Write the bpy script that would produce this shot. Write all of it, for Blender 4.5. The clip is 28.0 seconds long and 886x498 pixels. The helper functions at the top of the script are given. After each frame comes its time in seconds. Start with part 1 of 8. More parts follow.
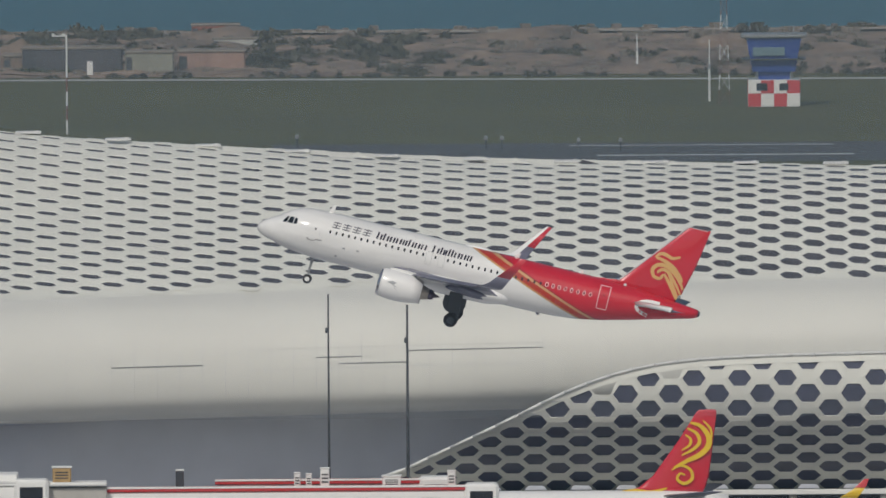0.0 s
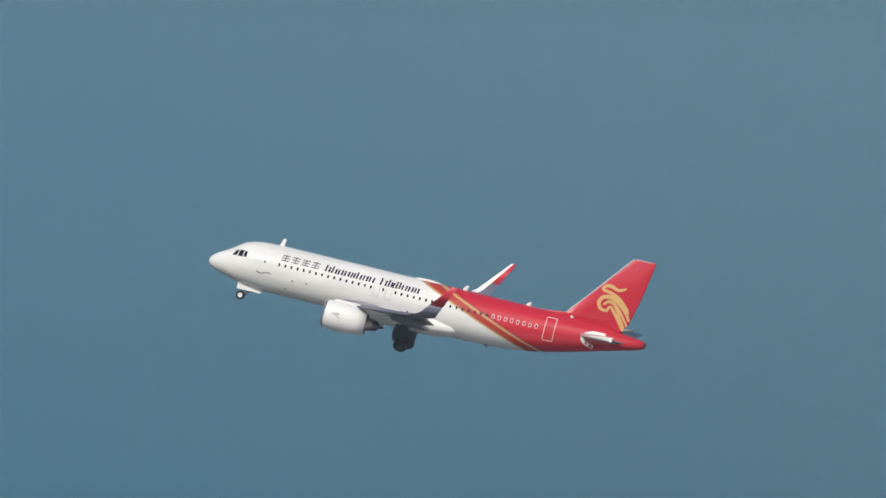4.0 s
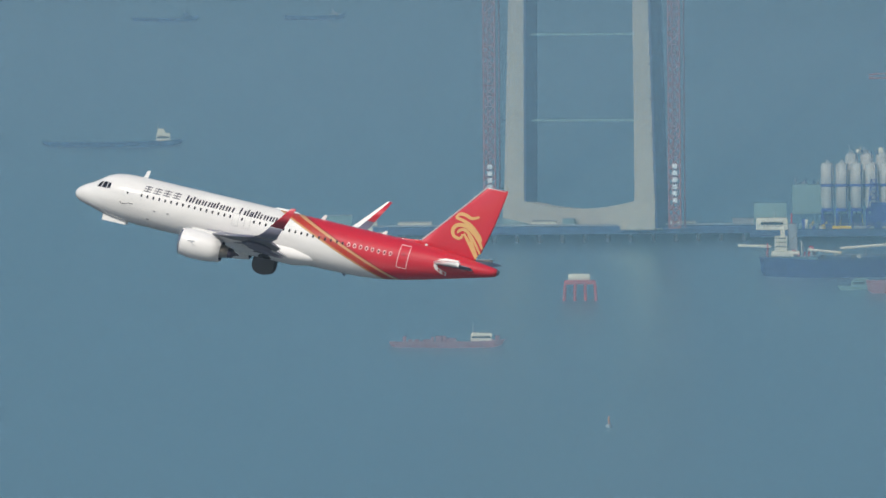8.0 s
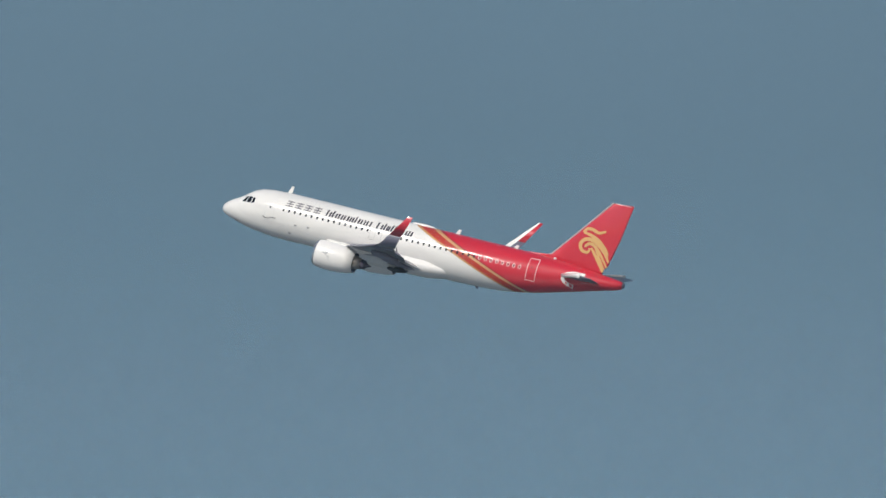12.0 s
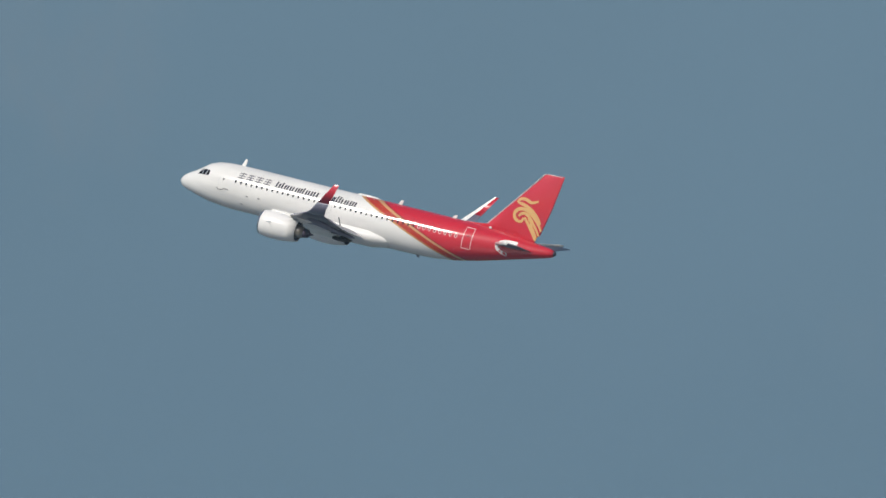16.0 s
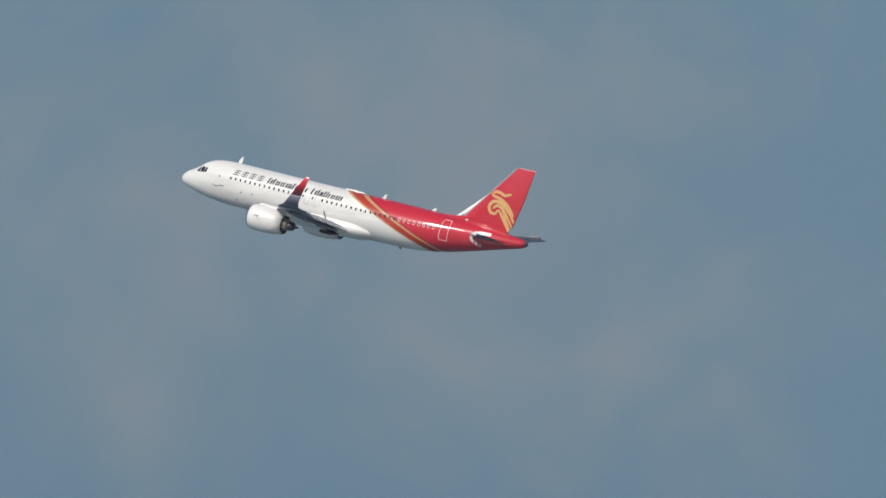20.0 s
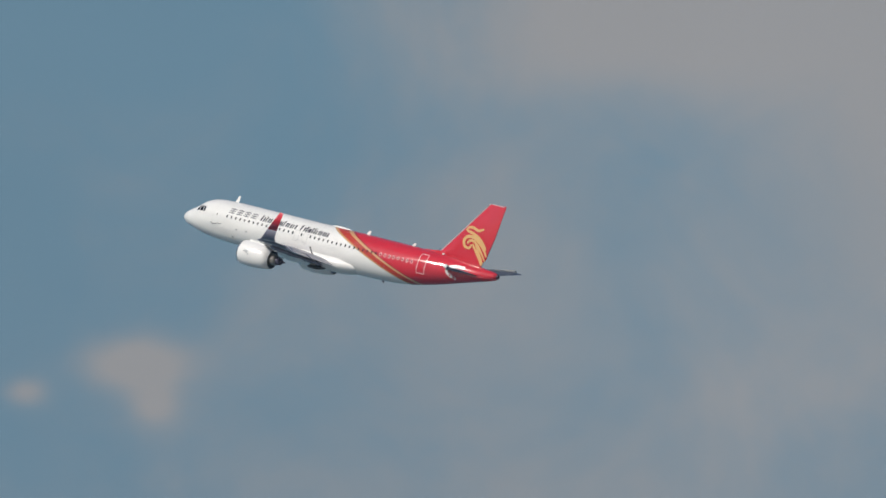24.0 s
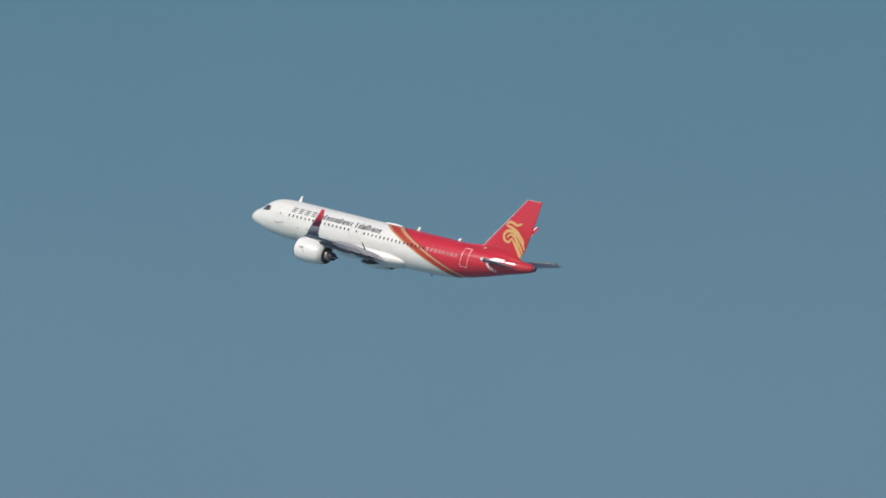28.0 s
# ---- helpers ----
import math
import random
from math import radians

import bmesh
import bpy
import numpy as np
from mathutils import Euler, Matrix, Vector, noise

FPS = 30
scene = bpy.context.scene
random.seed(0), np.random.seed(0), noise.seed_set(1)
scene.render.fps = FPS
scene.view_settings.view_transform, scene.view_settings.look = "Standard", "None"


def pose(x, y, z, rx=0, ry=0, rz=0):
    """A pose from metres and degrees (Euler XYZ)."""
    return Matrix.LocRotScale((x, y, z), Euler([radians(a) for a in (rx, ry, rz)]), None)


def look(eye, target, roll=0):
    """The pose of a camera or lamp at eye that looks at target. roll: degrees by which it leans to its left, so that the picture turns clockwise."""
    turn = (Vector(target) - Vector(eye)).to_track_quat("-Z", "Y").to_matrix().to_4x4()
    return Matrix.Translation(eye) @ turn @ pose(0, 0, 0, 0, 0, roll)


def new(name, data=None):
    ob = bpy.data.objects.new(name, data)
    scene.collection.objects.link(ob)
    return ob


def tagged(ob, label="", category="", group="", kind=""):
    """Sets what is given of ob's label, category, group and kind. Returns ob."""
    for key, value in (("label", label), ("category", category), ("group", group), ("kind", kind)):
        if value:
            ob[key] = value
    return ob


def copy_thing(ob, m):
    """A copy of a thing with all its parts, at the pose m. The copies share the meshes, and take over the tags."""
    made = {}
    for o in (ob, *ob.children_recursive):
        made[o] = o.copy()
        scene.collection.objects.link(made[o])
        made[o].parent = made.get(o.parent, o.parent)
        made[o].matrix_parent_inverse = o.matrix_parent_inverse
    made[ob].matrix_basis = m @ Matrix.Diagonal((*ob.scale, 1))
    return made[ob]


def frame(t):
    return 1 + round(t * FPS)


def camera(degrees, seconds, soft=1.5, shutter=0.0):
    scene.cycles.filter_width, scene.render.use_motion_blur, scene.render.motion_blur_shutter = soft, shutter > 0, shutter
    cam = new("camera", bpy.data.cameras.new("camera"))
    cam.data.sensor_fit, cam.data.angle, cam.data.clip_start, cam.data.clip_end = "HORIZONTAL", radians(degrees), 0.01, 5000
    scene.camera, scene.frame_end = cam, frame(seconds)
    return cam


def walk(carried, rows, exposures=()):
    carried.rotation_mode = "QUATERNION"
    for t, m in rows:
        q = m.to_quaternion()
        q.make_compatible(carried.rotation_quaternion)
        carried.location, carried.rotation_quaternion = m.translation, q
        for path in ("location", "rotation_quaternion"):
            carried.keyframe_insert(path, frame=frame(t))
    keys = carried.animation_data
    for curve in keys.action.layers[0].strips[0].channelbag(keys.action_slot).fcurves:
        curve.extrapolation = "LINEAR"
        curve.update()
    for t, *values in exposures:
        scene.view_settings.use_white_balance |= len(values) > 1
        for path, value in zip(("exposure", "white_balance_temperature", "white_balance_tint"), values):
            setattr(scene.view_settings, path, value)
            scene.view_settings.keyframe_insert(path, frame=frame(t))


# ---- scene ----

# ---- camera: it stands on a hill far from the runway and pans after the aircraft ----
EYE = Vector((0.0, 0.0, 180.0))
cam = camera(1.3055, 28.0, soft=1.6)


def aim(az, el):
    """The camera's pose: degrees to the left of +Y, and above the level."""
    a, e = radians(az), radians(el)
    return look(EYE, EYE + Vector((-math.sin(a) * math.cos(e), math.cos(a) * math.cos(e), math.sin(e))), -0.4)


walk(cam, [(t, aim(az, el)) for t, az, el in [
    (0, 0.5472, -2.5904), (0.5, 1.3004, -2.4459), (1, 2.1150, -2.2757), (1.5, 2.9303, -2.1053), (2, 3.6520, -1.9545),
    (2.2, 3.9226, -1.9021), (2.5, 4.3091, -1.8375), (3, 5.0002, -1.7191), (3.5, 5.7438, -1.5850), (4, 6.4993, -1.4495),
    (4.5, 7.2260, -1.3272), (5, 7.8982, -1.2190), (5.5, 8.5590, -1.0874), (6, 9.2825, -0.9486), (6.5, 10.0533, -0.8332),
    (7, 10.8063, -0.6965), (7.5, 11.5740, -0.5965), (8, 12.1706, -0.5195), (8.5, 12.7400, -0.4194), (9, 13.5004, -0.2839),
    (9.3, 14.0157, -0.1864), (9.5, 14.3118, -0.1303), (9.8, 14.7717, -0.0415), (10, 15.0720, 0.0031), (10.3, 15.5569, 0.1013),
    (10.5, 15.8602, 0.1451), (11, 16.5993, 0.2492), (11.5, 17.3143, 0.3498), (12, 17.9875, 0.4490), (12.5, 18.6472, 0.5681),
    (13, 19.2993, 0.6852), (13.5, 19.9453, 0.7926), (14, 20.5883, 0.8894), (14.5, 21.2314, 0.9748), (15, 21.8778, 1.0485),
    (15.5, 22.5299, 1.1242), (16, 23.1788, 1.2487), (16.5, 23.8151, 1.3865), (17, 24.4640, 1.4629), (17.5, 25.0983, 1.5267),
    (18, 25.6862, 1.6011), (18.5, 26.2971, 1.6968), (19, 26.8881, 1.8093), (19.5, 27.4928, 1.8900), (20, 28.0378, 1.9717),
    (20.5, 28.6302, 2.0766), (21, 29.2187, 2.1629), (21.5, 29.7816, 2.2444), (22, 30.3378, 2.3309), (22.5, 30.8887, 2.4194),
    (23, 31.4301, 2.5050), (23.5, 31.9576, 2.5829), (24, 32.4835, 2.6461), (24.5, 33.0493, 2.6930), (25, 33.6040, 2.7615),
    (25.5, 34.1615, 2.8332), (26, 34.6227, 2.8818), (26.5, 35.1322, 2.9343), (27, 35.5824, 2.9924), (27.5, 36.0913, 3.0757),
    (28, 36.6160, 3.1606),
]], exposures=[(0.0, -0.56), (0.5, -0.58), (1.0, -0.5), (1.5, -0.40), (2.2, -0.12), (3.0, 0.0), (28.0, 0.0)])

# ---- world, sun ----
SUN_EL, SUN_AZ = 42.0, -17.0   # azimuth from -Y towards +X
world = bpy.data.worlds.new("sky")
scene.world = world
world.use_nodes = True
wn, wl = world.node_tree.nodes, world.node_tree.links
wn.clear()
sky = wn.new("ShaderNodeTexSky")
sky.sky_type, sky.sun_disc = "NISHITA", False
sky.sun_elevation, sky.sun_rotation = radians(SUN_EL), radians(180 + SUN_AZ)
sky.air_density, sky.dust_density = 1.0, 2.0
bg = wn.new("ShaderNodeBackground")
bg.inputs["Strength"].default_value = 0.085
wo = wn.new("ShaderNodeOutputWorld")
wl.new(sky.outputs[0], bg.inputs[0])
wl.new(bg.outputs[0], wo.inputs[0])

sun_dir = Vector((math.cos(radians(SUN_EL)) * math.sin(radians(SUN_AZ)), -math.cos(radians(SUN_EL)) * math.cos(radians(SUN_AZ)), math.sin(radians(SUN_EL))))
sun = new("sun", bpy.data.lights.new("sun", "SUN"))
sun.data.energy, sun.data.angle, sun.data.color = 3.0, radians(0.55), (1.0, 0.95, 0.86)
sun.matrix_world = look(EYE + sun_dir * 100, EYE)


# ---- materials ----
def nodes_of(name):
    m = bpy.data.materials.new(name)
    m.use_nodes = True
    t = m.node_tree
    return m, t, t.nodes, t.links, t.nodes["Principled BSDF"]


def math_node(t, op, a, b=None, c=None):
    n = t.nodes.new("ShaderNodeMath")
    n.operation = op
    for i, v in enumerate((a, b, c)):
        if v is None:
            continue
        if isinstance(v, (int, float)):
            n.inputs[i].default_value = v
        else:
            t.links.new(v, n.inputs[i])
    return n.outputs[0]


def ramp_node(t, fac, stops, mode="LINEAR"):
    n = t.nodes.new("ShaderNodeValToRGB")
    n.color_ramp.interpolation = mode
    e = n.color_ramp.elements
    while len(e) < len(stops):
        e.new(0.5)
    for k, (p, c) in zip(e, stops):
        k.position, k.color = p, (*c, 1)
    t.links.new(fac, n.inputs[0])
    return n.outputs[0]


def surface(name, base, rough=0.6, metal=0.0, var=0.15, scale=0.5, bump=0.0, spec=0.5, coat=0.0, grain=6.0, per_piece=0.0):
    """Two scales of variation round a base colour, and fine relief."""
    m, t, n, l, p = nodes_of(name)
    co = n.new("ShaderNodeTexCoord").outputs["Object"]
    big, small = n.new("ShaderNodeTexNoise"), n.new("ShaderNodeTexNoise")
    for k, sc, d in ((big, scale, 4.0), (small, scale * grain, 3.0)):
        l.new(co, k.inputs["Vector"])
        k.inputs["Scale"].default_value, k.inputs["Detail"].default_value = sc, d
    v = math_node(t, "MULTIPLY_ADD", small.outputs["Fac"], 0.4, math_node(t, "MULTIPLY", big.outputs["Fac"], 0.6))
    if per_piece:
        oi = n.new("ShaderNodeObjectInfo").outputs["Random"]
        v = math_node(t, "ADD", v, math_node(t, "MULTIPLY_ADD", oi, per_piece, -per_piece / 2))
    lo = tuple(max(0, c * (1 - var)) for c in base)
    hi = tuple(min(1, c * (1 + var)) for c in base)
    l.new(ramp_node(t, v, ((0.25, lo), (0.75, hi))), p.inputs["Base Color"])
    p.inputs["Roughness"].default_value, p.inputs["Metallic"].default_value = rough, metal
    p.inputs["Specular IOR Level"].default_value = spec
    p.inputs["Coat Weight"].default_value, p.inputs["Coat Roughness"].default_value = coat, 0.08
    if bump:
        b = n.new("ShaderNodeBump")
        b.inputs["Strength"].default_value, b.inputs["Distance"].default_value = 1.0, bump
        l.new(small.outputs["Fac"], b.inputs["Height"])
        l.new(b.outputs[0], p.inputs["Normal"])
    return m


# blue-grey that carries the shade and haze of parts under the deck
SHADED_BLUE_GREY = surface("shaded_blue_grey", (0.125, 0.175, 0.215), 0.7, var=0.2, scale=0.2)
FASCIA = surface("weathered_concrete", (0.25, 0.225, 0.205), 0.9, var=0.3, scale=0.5, bump=0.01, per_piece=0.25)
WHITE_ROOF = surface("roof_panel_white", (0.80, 0.80, 0.73), 0.5, var=0.08, scale=0.05, per_piece=0.1)
ROOF_GLASS = surface("skylight_glass", (0.068, 0.066, 0.078), 0.25, var=0.4, scale=0.08)
FACADE_GLASS = surface("facade_glass", (0.055, 0.058, 0.10), 0.3, var=0.5, scale=0.12)
SKIRT = surface("skirt_panel", (0.74, 0.735, 0.68), 0.35, var=0.05, scale=0.06)
SOFFIT = surface("soffit_panel", (0.52, 0.53, 0.55), 0.5, var=0.08, scale=0.05)
CONCRETE = surface("concrete", (0.40, 0.39, 0.36), 0.85, var=0.15, scale=0.1, bump=0.01)
APRON = surface("apron_concrete", (0.52, 0.52, 0.53), 0.9, var=0.12, scale=0.02, bump=0.01)
GRASS = surface("dry_grass", (0.092, 0.093, 0.041), 0.95, var=0.22, scale=0.035, bump=0.05, grain=9, spec=0.1)


def sandy_ground():
    """Tan sand with brown and dark olive patches of growth."""
    m = surface("sandy_soil", (0.275, 0.21, 0.17), 0.95, var=0.3, scale=0.06, bump=0.1, grain=8, spec=0.1)
    t = m.node_tree
    n, l, p = t.nodes, t.links, t.nodes["Principled BSDF"]
    mp, patch = n.new("ShaderNodeMapping"), n.new("ShaderNodeTexNoise")
    mp.inputs["Scale"].default_value = (1.0, 0.35, 1.0)
    l.new(n.new("ShaderNodeTexCoord").outputs["Object"], mp.inputs[0]), l.new(mp.outputs[0], patch.inputs["Vector"])
    patch.inputs["Scale"].default_value, patch.inputs["Detail"].default_value, patch.inputs["Roughness"].default_value = 0.16, 9, 0.72
    mul = n.new("ShaderNodeMix")
    mul.data_type, mul.blend_type = "RGBA", "MULTIPLY"
    mul.inputs["Factor"].default_value = 1.0
    base = p.inputs["Base Color"].links[0].from_socket
    l.new(base, mul.inputs["A"]), l.new(ramp_node(t, patch.outputs["Fac"], ((0.36, (0.36, 0.42, 0.46)), (0.47, (0.75, 0.76, 0.78)), (0.56, (1.0, 0.97, 0.93)), (0.68, (1.35, 1.35, 1.3)))), mul.inputs["B"])
    l.new(mul.outputs["Result"], p.inputs["Base Color"])
    return m


SAND = sandy_ground()
SCRUB = surface("dark_scrub", (0.088, 0.084, 0.064), 0.95, var=0.4, scale=0.5, spec=0.1)
PALE_SAND = surface("pale_sand", (0.36, 0.31, 0.26), 0.95, var=0.3, scale=0.15, bump=0.05, spec=0.1)
ROCK = surface("rubble_stone", (0.22, 0.19, 0.16), 0.9, var=0.3, scale=0.6)
ASPHALT = surface("runway_asphalt", (0.055, 0.055, 0.065), 0.85, var=0.2, scale=0.05, bump=0.01)
ROADPAINT = surface("road_paint", (0.6, 0.6, 0.58), 0.8, var=0.1, scale=0.3)
NETTING = surface("green_dust_net", (0.05, 0.33, 0.255), 0.85, var=0.45, scale=0.12, bump=0.15)
STEEL = surface("grey_steel", (0.36, 0.37, 0.38), 0.45, 0.6, var=0.12, scale=0.8)
DARKSTEEL = surface("dark_steel", (0.07, 0.075, 0.085), 0.5, 0.5, var=0.2, scale=0.8)
WHITE = surface("white_paint", (0.78, 0.78, 0.76), 0.4, var=0.06, scale=0.4)
RED = surface("red_paint", (0.52, 0.035, 0.04), 0.4, var=0.1, scale=0.4)
ORANGE = surface("orange_paint", (0.70, 0.20, 0.03), 0.5, var=0.12, scale=0.4)
YELLOW = surface("yellow_paint", (0.75, 0.50, 0.03), 0.4, var=0.1, scale=0.4)
BLUE = surface("blue_paint", (0.02, 0.06, 0.30), 0.4, var=0.12, scale=0.3)
SEABLUE = surface("hull_blue_paint", (0.007, 0.032, 0.31), 0.4, var=0.12, scale=0.1)
HULLRED = surface("boot_red_paint", (0.40, 0.05, 0.05), 0.6, var=0.15, scale=0.2)
BLACK = surface("black_rubber", (0.018, 0.018, 0.022), 0.7, var=0.2, scale=2.0)
DARKGLASS = surface("dark_glass", (0.012, 0.014, 0.02), 0.08, var=0.2, scale=1.0)
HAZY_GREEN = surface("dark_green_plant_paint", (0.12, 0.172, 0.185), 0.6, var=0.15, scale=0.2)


# ---- mesh building ----
class Shape:
    """Vertices and faces gathered for one mesh."""

    def __init__(self):
        self.v, self.f = [], []

    def add(self, verts, faces):
        k = len(self.v)
        self.v += [tuple(p) for p in verts]
        self.f += [tuple(i + k for i in f) for f in faces]
        return self

    def box(self, c, size, rz=0.0, bevel=0.0):
        x, y, z = (s / 2 for s in size)
        b = min(bevel, x * 0.9, y * 0.9, z * 0.9)
        co, si = math.cos(radians(rz)), math.sin(radians(rz))
        put = lambda p: (c[0] + p[0] * co - p[1] * si, c[1] + p[0] * si + p[1] * co, c[2] + p[2])
        if b <= 0:
            pts = [(i * x, j * y, k * z) for k in (-1, 1) for j in (-1, 1) for i in (-1, 1)]
            return self.add([put(p) for p in pts], [(0, 2, 3, 1), (4, 5, 7, 6), (0, 1, 5, 4), (2, 6, 7, 3), (0, 4, 6, 2), (1, 3, 7, 5)])
        rings = []
        for k, ins in ((-z, b), (-z + b, 0), (z - b, 0), (z, b)):
            X, Y = x - ins, y - ins
            rings.append([put(p) for p in ((X, Y - b, k), (X - b, Y, k), (-X + b, Y, k), (-X, Y - b, k), (-X, -Y + b, k), (-X + b, -Y, k), (X - b, -Y, k), (X, -Y + b, k))])
        return self.loft(rings, True, True)

    def loft(self, rings, closed=True, caps=False):
        n = len(rings[0])
        faces = []
        for j in range(len(rings) - 1):
            for i in range(n if closed else n - 1):
                a, b = j * n + i, j * n + (i + 1) % n
                faces.append((a, b, b + n, a + n))
        if caps:
            faces += [tuple(range(n - 1, -1, -1)), tuple(range((len(rings) - 1) * n, len(rings) * n))]
        return self.add([p for r in rings for p in r], faces)

    def tube(self, a, b, r0, r1=None, n=8):
        a, b = Vector(a), Vector(b)
        q = (b - a).to_track_quat("Z", "Y")
        r1 = r0 if r1 is None else r1
        return self.loft([[p + q @ Vector((r * math.cos(2 * math.pi * i / n), r * math.sin(2 * math.pi * i / n), 0)) for i in range(n)] for p, r in ((a, r0), (b, r1))], True, True)

    def path(self, pts, r, n=6):
        for a, b in zip(pts, pts[1:]):
            self.tube(a, b, r, r, n)
        return self

    def lathe(self, o, axis, prof, n=24, caps=True):
        o, q = Vector(o), Vector(axis).to_track_quat("Z", "Y")
        return self.loft([[o + q @ Vector((r * math.cos(2 * math.pi * i / n), r * math.sin(2 * math.pi * i / n), d)) for i in range(n)] for d, r in prof], True, caps)

    def prism(self, outline, y0, y1):
        """An outline in x and z, drawn out along y."""
        return self.loft([[(x, y, z) for x, z in outline] for y in (y0, y1)], True, True)


def part(name, shape, mat, parent=None, label="", smooth=False, at=None, mend=True):
    me = bpy.data.meshes.new(name)
    me.from_pydata(shape.v, [], shape.f)
    if mend:
        bm = bmesh.new()
        bm.from_mesh(me)
        bmesh.ops.recalc_face_normals(bm, faces=bm.faces)
        bm.to_mesh(me)
        bm.free()
    me.materials.append(mat)
    if smooth:
        me.polygons.foreach_set("use_smooth", [True] * len(me.polygons))
    ob = new(name, me)
    if parent is not None:
        ob.parent = parent
    if at is not None:
        ob.matrix_basis = at
    if label:
        tagged(ob, label)
    return ob


def thing(name, label, category, group="", at=None, kind=""):
    ob = tagged(new(name), label, category, group, kind)
    if at is not None:
        ob.matrix_basis = at
    return ob


def share(name, me, parent, m):
    ob = new(name, me)
    ob.parent = parent
    ob.matrix_basis = m
    return ob

# ---- ground, sea, sky ----
FIELD, SEA = 18.0, 15.0     # heights of the airfield beyond the terminal and of the water


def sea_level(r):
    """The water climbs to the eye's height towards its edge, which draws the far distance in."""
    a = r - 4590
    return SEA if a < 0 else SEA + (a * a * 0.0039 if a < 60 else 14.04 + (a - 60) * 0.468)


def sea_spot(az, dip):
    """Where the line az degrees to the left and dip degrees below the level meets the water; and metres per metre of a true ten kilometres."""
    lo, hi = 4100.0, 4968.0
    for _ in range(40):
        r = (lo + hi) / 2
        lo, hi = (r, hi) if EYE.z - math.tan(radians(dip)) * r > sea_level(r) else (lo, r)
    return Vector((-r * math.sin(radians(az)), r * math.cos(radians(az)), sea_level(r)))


def shore_in(x):
    """How far the shoreline comes in at x."""
    k = max(0.0, min(1.0, (-192 - x) / 50))
    return 40.0 * k * k * (3 - 2 * k)


def bent(rows):
    """Rows of points moved in with the shoreline."""
    return [[(p[0], p[1] - shore_in(p[0]), p[2]) for p in r] for r in rows]


def ground():
    s = Shape()
    xs = [-5000, -900, -500, -340, -290] + [-245 + 5 * i for i in range(12)] + [-150, 0, 150, 300, 5000]
    ys = [(-4900, 0), (-1000, 0), (2500, 0), (3200, 0), (3520, 0), (3600, 4), (3680, 14), (3740, FIELD), (3900, FIELD), (4060, FIELD), (4094, FIELD - 0.6), (4101, SEA - 1.5)]
    s.loft([[(x, y - (shore_in(x) if y > 4000 else 0), z) for x in xs] for y, z in ys], False)
    tagged(part("ground", s, GRASS, smooth=True), "flat airport ground with dull green grass", "ground", kind="structure")
    a = Shape()
    a.loft([[(x, y, 0.02) for x in (-420, 300)] for y in (2900, 3515)], False)
    tagged(part("apron", a, APRON), "pale grey concrete airport apron", "apron", kind="structure")


SEA_TINT = (0.37, 0.55, 0.62), (0.43, 0.61, 0.68)


def water():
    m, t, n, l, p = nodes_of("sea_water")
    co = n.new("ShaderNodeTexCoord").outputs["Object"]
    big, rip = n.new("ShaderNodeTexNoise"), n.new("ShaderNodeTexNoise")
    l.new(co, big.inputs["Vector"]), l.new(co, rip.inputs["Vector"])
    big.inputs["Scale"].default_value, big.inputs["Detail"].default_value = 0.012, 5
    rip.inputs["Scale"].default_value, rip.inputs["Detail"].default_value = 0.6, 4
    # tint by distance: greener and darker inshore, haze's paleness painted in far out
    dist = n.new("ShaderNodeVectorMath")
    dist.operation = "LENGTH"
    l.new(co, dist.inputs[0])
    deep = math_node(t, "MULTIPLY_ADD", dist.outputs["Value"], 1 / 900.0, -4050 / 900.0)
    range_tint = ramp_node(t, deep, ((0.0, (0.20, 0.50, 0.54)), (0.35, (0.26, 0.61, 0.66)), (0.6, (0.38, 0.74, 0.78)), (0.68, (0.56, 0.83, 0.87)), (0.8, (1.0, 1.0, 1.0)), (0.93, (1.0, 1.0, 1.0)), (0.975, (1.16, 1.08, 1.05)), (1.0, (1.22, 1.1, 1.06))))
    mul = n.new("ShaderNodeMix")
    mul.data_type, mul.blend_type = "RGBA", "MULTIPLY"
    mul.inputs["Factor"].default_value = 1.0
    l.new(ramp_node(t, big.outputs["Fac"], ((0.3, SEA_TINT[0]), (0.7, SEA_TINT[1]))), mul.inputs["A"]), l.new(range_tint, mul.inputs["B"])
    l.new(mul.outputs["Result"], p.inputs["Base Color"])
    p.inputs["Roughness"].default_value, p.inputs["Metallic"].default_value = 0.38, 1.0   # seen at a glancing angle the water is mostly mirror
    b = n.new("ShaderNodeBump")
    b.inputs["Strength"].default_value, b.inputs["Distance"].default_value = 0.4, 0.25
    l.new(rip.outputs["Fac"], b.inputs["Height"]), l.new(b.outputs[0], p.inputs["Normal"])
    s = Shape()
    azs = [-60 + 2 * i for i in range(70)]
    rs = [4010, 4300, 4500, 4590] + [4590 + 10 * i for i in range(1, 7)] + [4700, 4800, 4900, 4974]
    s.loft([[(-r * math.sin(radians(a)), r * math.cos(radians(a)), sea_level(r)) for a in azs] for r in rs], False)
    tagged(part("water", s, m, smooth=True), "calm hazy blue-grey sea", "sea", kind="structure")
    # unseen sheet added under the aircraft's way out: it bounces bluish light up
    bounce_sheet = Shape().loft([[(x, y, 0.3) for x in (-4990, -2500, -1200, -520)] for y in (-4800, -1000, 1500, 2800, 3500)], False)
    tagged(part("blue_bounce_sheet", bounce_sheet, surface("blue_bounce_sheet", (0.085, 0.115, 0.145), 0.35, var=0.15, scale=0.01)), "blue-grey sheet added to bounce light up at the aircraft", "sea", kind="structure")


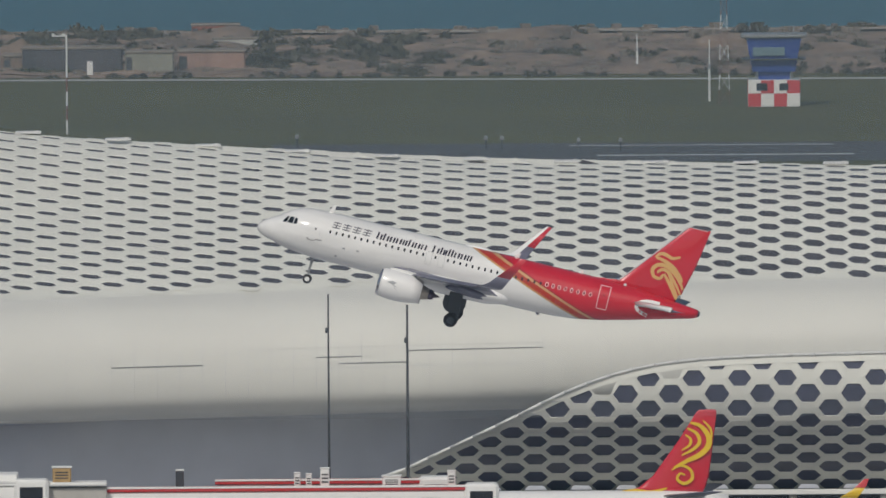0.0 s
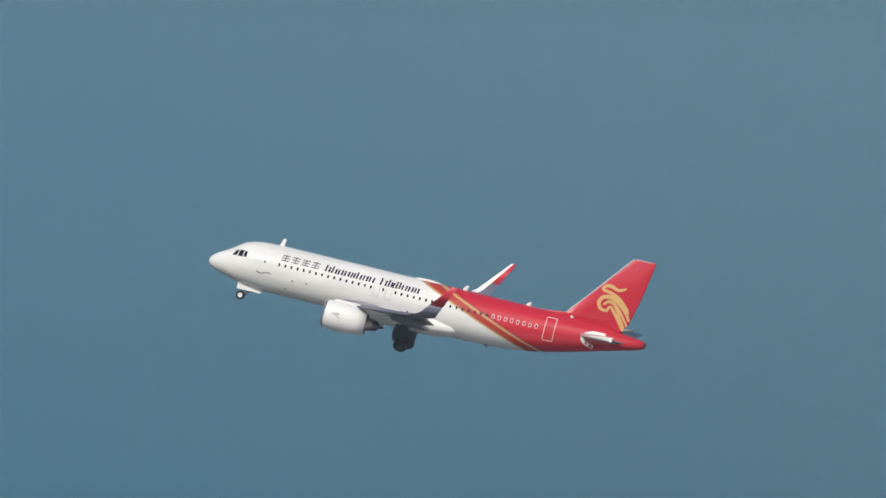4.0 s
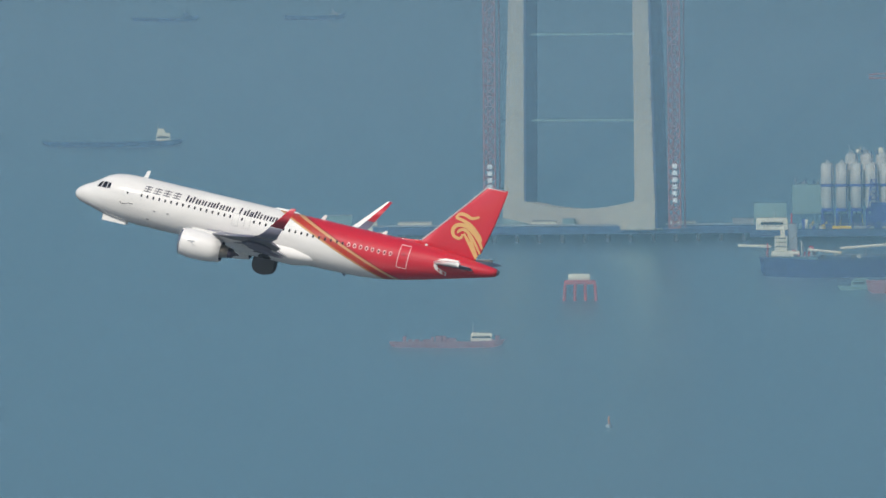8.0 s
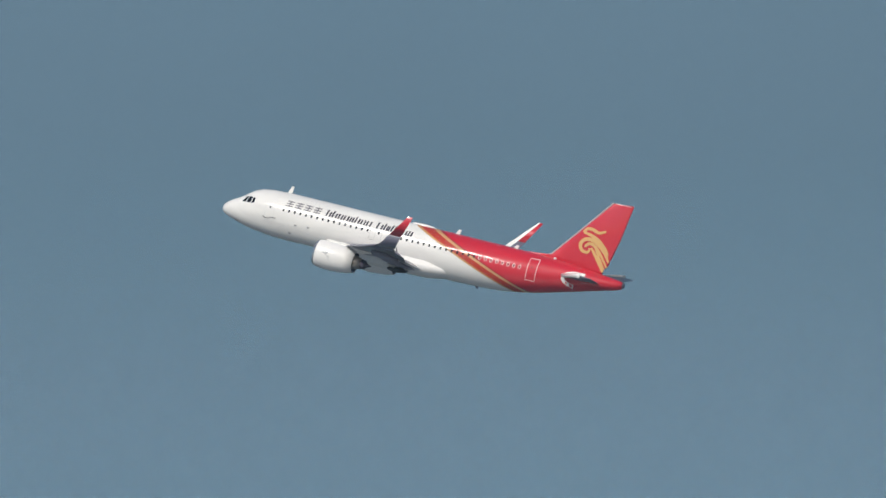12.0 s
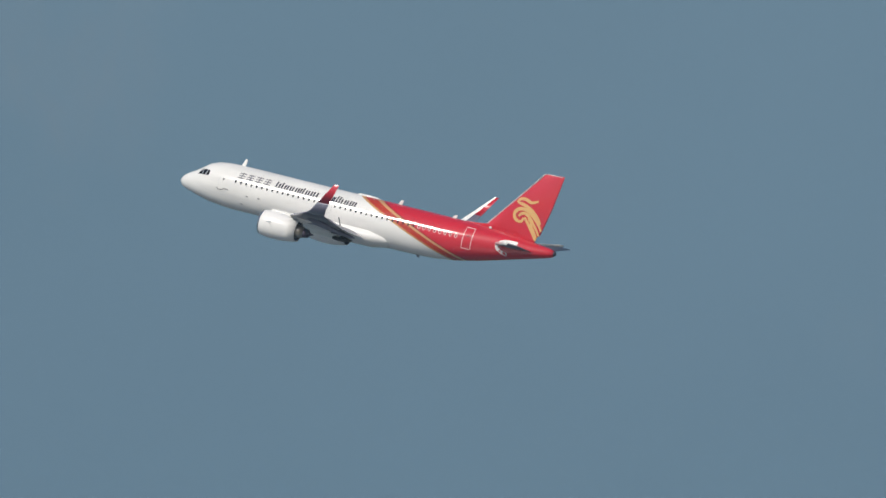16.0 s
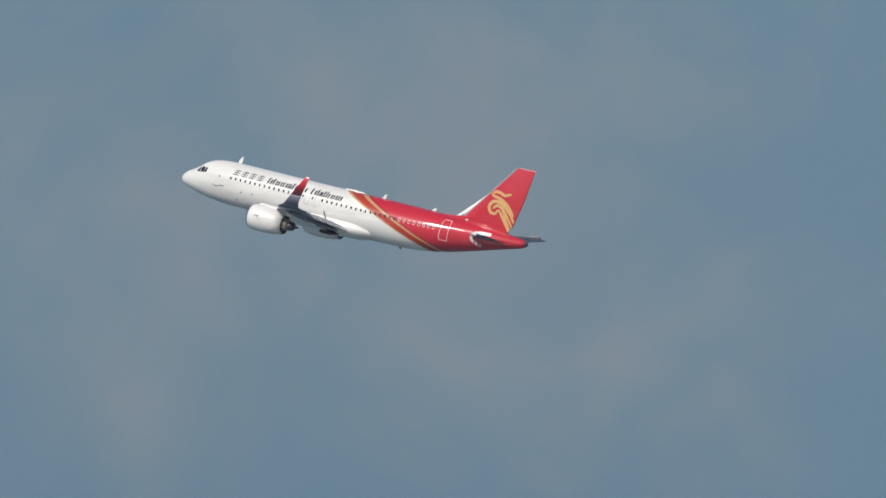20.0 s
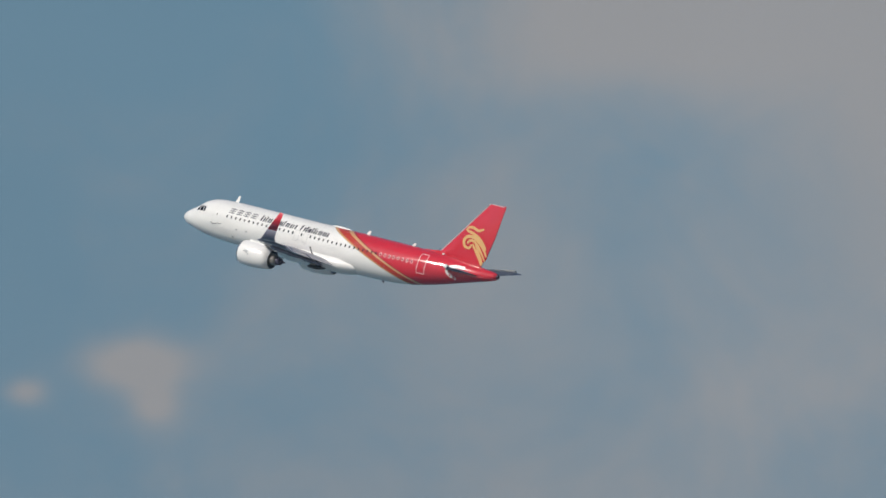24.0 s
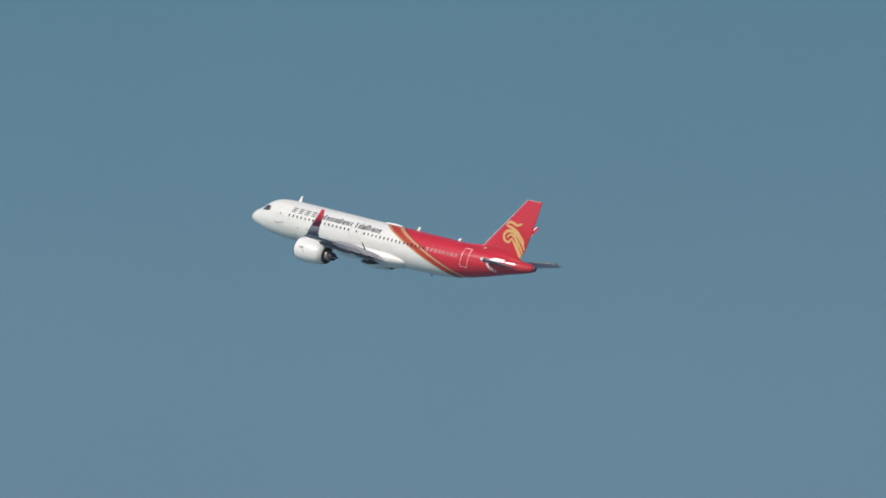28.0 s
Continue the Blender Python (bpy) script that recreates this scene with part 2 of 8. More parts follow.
def sky_backdrop():
    m = bpy.data.materials.new("hazy_sky")
    m.use_nodes = True
    t = m.node_tree
    n, l = t.nodes, t.links
    n.clear()
    uv = n.new("ShaderNodeUVMap").outputs[0]
    sep = n.new("ShaderNodeSeparateXYZ")
    l.new(uv, sep.inputs[0])
    wob = n.new("ShaderNodeTexNoise")
    wob.inputs["Scale"].default_value, wob.inputs["Detail"].default_value, wob.inputs["Roughness"].default_value = 2.6, 9, 0.6
    l.new(uv, wob.inputs["Vector"])
    wide = n.new("ShaderNodeTexNoise")
    wide.inputs["Scale"].default_value, wide.inputs["Detail"].default_value = 0.9, 4
    l.new(uv, wide.inputs["Vector"])
    wob.inputs["Distortion"].default_value = 0.4
    field = math_node(t, "MULTIPLY_ADD", wob.outputs["Fac"], 0.9, -0.45)
    # banks of cloud: azimuth, elevation, half-width, half-height (degrees), weight
    total = field
    for az, el, ra, re, w in CLOUDS:
        dx = math_node(t, "DIVIDE", math_node(t, "SUBTRACT", sep.outputs[0], az), ra)
        dy = math_node(t, "DIVIDE", math_node(t, "SUBTRACT", sep.outputs[1], el), re)
        d = math_node(t, "ADD", math_node(t, "MULTIPLY", dx, dx), math_node(t, "MULTIPLY", dy, dy))
        total = math_node(t, "ADD", total, math_node(t, "MULTIPLY", math_node(t, "POWER", 2.718, math_node(t, "MULTIPLY", d, -1.0)), w))
    mr = n.new("ShaderNodeMapRange")
    mr.interpolation_type = "SMOOTHSTEP"
    mr.inputs["From Min"].default_value, mr.inputs["From Max"].default_value = 0.14, 0.9
    l.new(total, mr.inputs["Value"])
    dens = math_node(t, "MULTIPLY", mr.outputs[0], 0.9)
    el01 = math_node(t, "MULTIPLY_ADD", sep.outputs[1], 1 / 6.0, 1 / 6.0)
    base = ramp_node(t, el01, SKY_RAMP)
    mix = n.new("ShaderNodeMix")
    mix.data_type = "RGBA"
    l.new(dens, mix.inputs["Factor"]), l.new(base, mix.inputs["A"])
    mix.inputs["B"].default_value = (0.32, 0.312, 0.315, 1)
    soft = math_node(t, "MULTIPLY_ADD", wide.outputs["Fac"], 0.16, 0.92)
    em, out = n.new("ShaderNodeEmission"), n.new("ShaderNodeOutputMaterial")
    l.new(mix.outputs["Result"], em.inputs["Color"]), l.new(soft, em.inputs["Strength"]), l.new(em.outputs[0], out.inputs[0])
    s = Shape()
    azs = [-12 + i for i in range(60)]
    els = [-1.2, 0, 1.5, 3, 5]
    s.loft([[(-4984 * math.sin(radians(a)), 4984 * math.cos(radians(a)), EYE.z + 4984 * math.tan(radians(e))) for a in azs] for e in els], False)
    ob = part("backdrop", s, m, mend=False)
    lay = ob.data.uv_layers.new(name="sky")
    for poly in ob.data.polygons:
        for li in poly.loop_indices:
            k = ob.data.loops[li].vertex_index
            lay.data[li].uv = (azs[k % len(azs)], els[k // len(azs)])
    tagged(ob, "hazy grey-blue sky with thin clouds", "sky", kind="structure")


CLOUDS = [(31.6, 3.04, 0.66, 0.2, 0.95), (30.9, 2.7, 0.7, 0.4, 0.45), (32.1, 2.5, 1.2, 0.4, 0.58), (32.35, 3.0, 0.32, 0.13, 0.35), (31.6, 2.75, 0.5, 0.2, 0.15),
          (32.94, 2.48, 0.075, 0.04, 0.8), (32.91, 2.42, 0.035, 0.03, 0.45), (33.1, 2.44, 0.03, 0.02, 0.45), (32.5, 2.28, 0.6, 0.06, 0.12),
          (29.9, 2.46, 0.5, 0.2, 0.42), (28.0, 2.0, 1.0, 0.6, 0.42), (29.5, 2.1, 0.9, 0.36, 0.36), (25.6, 1.78, 0.6, 0.16, 0.34), (24.0, 1.6, 0.8, 0.3, 0.25), (21.6, 1.15, 0.9, 0.35, 0.28)]
SKY_RAMP = ((0.0, (0.120, 0.182, 0.246)), (0.17, (0.117, 0.172, 0.233)), (0.24, (0.121, 0.193, 0.259)), (0.32, (0.131, 0.213, 0.285)), (0.5, (0.145, 0.235, 0.310)), (0.66, (0.138, 0.243, 0.327)), (0.755, (0.105, 0.215, 0.298)), (1.0, (0.08, 0.19, 0.28)))


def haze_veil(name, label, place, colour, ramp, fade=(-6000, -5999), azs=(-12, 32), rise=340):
    """Haze put in as a thin added sheet: it lets most of the light through and scatters the rest."""
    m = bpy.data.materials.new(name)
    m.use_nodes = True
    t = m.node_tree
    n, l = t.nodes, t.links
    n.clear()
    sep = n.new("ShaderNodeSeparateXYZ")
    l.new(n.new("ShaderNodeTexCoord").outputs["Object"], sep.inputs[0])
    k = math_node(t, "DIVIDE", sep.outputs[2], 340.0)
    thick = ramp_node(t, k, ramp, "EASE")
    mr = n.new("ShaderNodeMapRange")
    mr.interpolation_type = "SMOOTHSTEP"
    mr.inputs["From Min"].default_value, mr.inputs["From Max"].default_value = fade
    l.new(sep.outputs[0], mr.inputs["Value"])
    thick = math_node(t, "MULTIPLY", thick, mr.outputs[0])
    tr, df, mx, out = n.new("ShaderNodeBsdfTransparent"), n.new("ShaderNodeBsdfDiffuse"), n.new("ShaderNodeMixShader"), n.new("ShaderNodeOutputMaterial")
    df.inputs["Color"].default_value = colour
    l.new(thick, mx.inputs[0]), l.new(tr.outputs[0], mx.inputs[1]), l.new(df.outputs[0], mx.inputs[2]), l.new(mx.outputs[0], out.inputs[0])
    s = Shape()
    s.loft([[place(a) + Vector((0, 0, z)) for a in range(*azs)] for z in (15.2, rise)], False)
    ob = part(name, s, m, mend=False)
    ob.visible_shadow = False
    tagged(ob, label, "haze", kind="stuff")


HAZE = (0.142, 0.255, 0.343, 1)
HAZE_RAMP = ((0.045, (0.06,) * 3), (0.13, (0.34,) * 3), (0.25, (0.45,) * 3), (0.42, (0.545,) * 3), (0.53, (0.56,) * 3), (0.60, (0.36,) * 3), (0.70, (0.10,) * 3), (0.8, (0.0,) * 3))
ground()
water()
sky_backdrop()
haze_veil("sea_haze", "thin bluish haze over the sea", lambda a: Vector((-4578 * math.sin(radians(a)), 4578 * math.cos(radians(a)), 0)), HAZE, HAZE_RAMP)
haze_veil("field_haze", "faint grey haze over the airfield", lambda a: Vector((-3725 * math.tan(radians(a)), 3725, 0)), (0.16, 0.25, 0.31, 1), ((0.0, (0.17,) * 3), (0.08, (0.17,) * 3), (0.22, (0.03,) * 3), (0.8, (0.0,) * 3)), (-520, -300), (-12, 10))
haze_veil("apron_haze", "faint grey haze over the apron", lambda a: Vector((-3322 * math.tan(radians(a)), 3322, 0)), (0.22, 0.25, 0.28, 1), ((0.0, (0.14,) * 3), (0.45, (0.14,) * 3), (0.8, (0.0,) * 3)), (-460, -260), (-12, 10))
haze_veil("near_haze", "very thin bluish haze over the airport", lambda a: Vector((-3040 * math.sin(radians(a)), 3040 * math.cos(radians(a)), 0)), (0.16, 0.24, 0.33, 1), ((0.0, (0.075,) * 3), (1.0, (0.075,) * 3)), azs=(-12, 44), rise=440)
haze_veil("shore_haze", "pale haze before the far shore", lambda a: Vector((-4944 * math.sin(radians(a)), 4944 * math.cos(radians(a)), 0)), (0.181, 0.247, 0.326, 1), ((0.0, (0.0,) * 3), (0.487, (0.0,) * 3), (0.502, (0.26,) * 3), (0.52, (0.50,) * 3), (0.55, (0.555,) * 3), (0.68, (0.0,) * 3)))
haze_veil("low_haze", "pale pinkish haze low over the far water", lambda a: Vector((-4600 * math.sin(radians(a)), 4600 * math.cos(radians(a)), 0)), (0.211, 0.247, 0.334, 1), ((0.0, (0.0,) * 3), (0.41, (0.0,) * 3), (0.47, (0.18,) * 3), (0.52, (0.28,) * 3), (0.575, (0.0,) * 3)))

# ---- the airliner: local x runs aft, the port side is -y, the origin lies 17 m behind the nose ----
def paint_fuselage():
    m, t, n, l, p = nodes_of("airliner_paint")
    sep = n.new("ShaderNodeSeparateXYZ")
    co = n.new("ShaderNodeTexCoord").outputs["Object"]
    l.new(co, sep.inputs[0])
    # distance behind the slanting line where the white ends: station 23.42 at the axis, further forward higher up
    low = math_node(t, "MINIMUM", sep.outputs[2], 0.0)
    u = math_node(t, "MULTIPLY_ADD", sep.outputs[2], 2.6, math_node(t, "SUBTRACT", sep.outputs[0], 6.25))
    u = math_node(t, "ADD", u, math_node(t, "MULTIPLY", math_node(t, "MULTIPLY", low, low), -0.12))
    w, gold, orange, sand, deep, red = (0.82, 0.815, 0.80), (0.56, 0.30, 0.12), (0.46, 0.04, 0.02), (0.60, 0.32, 0.15), (0.34, 0.014, 0.024), (0.58, 0.014, 0.034)
    k = math_node(t, "MULTIPLY_ADD", u, 0.235, 0.2)
    band = ramp_node(t, k, [(0.0, w), (0.19, w), (0.21, gold), (0.285, gold), (0.31, orange), (0.58, orange), (0.61, sand), (0.715, sand), (0.75, deep), (0.79, deep), (0.82, red)])
    dirt = n.new("ShaderNodeTexNoise")
    mp = n.new("ShaderNodeMapping")
    mp.inputs["Scale"].default_value = (0.15, 0.8, 0.8)
    l.new(co, mp.inputs[0]), l.new(mp.outputs[0], dirt.inputs["Vector"])
    dirt.inputs["Scale"].default_value, dirt.inputs["Detail"].default_value = 2.0, 5
    mix = n.new("ShaderNodeMix")
    mix.data_type, mix.blend_type = "RGBA", "MULTIPLY"
    mix.inputs["Factor"].default_value = 1.0
    l.new(band, mix.inputs["A"]), l.new(ramp_node(t, dirt.outputs["Fac"], ((0.3, (0.88, 0.88, 0.88)), (0.65, (1, 1, 1)))), mix.inputs["B"])
    l.new(mix.outputs["Result"], p.inputs["Base Color"])
    p.inputs["Roughness"].default_value, p.inputs["Specular IOR Level"].default_value = 0.5, 0.15
    p.inputs["Coat Weight"].default_value, p.inputs["Coat Roughness"].default_value = 1.0, 0.125
    # the skin is faintly quilted between its frames and stringers
    quilt, qm, qb = n.new("ShaderNodeTexNoise"), n.new("ShaderNodeMapping"), n.new("ShaderNodeBump")
    qm.inputs["Scale"].default_value = (0.9, 1.6, 1.6)
    l.new(co, qm.inputs[0]), l.new(qm.outputs[0], quilt.inputs["Vector"])
    quilt.inputs["Scale"].default_value, quilt.inputs["Detail"].default_value = 1.0, 1.0
    qb.inputs["Strength"].default_value, qb.inputs["Distance"].default_value = 1.0, 0.012
    l.new(quilt.outputs["Fac"], qb.inputs["Height"]), l.new(qb.outputs[0], p.inputs["Coat Normal"])
    return m


PAINT = paint_fuselage()
FADED_PINK = surface("faded_pink_paint", (0.80, 0.54, 0.53), 0.4, var=0.1, scale=0.6)
JETWHITE = surface("aircraft_white", (0.82, 0.815, 0.80), 0.3, var=0.05, scale=0.6, coat=0.4)
JETRED = surface("aircraft_red", (0.58, 0.014, 0.034), 0.28, var=0.06, scale=0.5, coat=1.0)
CHROME = surface("polished_metal", (0.85, 0.85, 0.86), 0.1, 1.0, var=0.04, scale=1.0)
JETGREY = surface("wing_grey", (0.15, 0.15, 0.205), 0.35, var=0.08, scale=0.5, coat=0.2)
JETGOLD = surface("emblem_gold", (0.68, 0.41, 0.16), 0.35, var=0.06, scale=0.8)
JETINK = surface("title_ink", (0.03, 0.03, 0.05), 0.6, var=0.1, scale=1.0, spec=0.15)
HOTMETAL = surface("exhaust_metal", (0.10, 0.085, 0.12), 0.35, 0.8, var=0.2, scale=1.5)
NAVY = surface("fan_duct_navy", (0.03, 0.028, 0.075), 0.5, var=0.2, scale=1.0)
COREMETAL = surface("core_cowl_metal", (0.42, 0.38, 0.33), 0.3, 0.85, var=0.25, scale=1.5)
BRIGHT = surface("bare_aluminium", (0.72, 0.72, 0.74), 0.22, 0.9, var=0.06, scale=1.0)

TITLE_GREY = surface("title_grey", (0.17, 0.17, 0.19), 0.5, var=0.1, scale=1.0, spec=0.2)
# widths of the title's bars, and whether they stand tall; -1 is a gap
TITLE = [(0.55, 1), (0.57, 1), (0.54, 0), (0.57, 0), (0.47, 0), (0.57, 1), (0.54, 0), (0.57, 0), (0.42, -1), (0.66, 1), (0.26, 1), (0.42, 0), (0.26, 1), (0.26, 1), (0.57, 0), (0.54, 0), (0.50, 0)]

DOOR_LINE = [(-0.9, 0.0), (-0.95, -1.1), (-0.75, -1.5), (-0.35, -1.72), (0.3, -1.75), (0.7, -1.55), (0.92, -1.15), (0.9, 0.0)]
# station, centre height, half-height, half-width
SECTIONS = [(0.0, -0.55, 0.05, 0.05), (0.04, -0.55, 0.22, 0.22), (0.14, -0.54, 0.38, 0.38), (0.36, -0.51, 0.57, 0.57), (0.8, -0.45, 0.81, 0.81), (1.5, -0.34, 1.10, 1.10), (2.1, -0.22, 1.40, 1.36), (2.7, -0.08, 1.68, 1.56),
            (3.4, 0.0, 1.86, 1.73), (4.2, 0.02, 1.97, 1.85), (5.2, 0.0, 2.04, 1.94), (6.5, 0.0, 2.07, 1.975), (10, 0.0, 2.07, 1.975), (14, 0.0, 2.07, 1.975), (18, 0.0, 2.07, 1.975), (22, 0.0, 2.07, 1.975),
            (24, 0.02, 2.05, 1.975), (26, 0.06, 2.01, 1.965), (27, 0.11, 1.955, 1.945), (28, 0.17, 1.89, 1.90), (29, 0.255, 1.785, 1.825), (30, 0.35, 1.67, 1.725), (31, 0.455, 1.53, 1.60), (32, 0.56, 1.38, 1.465), (34, 0.755, 1.035, 1.185), (36, 0.905, 0.655, 0.85), (37.2, 1.0, 0.42, 0.45), (37.57, 1.04, 0.29, 0.28)]


def section(s):
    """Centre height, half-height and half-width at station s, on a smooth curve through the stations."""
    for n, (a, b) in enumerate(zip(SECTIONS, SECTIONS[1:])):
        if s <= b[0]:
            k, d = (s - a[0]) / (b[0] - a[0]), b[0] - a[0]
            p, q = SECTIONS[max(0, n - 1)], SECTIONS[min(len(SECTIONS) - 1, n + 2)]
            if s < 3.4:
                return [a[i] + (b[i] - a[i]) * k for i in (1, 2, 3)]
            out = []
            for i in (1, 2, 3):
                m0, m1 = (b[i] - p[i]) / (b[0] - p[0]) * d, (q[i] - a[i]) / (q[0] - a[0]) * d
                out.append((2 * k ** 3 - 3 * k * k + 1) * a[i] + (k ** 3 - 2 * k * k + k) * m0 + (3 * k * k - 2 * k ** 3) * b[i] + (k ** 3 - k * k) * m1)
            return out
    return SECTIONS[-1][1:]


def on_skin(s, z, side=-1, off=0.006):
    """The point of the fuselage's side at station s and height z."""
    zc, h, w = section(s)
    c = max(-0.98, min(0.98, (z - zc) / h))
    y = w * math.sqrt(1 - c * c)
    nrm = Vector((0, y / (w * w), (z - zc) / (h * h))).normalized()
    return Vector((s - 17, side * (y + nrm.y * off), z + nrm.z * off))


def skin_patch(shape, outline, side=-1, off=0.006):
    """A filled outline of (station, height) laid on the skin, cut into thin strips along its height."""
    if len(outline) != 4:
        return shape.add([on_skin(s, z, side, off) for s, z in outline], [tuple(range(len(outline)))])
    (a, b, c, d), n = [Vector(p) for p in outline], 4
    rows = [[on_skin(*(a.lerp(b, i / n).lerp(d.lerp(c, i / n), j / n)), side, off) for i in range(n + 1)] for j in range(n + 1)]
    return shape.loft(rows, False)


def skin_ribbon(shape, line, width, side=-1, off=0.006, closed=False):
    n = len(line)
    faces, pts = [], []
    for i, (s, z) in enumerate(line):
        a = line[(i - 1) % n] if closed or i else line[i]
        b = line[(i + 1) % n] if closed or i < n - 1 else line[i]
        d = Vector((b[0] - a[0], b[1] - a[1])).normalized() * width / 2
        pts += [on_skin(s - d.y, z + d.x, side, off), on_skin(s + d.y, z - d.x, side, off)]
    for i in range(n if closed else n - 1):
        j = (i + 1) % n
        faces.append((2 * i, 2 * i + 1, 2 * j + 1, 2 * j))
    return shape.add(pts, faces)


def foil(chord, thick, n=9):
    """An airfoil outline: x along the chord from 0, and z."""
    xs = [0.5 - 0.5 * math.cos(math.pi * i / n) for i in range(n + 1)]
    yt = lambda x: 5 * thick * (0.2969 * math.sqrt(x) - 0.126 * x - 0.3516 * x * x + 0.2843 * x ** 3 - 0.1015 * x ** 4)
    return [(x * chord, yt(x) * chord) for x in xs] + [(x * chord, -yt(x) * chord * 0.8) for x in reversed(xs[1:-1])]


def surface_loft(stations, side, vertical=False):
    """Rings of airfoils: leading edge station, spanwise place, height, chord, thickness, cant in degrees."""
    s = Shape()
    rings = []
    for le, y, z, chord, th, cant in stations:
        c, si = math.cos(radians(cant)), math.sin(radians(cant))
        rings.append([(le - 17 + x, side * (y - h * si), z + h * c) for x, h in foil(chord, th)])
    return s.loft(rings, True, True)


WING = [(11.2, 1.2, -1.25, 7.4, 0.13, 5), (12.0, 1.95, -1.2, 6.6, 0.13, 5), (14.35, 6.4, -0.72, 4.35, 0.12, 5), (17.2, 11.5, -0.15, 3.0, 0.11, 6), (19.6, 16.0, 0.42, 1.85, 0.1, 8)]
SHARKLET = [(19.6, 16.0, 0.42, 1.85, 0.1, 8), (20.15, 16.7, 0.6, 1.65, 0.1, 25), (20.6, 17.15, 0.95, 1.38, 0.09, 48), (21.2, 17.55, 1.65, 1.12, 0.08, 68), (22.85, 18.45, 3.6, 0.45, 0.08, 68)]


def build_airliner():
    jet = thing("airliner", "white and red twin-engine passenger jet climbing after take-off", "aircraft")
    n = 64
    s = Shape()
    dense = []
    for a, b in zip(SECTIONS, SECTIONS[1:]):
        k = max(1, int((b[0] - a[0]) / 0.5))
        dense += [a[0] + (b[0] - a[0]) * i / k for i in range(k)]
    dense.append(37.57)
    rings = []
    for st in dense:
        zc, h, w = section(st)
        rings.append([(st - 17, w * math.cos(2 * math.pi * i / n), zc + h * math.sin(2 * math.pi * i / n)) for i in range(n)])
    s.loft(rings, True, True)
    body = part("fuselage", s, PAINT, jet, "white fuselage with red rear and gold stripes", smooth=True)

    # belly fairing between the wings
    b = Shape()
    prof = [(11.0, 0.2), (12.0, 0.75), (13.5, 1.0), (17, 1.05), (20, 1.0), (21.5, 0.7), (23.0, 0.15)]
    b.loft([[(st - 17, 2.15 * min(1, k + 0.1) * math.cos(2 * math.pi * i / 24), -1.35 + 1.0 * k * math.sin(2 * math.pi * i / 24)) for i in range(24)] for st, k in prof], True, True)
    part("belly_fairing", b, JETWHITE, jet, "white belly fairing", smooth=True)
    part("exhaust_pipe", Shape().lathe((37.5 - 17, 0, 1.06), (1, 0, 0), [(0, 0.25), (0.22, 0.22), (0.22, 0.17), (-0.1, 0.15)], 16), HOTMETAL, jet, "dark tail exhaust")

    # cockpit panes
    for side in (-1, 1):
        for o in ([(1.95, 0.42), (2.35, 0.48), (2.48, 0.98), (2.28, 0.93)], [(2.42, 0.48), (2.85, 0.50), (2.92, 1.02), (2.56, 1.0)], [(2.92, 0.5), (3.22, 0.58), (3.22, 0.98), (3.0, 1.03)]):
            part("cockpit_window", skin_patch(Shape(), o, side, 0.02), DARKGLASS, jet, mend=False)
        # cabin windows
        for i in range(44):
            st = 6.12 + i * 0.533
            if i in (16, 18) or st > 28.9:
                continue
            z = 0.6 + (0.012 * (st - 24) if st > 24 else 0)
            f = 0.5 if st > 24.3 else 0.8
            o = [(st - 0.1, z - 0.11), (st - 0.05, z - 0.17), (st + 0.05, z - 0.17), (st + 0.1, z - 0.11), (st + 0.1, z + 0.11), (st + 0.05, z + 0.17), (st - 0.05, z + 0.17), (st - 0.1, z + 0.11)]
            o = [(st + (a - st) * f, z + (b - z) * f) for a, b in o]
            wdw = part("window", skin_patch(Shape(), o, side, 0.012), DARKGLASS, jet, mend=False)
            if st > 24.3:
                part("window_surround", skin_ribbon(Shape(), [(st + 0.13 * math.cos(a * 0.785), z + 0.18 * math.sin(a * 0.785)) for a in range(8)], 0.05, side, 0.012, True), FADED_PINK, wdw, mend=False)
        # doors, overwing exits
        for s0, s1, z0, z1, mat in ((4.45, 5.3, -0.6, 1.28, STEEL), (29.2, 30.05, -0.31, 1.6, FADED_PINK)):
            line = [(s0, z0 + (z1 - z0) * k / 14) for k in range(15)] + [(s1, z1 - (z1 - z0) * k / 14) for k in range(15)]
            door = part("door", skin_ribbon(Shape(), line, 0.008 if mat is STEEL else 0.06, side, 0.016, True), mat, jet, "outlined cabin door", mend=False)
            part("door_window", skin_patch(Shape(), [((s0 + s1) / 2 + dx, z0 + 1.15 + dz) for dx, dz in ((-0.06, -0.09), (0.06, -0.09), (0.06, 0.09), (-0.06, 0.09))], side, 0.011), DARKGLASS, door, mend=False)
        part("door_sill", skin_ribbon(Shape(), [(4.3 + 0.16 * k, -0.3 - 0.17 * math.sin(math.pi * min(1.0, k / 5)) ** 0.5 * (1 - 0.04 * k)) for k in range(9)], 0.06, side, 0.016), DARKSTEEL, jet, mend=False)
        for s0 in (14.38, 15.45):
            part("exit_outline", skin_ribbon(Shape(), [(s0, -0.1 + 0.15 * k) for k in range(8)] + [(s0 + 0.5, 0.95 - 0.15 * k) for k in range(8)], 0.025, side, 0.014, True), STEEL, jet, mend=False)
        # titles: plain slanted bars in the place of the two lines of lettering
        def stroke(shape, a, z0, w, h, lean=0.16):
            return skin_patch(shape, [(a, z0), (a + w, z0), (a + w + h * lean, z0 + h), (a + h * lean, z0 + h)], side, 0.016)
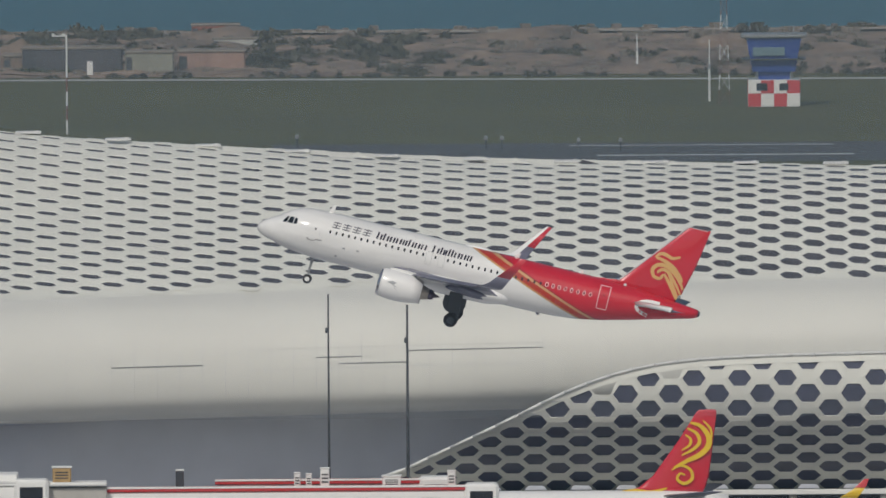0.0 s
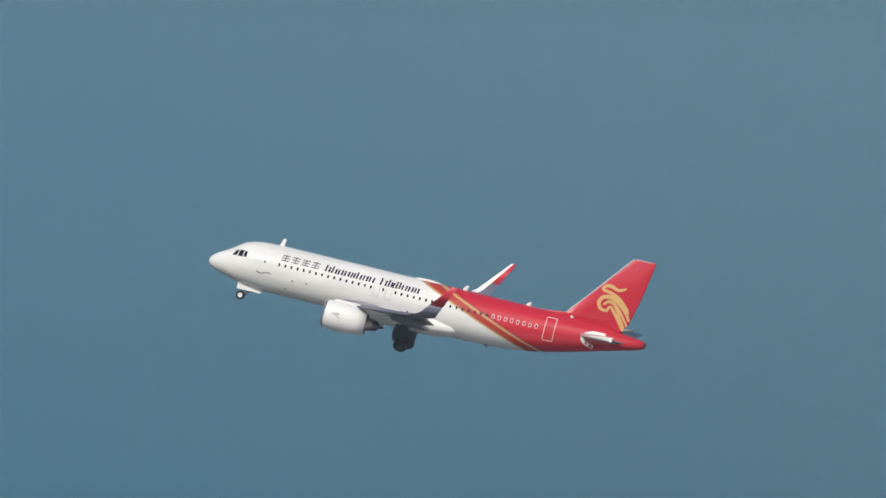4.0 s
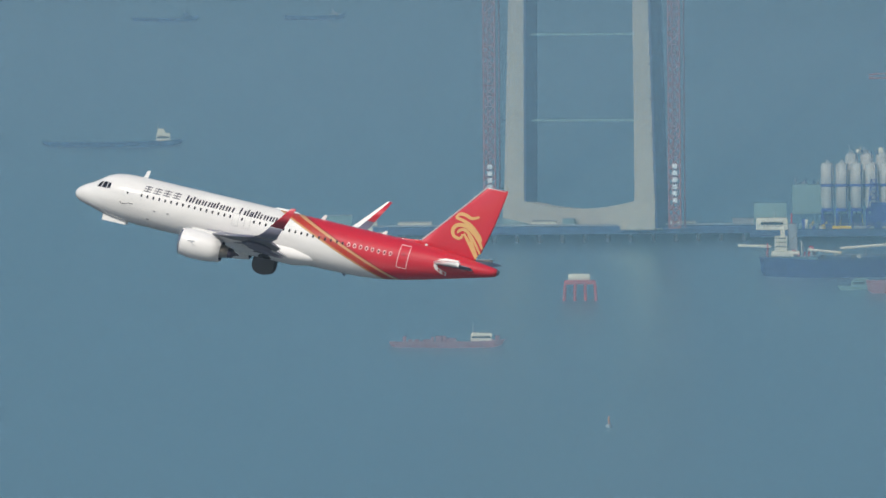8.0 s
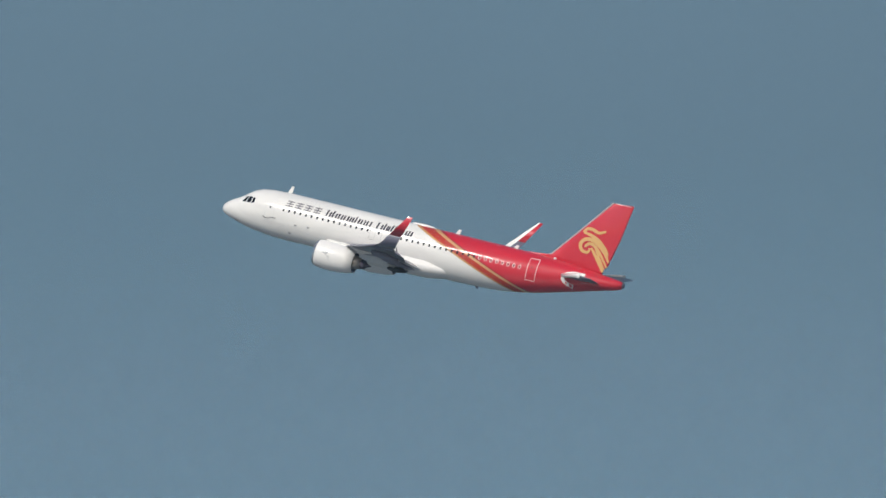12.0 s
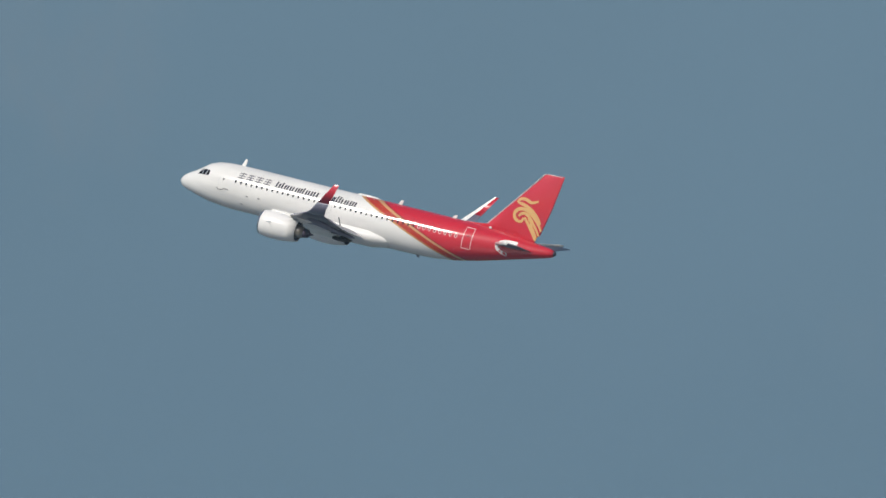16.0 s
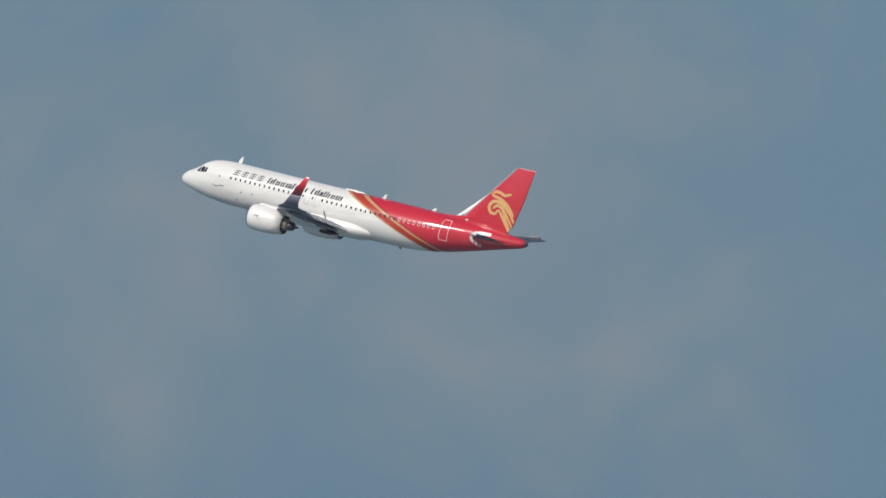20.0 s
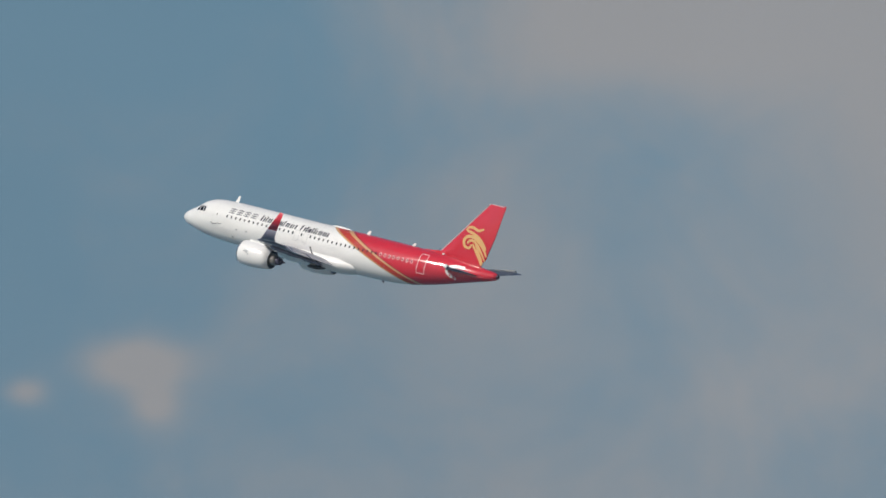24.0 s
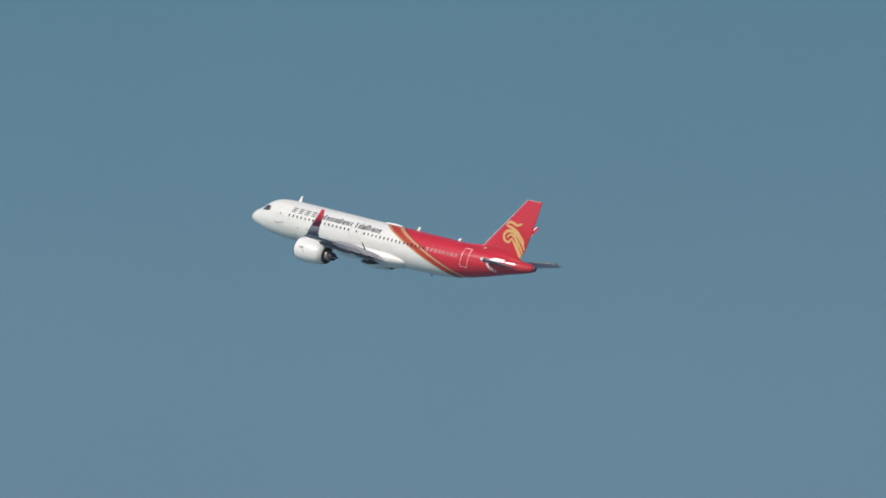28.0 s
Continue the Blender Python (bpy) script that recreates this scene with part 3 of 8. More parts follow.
        for i in range(4):
            g, a, z0 = Shape(), 6.15 + i * 0.87, 0.95
            for k in range(3):
                stroke(g, a + 0.035 * k, z0 + 0.02 + 0.2 * k, 0.66, 0.085)
            stroke(g, a + 0.28, z0, 0.1, 0.55)
            part("title_mark", g, TITLE_GREY, jet, "grey title bars", mend=False)
        a = 9.95
        for w, tall in TITLE:
            if tall >= 0:
                g, h = Shape(), 0.56 if tall else 0.42
                stroke(g, a, 0.95, 0.15, h)
                if w > 0.3:
                    stroke(g, a + w - 0.25, 0.95, 0.16, 0.42)
                part("title_bar", g, JETINK, jet, "dark title bars", mend=False)
            a += w
        # small openings low on the nose
        for st, z in ((7.4, -0.55), (8.6, -0.5), (6.9, -1.35)):
            part("vent_panel", skin_patch(Shape(), [(st, z), (st + 0.22, z), (st + 0.22, z + 0.12), (st, z + 0.12)], side, 0.009), STEEL, jet, mend=False)

    # wings
    for side, nm in ((-1, "port"), (1, "starboard")):
        wing = part("wing", surface_loft(WING, side), JETGREY, jet, "grey swept wing", smooth=True)
        part("wing_tip", surface_loft(SHARKLET[:4], side), JETGREY, wing, "grey upswept wing tip", smooth=True)
        part("sharklet", surface_loft(SHARKLET[3:], side), JETRED, wing, "red upturned wingtip fence", smooth=True)
        le = Shape()
        le.loft([[(a[0] - 17 - 0.3 + dx, side * a[1], a[2] - 0.12 + dz) for dx, dz in ((0, -0.06), (0.12, 0.06), (0.75, 0.2), (0.6, 0.08))] for a in WING[1:]], True, True)
        part("slat", le, JETGREY, wing, "drooped grey metal slat", smooth=True)
        inner = []
        for le, y, z, chord, th, cant in SHARKLET[1:]:
            c, si = math.cos(radians(cant)), math.sin(radians(cant))
            inner.append([(le - 17 + x, side * (y - (h + 0.012) * si), z + (h + 0.012) * c) for x, h in foil(chord, th)[1:5]])
        part("sharklet_panel", Shape().loft(inner, False), JETWHITE, wing, "white inner half of the wingtip fence", smooth=True)
        for k, (y0, y1) in enumerate(((2.2, 6.2), (6.6, 12.6))):
            fl = Shape()
            rows = []
            for y in (y0, y1):
                f = (y - 1.95) / (16.0 - 1.95)
                te = 18.6 if y < 6.4 else 18.7 + (y - 6.4) / (16 - 6.4) * 2.75
                z = -1.28 + (y - 1.95) * 0.118
                c = 1.25 if k == 0 else 0.95
                rows.append([(te - 17 - 0.25, side * y, z + 0.1), (te - 17 + 0.2, side * y, z + 0.05), (te - 17 + c, side * y, z - 0.36), (te - 17 + 0.1, side * y, z - 0.14)])
            part("flap", fl.loft(rows, True, True), JETGREY, wing, "lowered grey flap", smooth=False)
        for y, st, ln in ((4.4, 16.6, 3.4), (8.4, 17.0, 3.0), (11.6, 18.0, 2.5)):
            z = -1.6 + (y - 1.95) * 0.118
            fa = Shape().lathe((st - 17, side * y, z), (1, 0, -0.1), [(0, 0.02), (0.3, 0.16), (ln * 0.5, 0.23), (ln * 0.85, 0.14), (ln, 0.02)], 12)
            part("flap_fairing", fa, JETGREY, wing, "grey flap track fairing", smooth=True)
        # engine
        o = Vector((11.15 - 17, side * 5.75, -2.1))
        nac = part("engine", Shape().lathe(o, (1, 0, -0.02), [(0.12, 0.95), (0.0, 1.04), (0.05, 1.1), (0.4, 1.21), (1.2, 1.27), (2.0, 1.26), (2.9, 1.15), (3.75, 0.97), (3.75, 0.92), (3.2, 0.97)], 48, False), JETWHITE, jet, "large white engine nacelle", smooth=True)
        part("inlet_lip", Shape().lathe(o, (1, 0, -0.02), [(0.3, 0.95), (0.1, 0.95), (-0.015, 1.03), (0.06, 1.115), (0.22, 1.17)], 48, False), BRIGHT, nac, "bright metal inlet lip", smooth=True)
        part("inlet_duct", Shape().lathe(o, (1, 0, -0.02), [(0.3, 0.95), (1.2, 0.98), (1.2, 0.02)], 36, False), DARKSTEEL, nac)
        part("spinner", Shape().lathe(o, (1, 0, -0.02), [(0.6, 0.01), (0.8, 0.16), (1.15, 0.32)], 20, False), DARKSTEEL, nac, "dark fan spinner", smooth=True)
        for i in range(18):
            a = 2 * math.pi * i / 18
            fb = Shape()
            ca, sa = math.cos(a), math.sin(a)
            fb.add([o + Vector((1.12, ca * 0.3 - sa * 0.04, sa * 0.3 + ca * 0.04)), o + Vector((1.0, ca * 0.3 + sa * 0.05, sa * 0.3 - ca * 0.05)), o + Vector((0.95, ca * 0.94 + sa * 0.14, sa * 0.94 - ca * 0.14)), o + Vector((1.15, ca * 0.94 - sa * 0.14, sa * 0.94 + ca * 0.14))], [(0, 1, 2, 3)])
            part("fan_blade", fb, STEEL, nac, mend=False)
        part("fan_duct", Shape().lathe(o, (1, 0, -0.02), [(3.74, 0.915), (3.0, 0.95), (2.5, 0.9), (2.5, 0.55)], 36, False), NAVY, nac, "dark navy fan duct", smooth=True)
        part("core_cowl", Shape().lathe(o, (1, 0, -0.02), [(2.5, 0.72), (3.3, 0.68), (3.9, 0.57), (4.35, 0.46), (4.35, 0.42), (4.0, 0.4)], 32, False), COREMETAL, nac, "grey metal core cowl", smooth=True)
        part("core_nozzle", Shape().lathe(o, (1, 0, -0.02), [(4.2, 0.45), (4.6, 0.41), (4.75, 0.37), (4.75, 0.33), (4.4, 0.33)], 28, False), HOTMETAL, nac, "dark metal core nozzle", smooth=True)
        part("exhaust_plug", Shape().lathe(o, (1, 0, -0.02), [(4.3, 0.3), (4.75, 0.22), (5.3, 0.03)], 20), HOTMETAL, nac, smooth=True)
        py = Shape()
        py.loft([[(x - 17, side * (5.75 + w), z) for x, w, z in ((11.9, -0.1, zz), (11.9, 0.1, zz), (16.6 + dx, 0.16, zz), (16.6 + dx, -0.16, zz))] for zz, dx in ((-1.35, -1.4), (-1.0, 0.0), (-0.72, 1.2))], True, True)
        part("pylon", py, JETWHITE, nac, "engine pylon", smooth=False)
        part("nacelle_strake", Shape().add([o + Vector((1.2, -side * 1.0, 0.78)), o + Vector((2.2, -side * 1.0, 0.76)), o + Vector((2.1, -side * 1.22, 1.06)), o + Vector((1.6, -side * 1.18, 1.02))], [(0, 1, 2, 3)]), JETGREY, nac, mend=False)
        mk = Shape()
        for k, pts in enumerate((((0.8, 0.22), (1.2, 0.4), (1.6, 0.3), (1.3, 0.1)), ((1.25, 0.15), (1.6, -0.02), (1.95, -0.5), (1.5, -0.2)))):
            q = [o + Vector((x, side * math.sqrt(1.285 ** 2 - z * z), z)) for x, z in pts]
            mk.add(q, [(0, 1, 2, 3)])
        part("cowl_mark", mk, STEEL, nac, mend=False)
        # tailplane
        part("tailplane", surface_loft([(31.6, 0.3, 0.72, 4.0, 0.1, 6), (32.0, 0.9, 0.78, 3.7, 0.1, 6), (35.1, 6.2, 1.36, 1.45, 0.09, 6)], side), JETGREY, jet, "grey tailplane", smooth=True)
        tl = Shape()
        tl.loft([[(x - 17 + dx, side * y, z + dz) for dx, dz in ((-0.1, 0), (0.08, 0.13), (c * 0.6, 0.24), (c * 0.6, 0.21), (0.12, -0.1), (c * 0.3, -0.17), (c * 0.3, -0.2), (0.05, -0.14))] for x, y, z, c in ((32.0, 0.9, 0.78, 0.75), (33.6, 3.6, 1.08, 0.6), (35.1, 6.2, 1.36, 0.4), (35.45, 6.4, 1.37, 0.3))], True, True)
        part("tailplane_edge", tl, JETWHITE, jet, "white tailplane leading edge", smooth=True)

    for side in (-1, 1):
        rib = [(34.3, 1.2), (33.8, 1.2), (33.2, 1.17), (32.75, 1.02), (32.5, 0.78), (32.46, 0.52), (32.62, 0.32), (33.0, 0.13), (33.45, 0.0)]
        part("trim_plate", skin_ribbon(Shape(), rib, 0.3, side, 0.02), JETWHITE, jet, "pale curved trim plate round the tailplane's root", mend=False)

    # fin
    FIN = [(27.9, 2.02, 7.6, 0.02), (29.4, 2.15, 6.2, 0.05), (30.5, 2.3, 5.35, 0.075), (32.65, 4.9, 3.85, 0.085), (35.1, 7.86, 1.92, 0.09), (35.27, 7.96, 1.72, 0.05)]
    s = Shape()
    rings = []
    for le, z, ch, th in FIN:
        rings.append([(le - 17 + x, h, z + (x * 0.06 if z > 7 else 0)) for x, h in foil(ch, th)])
    low = [(x, y, z - 0.9) for x, y, z in rings[0]]
    s.loft([low] + rings, True, True)
    fin = part("fin", s, JETRED, jet, "red tail fin with a gold emblem", smooth=True)
    part("fin_edge", Shape().path([(le - 17 + 0.02, 0, z + (0.1 if z > 7 else 0)) for le, z, ch, th in FIN[2:5]], 0.075, 6).box((36.05 - 17, 0, 7.97), (1.5, 0.12, 0.07), bevel=0.02), surface("pale_edge_metal", (0.62, 0.55, 0.55), 0.4, 0.3, var=0.08), fin, "pale metal leading edge")

    def fin_half(x, z):
        k = max(0, min(1, (z - 2.3) / 5.3))
        le, ch, th = 30.5 + 4.4 * k, 5.35 - 3.2 * k, 0.075 + 0.015 * k
        c = max(0.02, min(0.98, (x - le) / ch))
        return 5 * th * ch * (0.2969 * math.sqrt(c) - 0.126 * c - 0.3516 * c * c + 0.2843 * c ** 3 - 0.1015 * c ** 4)

    # the emblem: plain gold ribbons, on both faces of the fin
    ribbons = [([(33.02, 4.86), (33.34, 5.24), (33.85, 5.27), (34.44, 5.10), (35.06, 5.36)], 0.27),
               ([(33.10, 4.86), (33.83, 4.74), (34.66, 4.36), (35.42, 3.66), (35.62, 3.3)], 0.3),
               ([(33.96, 3.62), (33.78, 3.22), (33.24, 3.30), (33.02, 3.82), (33.35, 4.29), (34.03, 4.35), (34.82, 3.92), (35.48, 3.28), (35.86, 2.72)], 0.3),
               ([(33.50, 3.62), (33.55, 3.80), (33.91, 4.02), (34.45, 3.80), (35.11, 3.12), (35.76, 2.26)], 0.25),
               ([(34.04, 3.68), (34.65, 2.98), (35.10, 2.40), (35.5, 1.80)], 0.27),
               ([(34.40, 3.70), (34.95, 2.95), (35.58, 2.02)], 0.16)]
    for side in (-1, 1):
        for lift, (line, w) in enumerate(ribbons):
            pts, faces = [], []
            fine = []
            for k in range(len(line) - 1):
                q = [line[max(0, min(len(line) - 1, k + d))] for d in (-1, 0, 1, 2)]
                for f in (0, 0.2, 0.4, 0.6, 0.8):
                    fine.append(tuple(0.5 * (2 * q[1][c] + (q[2][c] - q[0][c]) * f + (2 * q[0][c] - 5 * q[1][c] + 4 * q[2][c] - q[3][c]) * f * f + (3 * q[1][c] - q[0][c] - 3 * q[2][c] + q[3][c]) * f ** 3) for c in (0, 1)))
            fine.append(line[-1])
            for i, (x, z) in enumerate(fine):
                a, b = fine[max(0, i - 1)], fine[min(len(fine) - 1, i + 1)]
                taper = 0.55 + 0.45 * math.sin(math.pi * (i + 0.5) / len(fine))
                d = Vector((b[0] - a[0], b[1] - a[1])).normalized() * w * taper * 0.55
                for e in (1, -1):
                    px, pz = x - e * d.y, z + e * d.x
                    pts.append((px - 17, side * (fin_half(px, pz) + 0.02 + 0.004 * lift), pz))
            for i in range(len(fine) - 1):
                faces.append((2 * i, 2 * i + 1, 2 * i + 3, 2 * i + 2))
            part("emblem_ribbon", Shape().add(pts, faces), JETGOLD, fin, mend=False)

    # aerials on the back and belly
    for st, z, h in ((5.55, 2.05, 0.62), (21.5, 2.05, 0.42), (27.0, 2.05, 0.3), (24.2, -1.93, -0.28), (12.0, -2.0, -0.3)):
        g = Shape().loft([[(st - 17 + x + k * 0.25, y, z + h * k) for x, y in ((0, 0), (0.15, 0.03), (0.4 - 0.15 * k, 0), (0.15, -0.03))] for k in (0, 1)], True, True)
        part("blade_aerial", g, JETWHITE if h > 0 else JETGREY, jet, "small blade aerial")
    # two small domes added for the sun's glint at the fin's foot
    part("fin_glint_dome", Shape().lathe((30.4 - 17, 0, 2.25), (0, 0, 1), [(0, 0.2), (0.1, 0.18), (0.17, 0.12), (0.21, 0.05)], 16), CHROME, jet, "chrome dome added for the sun's glint at the fin's foot", smooth=True)
    part("fin_glint_dot", Shape().lathe((31.1 - 17, -0.42, 2.0), (0, -0.5, 1), [(0, 0.15), (0.08, 0.13), (0.13, 0.05)], 12), WHITE, jet, "white dot added for the sun's glint at the fin's foot", smooth=True)
    part("satcom_hump", Shape().lathe((17.2 - 17, 0, 1.98), (1, 0, 0.0), [(0, 0.02), (0.4, 0.2), (1.4, 0.24), (2.2, 0.18), (2.8, 0.02)], 14), JETWHITE, jet, "low white aerial hump", smooth=True)

    # landing gear: each leg turns about its hinge
    gear = part("nose_gear", Shape().tube((0, 0, 0.2), (0, 0, -1.95), 0.1, 0.08, 10).tube((0.2, 0, 0.1), (0.05, 0, -1.0), 0.05, 0.05, 6).tube((0, -0.28, -2.1), (0, 0.28, -2.1), 0.06, 0.06, 8).box((-0.08, 0, -1.2), (0.12, 0.25, 0.15)), STEEL, jet, "grey nose gear leg", at=pose(5.07 - 17, 0, -1.75))
    for y in (-0.25, 0.25):
        part("tyre", Shape().lathe((0, y - 0.1, -2.1), (0, 1, 0), [(0.0, 0.2), (0.0, 0.32), (0.04, 0.38), (0.16, 0.38), (0.2, 0.32), (0.2, 0.2)], 22), BLACK, gear, "black nose wheel", smooth=True)
        part("hub", Shape().lathe((0, y - 0.11, -2.1), (0, 1, 0), [(0, 0.05), (0, 0.2), (0.22, 0.2), (0.22, 0.05)], 16), WHITE, gear)
    doors = []
    for side in (-1, 1):
        d = Shape().box((1.05, 0, -0.34), (2.1, 0.05, 0.68), bevel=0.02)
        doors.append((part("nose_gear_door", d, JETWHITE, jet, "white nose gear door", at=pose(2.85 - 17, side * 0.45, -1.62)), side))
    legs = []
    for side in (-1, 1):
        g = Shape().tube((0, 0, 0.1), (0, 0, -2.45), 0.17, 0.13, 12).tube((0, -side * 1.3, 0.1), (0, 0, -1.3), 0.06, 0.06, 6).tube((0, -0.5, -2.5), (0, 0.5, -2.5), 0.1, 0.1, 8).box((0, side * 0.2, -1.0), (1.15, 0.08, 1.7), bevel=0.03)
        leg = part("main_gear", g, DARKSTEEL, jet, "main gear leg", at=pose(17.7 - 17, side * 3.8, -1.5))
        for y in (-0.46, 0.46):
            part("tyre", Shape().lathe((0, y - 0.2, -2.5), (0, 1, 0), [(0.0, 0.3), (0.0, 0.5), (0.07, 0.58), (0.33, 0.58), (0.4, 0.5), (0.4, 0.3)], 26), BLACK, leg, "black main wheel", smooth=True)
            part("hub", Shape().lathe((0, y - 0.21, -2.5), (0, 1, 0), [(0, 0.05), (0, 0.3), (0.42, 0.3), (0.42, 0.05)], 16), DARKSTEEL, leg)
        legs.append((leg, side))
    bays = []
    for side in (-1, 1):
        d = Shape().prism(DOOR_LINE, -0.05, 0.05)
        bays.append((part("main_gear_door", d, DARKSTEEL, jet, "dark belly gear door", at=pose(17.55 - 17, side * 0.75, -1.95)), side))
    return jet, gear, doors, legs, bays


jet, nose_gear, nose_doors, main_legs, bay_doors = build_airliner()


def jet_place(t):
    return -(29.94 + 85.947 * t - 0.0168 * t * t), 3250.0, 31.36 + 15.761 * t - 0.09633 * t * t + 0.000343 * t ** 3 + 0.62 * max(0.0, 1 - abs(t - 7.1) / 1.0)


def along(t, rows):
    for a, b in zip(rows, rows[1:]):
        if t <= b[0]:
            return a[1] + (b[1] - a[1]) * (t - a[0]) / (b[0] - a[0])
    return rows[-1][1]


PITCH = [(0, 14.0), (1, 14.3), (2, 14.0), (5, 13.66), (8, 13.35), (10, 13.55), (15, 13.7), (18, 13.7), (21, 13.5), (24, 13.55), (28, 13.3)]
BANK = [(0, 1.7), (5, 1.6), (10, -0.4), (15, -0.6), (18, -0.95), (21, -0.75), (24, -0.85), (28, -0.65)]
DRIFT = [(0, -2.5), (3, -1.2), (5, -0.75), (10, -0.3), (18, -0.15), (24, -0.35), (28, -0.85)]

# ---- the terminal: a long vaulted roof of hexagonal panels, its plain skirt, and a pier with a honeycomb front ----
def lerp_rows(x, rows):
    for a, b in zip(rows, rows[1:]):
        if x <= b[0]:
            k = (x - a[0]) / (b[0] - a[0])
            k = max(0.0, k)
            return a[1] + (b[1] - a[1]) * k
    return rows[-1][1]


def smooth_rows(x, rows, w=9.0):
    return sum(lerp_rows(x + w * d, rows) * g for d, g in ((-1, 0.2), (-0.5, 0.2), (0, 0.2), (0.5, 0.2), (1, 0.2)))


CREST = [(-330, 22.0), (-260, 30.2), (-217, 36.3), (-190, 39.75), (-168, 41.3), (-142, 39.7), (-118, 37.9), (-72, 33.8), (-47, 32.3), (-33, 31.5), (6, 30.5), (60, 29.0)]
EDGE = [(-330, 4.0), (-217, 6.0), (-160, 13.0), (-130, 18.2), (-117, 19.0), (-105, 19.2), (-89, 19.5), (-72, 20.6), (-30, 21.2), (6, 21.5), (60, 21.6)]
_fall = [(0.0, 0.0)]          # (level distance, drop) every half metre down from the crest
for _i in range(260):
    _a = radians(9 + 14 * min(1.0, _i * 0.5 / 14))
    _fall.append((_fall[-1][0] + 0.5 * math.cos(_a), _fall[-1][1] + 0.5 * math.sin(_a)))


def flatten(x):
    """The roof falls less steeply towards its high end."""
    k = max(0.0, min(1.0, (-75 - x) / 45))
    return 1 - 0.32 * k * k * (3 - 2 * k)


def roof_at(x, w):
    """The roof's surface at x, w metres down from the crest; w below 0 runs over to the far side."""
    zc = smooth_rows(x, CREST)
    if w < 0:
        return Vector((x, 3465 - w, zc - 0.012 * w * w - 0.1 * (-w)))
    i = min(int(w / 0.5), 258)
    k = w / 0.5 - i
    d = _fall[i][0] + (_fall[i + 1][0] - _fall[i][0]) * k
    h = _fall[i][1] + (_fall[i + 1][1] - _fall[i][1]) * k
    return Vector((x, 3465 - d, zc - h * flatten(x) + 0.3 * math.sin(x * 0.05 + w * 0.12)))


def roof_width(x):
    drop = (smooth_rows(x, CREST) - smooth_rows(x, EDGE)) / flatten(x)
    for i, (d, h) in enumerate(_fall):
        if h >= drop:
            return i * 0.5
    return 129.0


def honeycomb_cell(shape, put, u, v, pu, pv, su, sv, depth):
    """One panel: a hexagonal frame round a sunken pane. put(u, v, down) gives the place. Returns the frame's and the pane's faces in one mesh."""
    outer = ((pu / 3, 0), (pu / 6, pv), (-pu / 6, pv), (-pu / 3, 0), (-pu / 6, -pv), (pu / 6, -pv))
    k = len(shape.v)
    for a, b, d in ((1, 1, 0), (su, sv, 0), (su * 0.98, sv * 0.96, depth)):
        shape.v += [tuple(put(u + x * a, v + y * b, d)) for x, y in outer]
    for i in range(6):
        j = (i + 1) % 6
        shape.f += [(k + i, k + j, k + 6 + j, k + 6 + i), (k + 6 + i, k + 6 + j, k + 12 + j, k + 12 + i)]
    shape.f.append(tuple(range(k + 12, k + 18)))


def panel_object(name, shape, parent, frame_mat, pane_mat, kind=""):
    me = bpy.data.meshes.new(name)
    me.from_pydata(shape.v, [], shape.f)
    me.materials.append(frame_mat)
    me.materials.append(pane_mat)
    me.polygons.foreach_set("material_index", [1 if len(p.vertices) == 6 else 0 for p in me.polygons])
    ob = new(name, me)
    ob.parent = parent
    if kind:
        tagged(ob, kind=kind)
    return ob


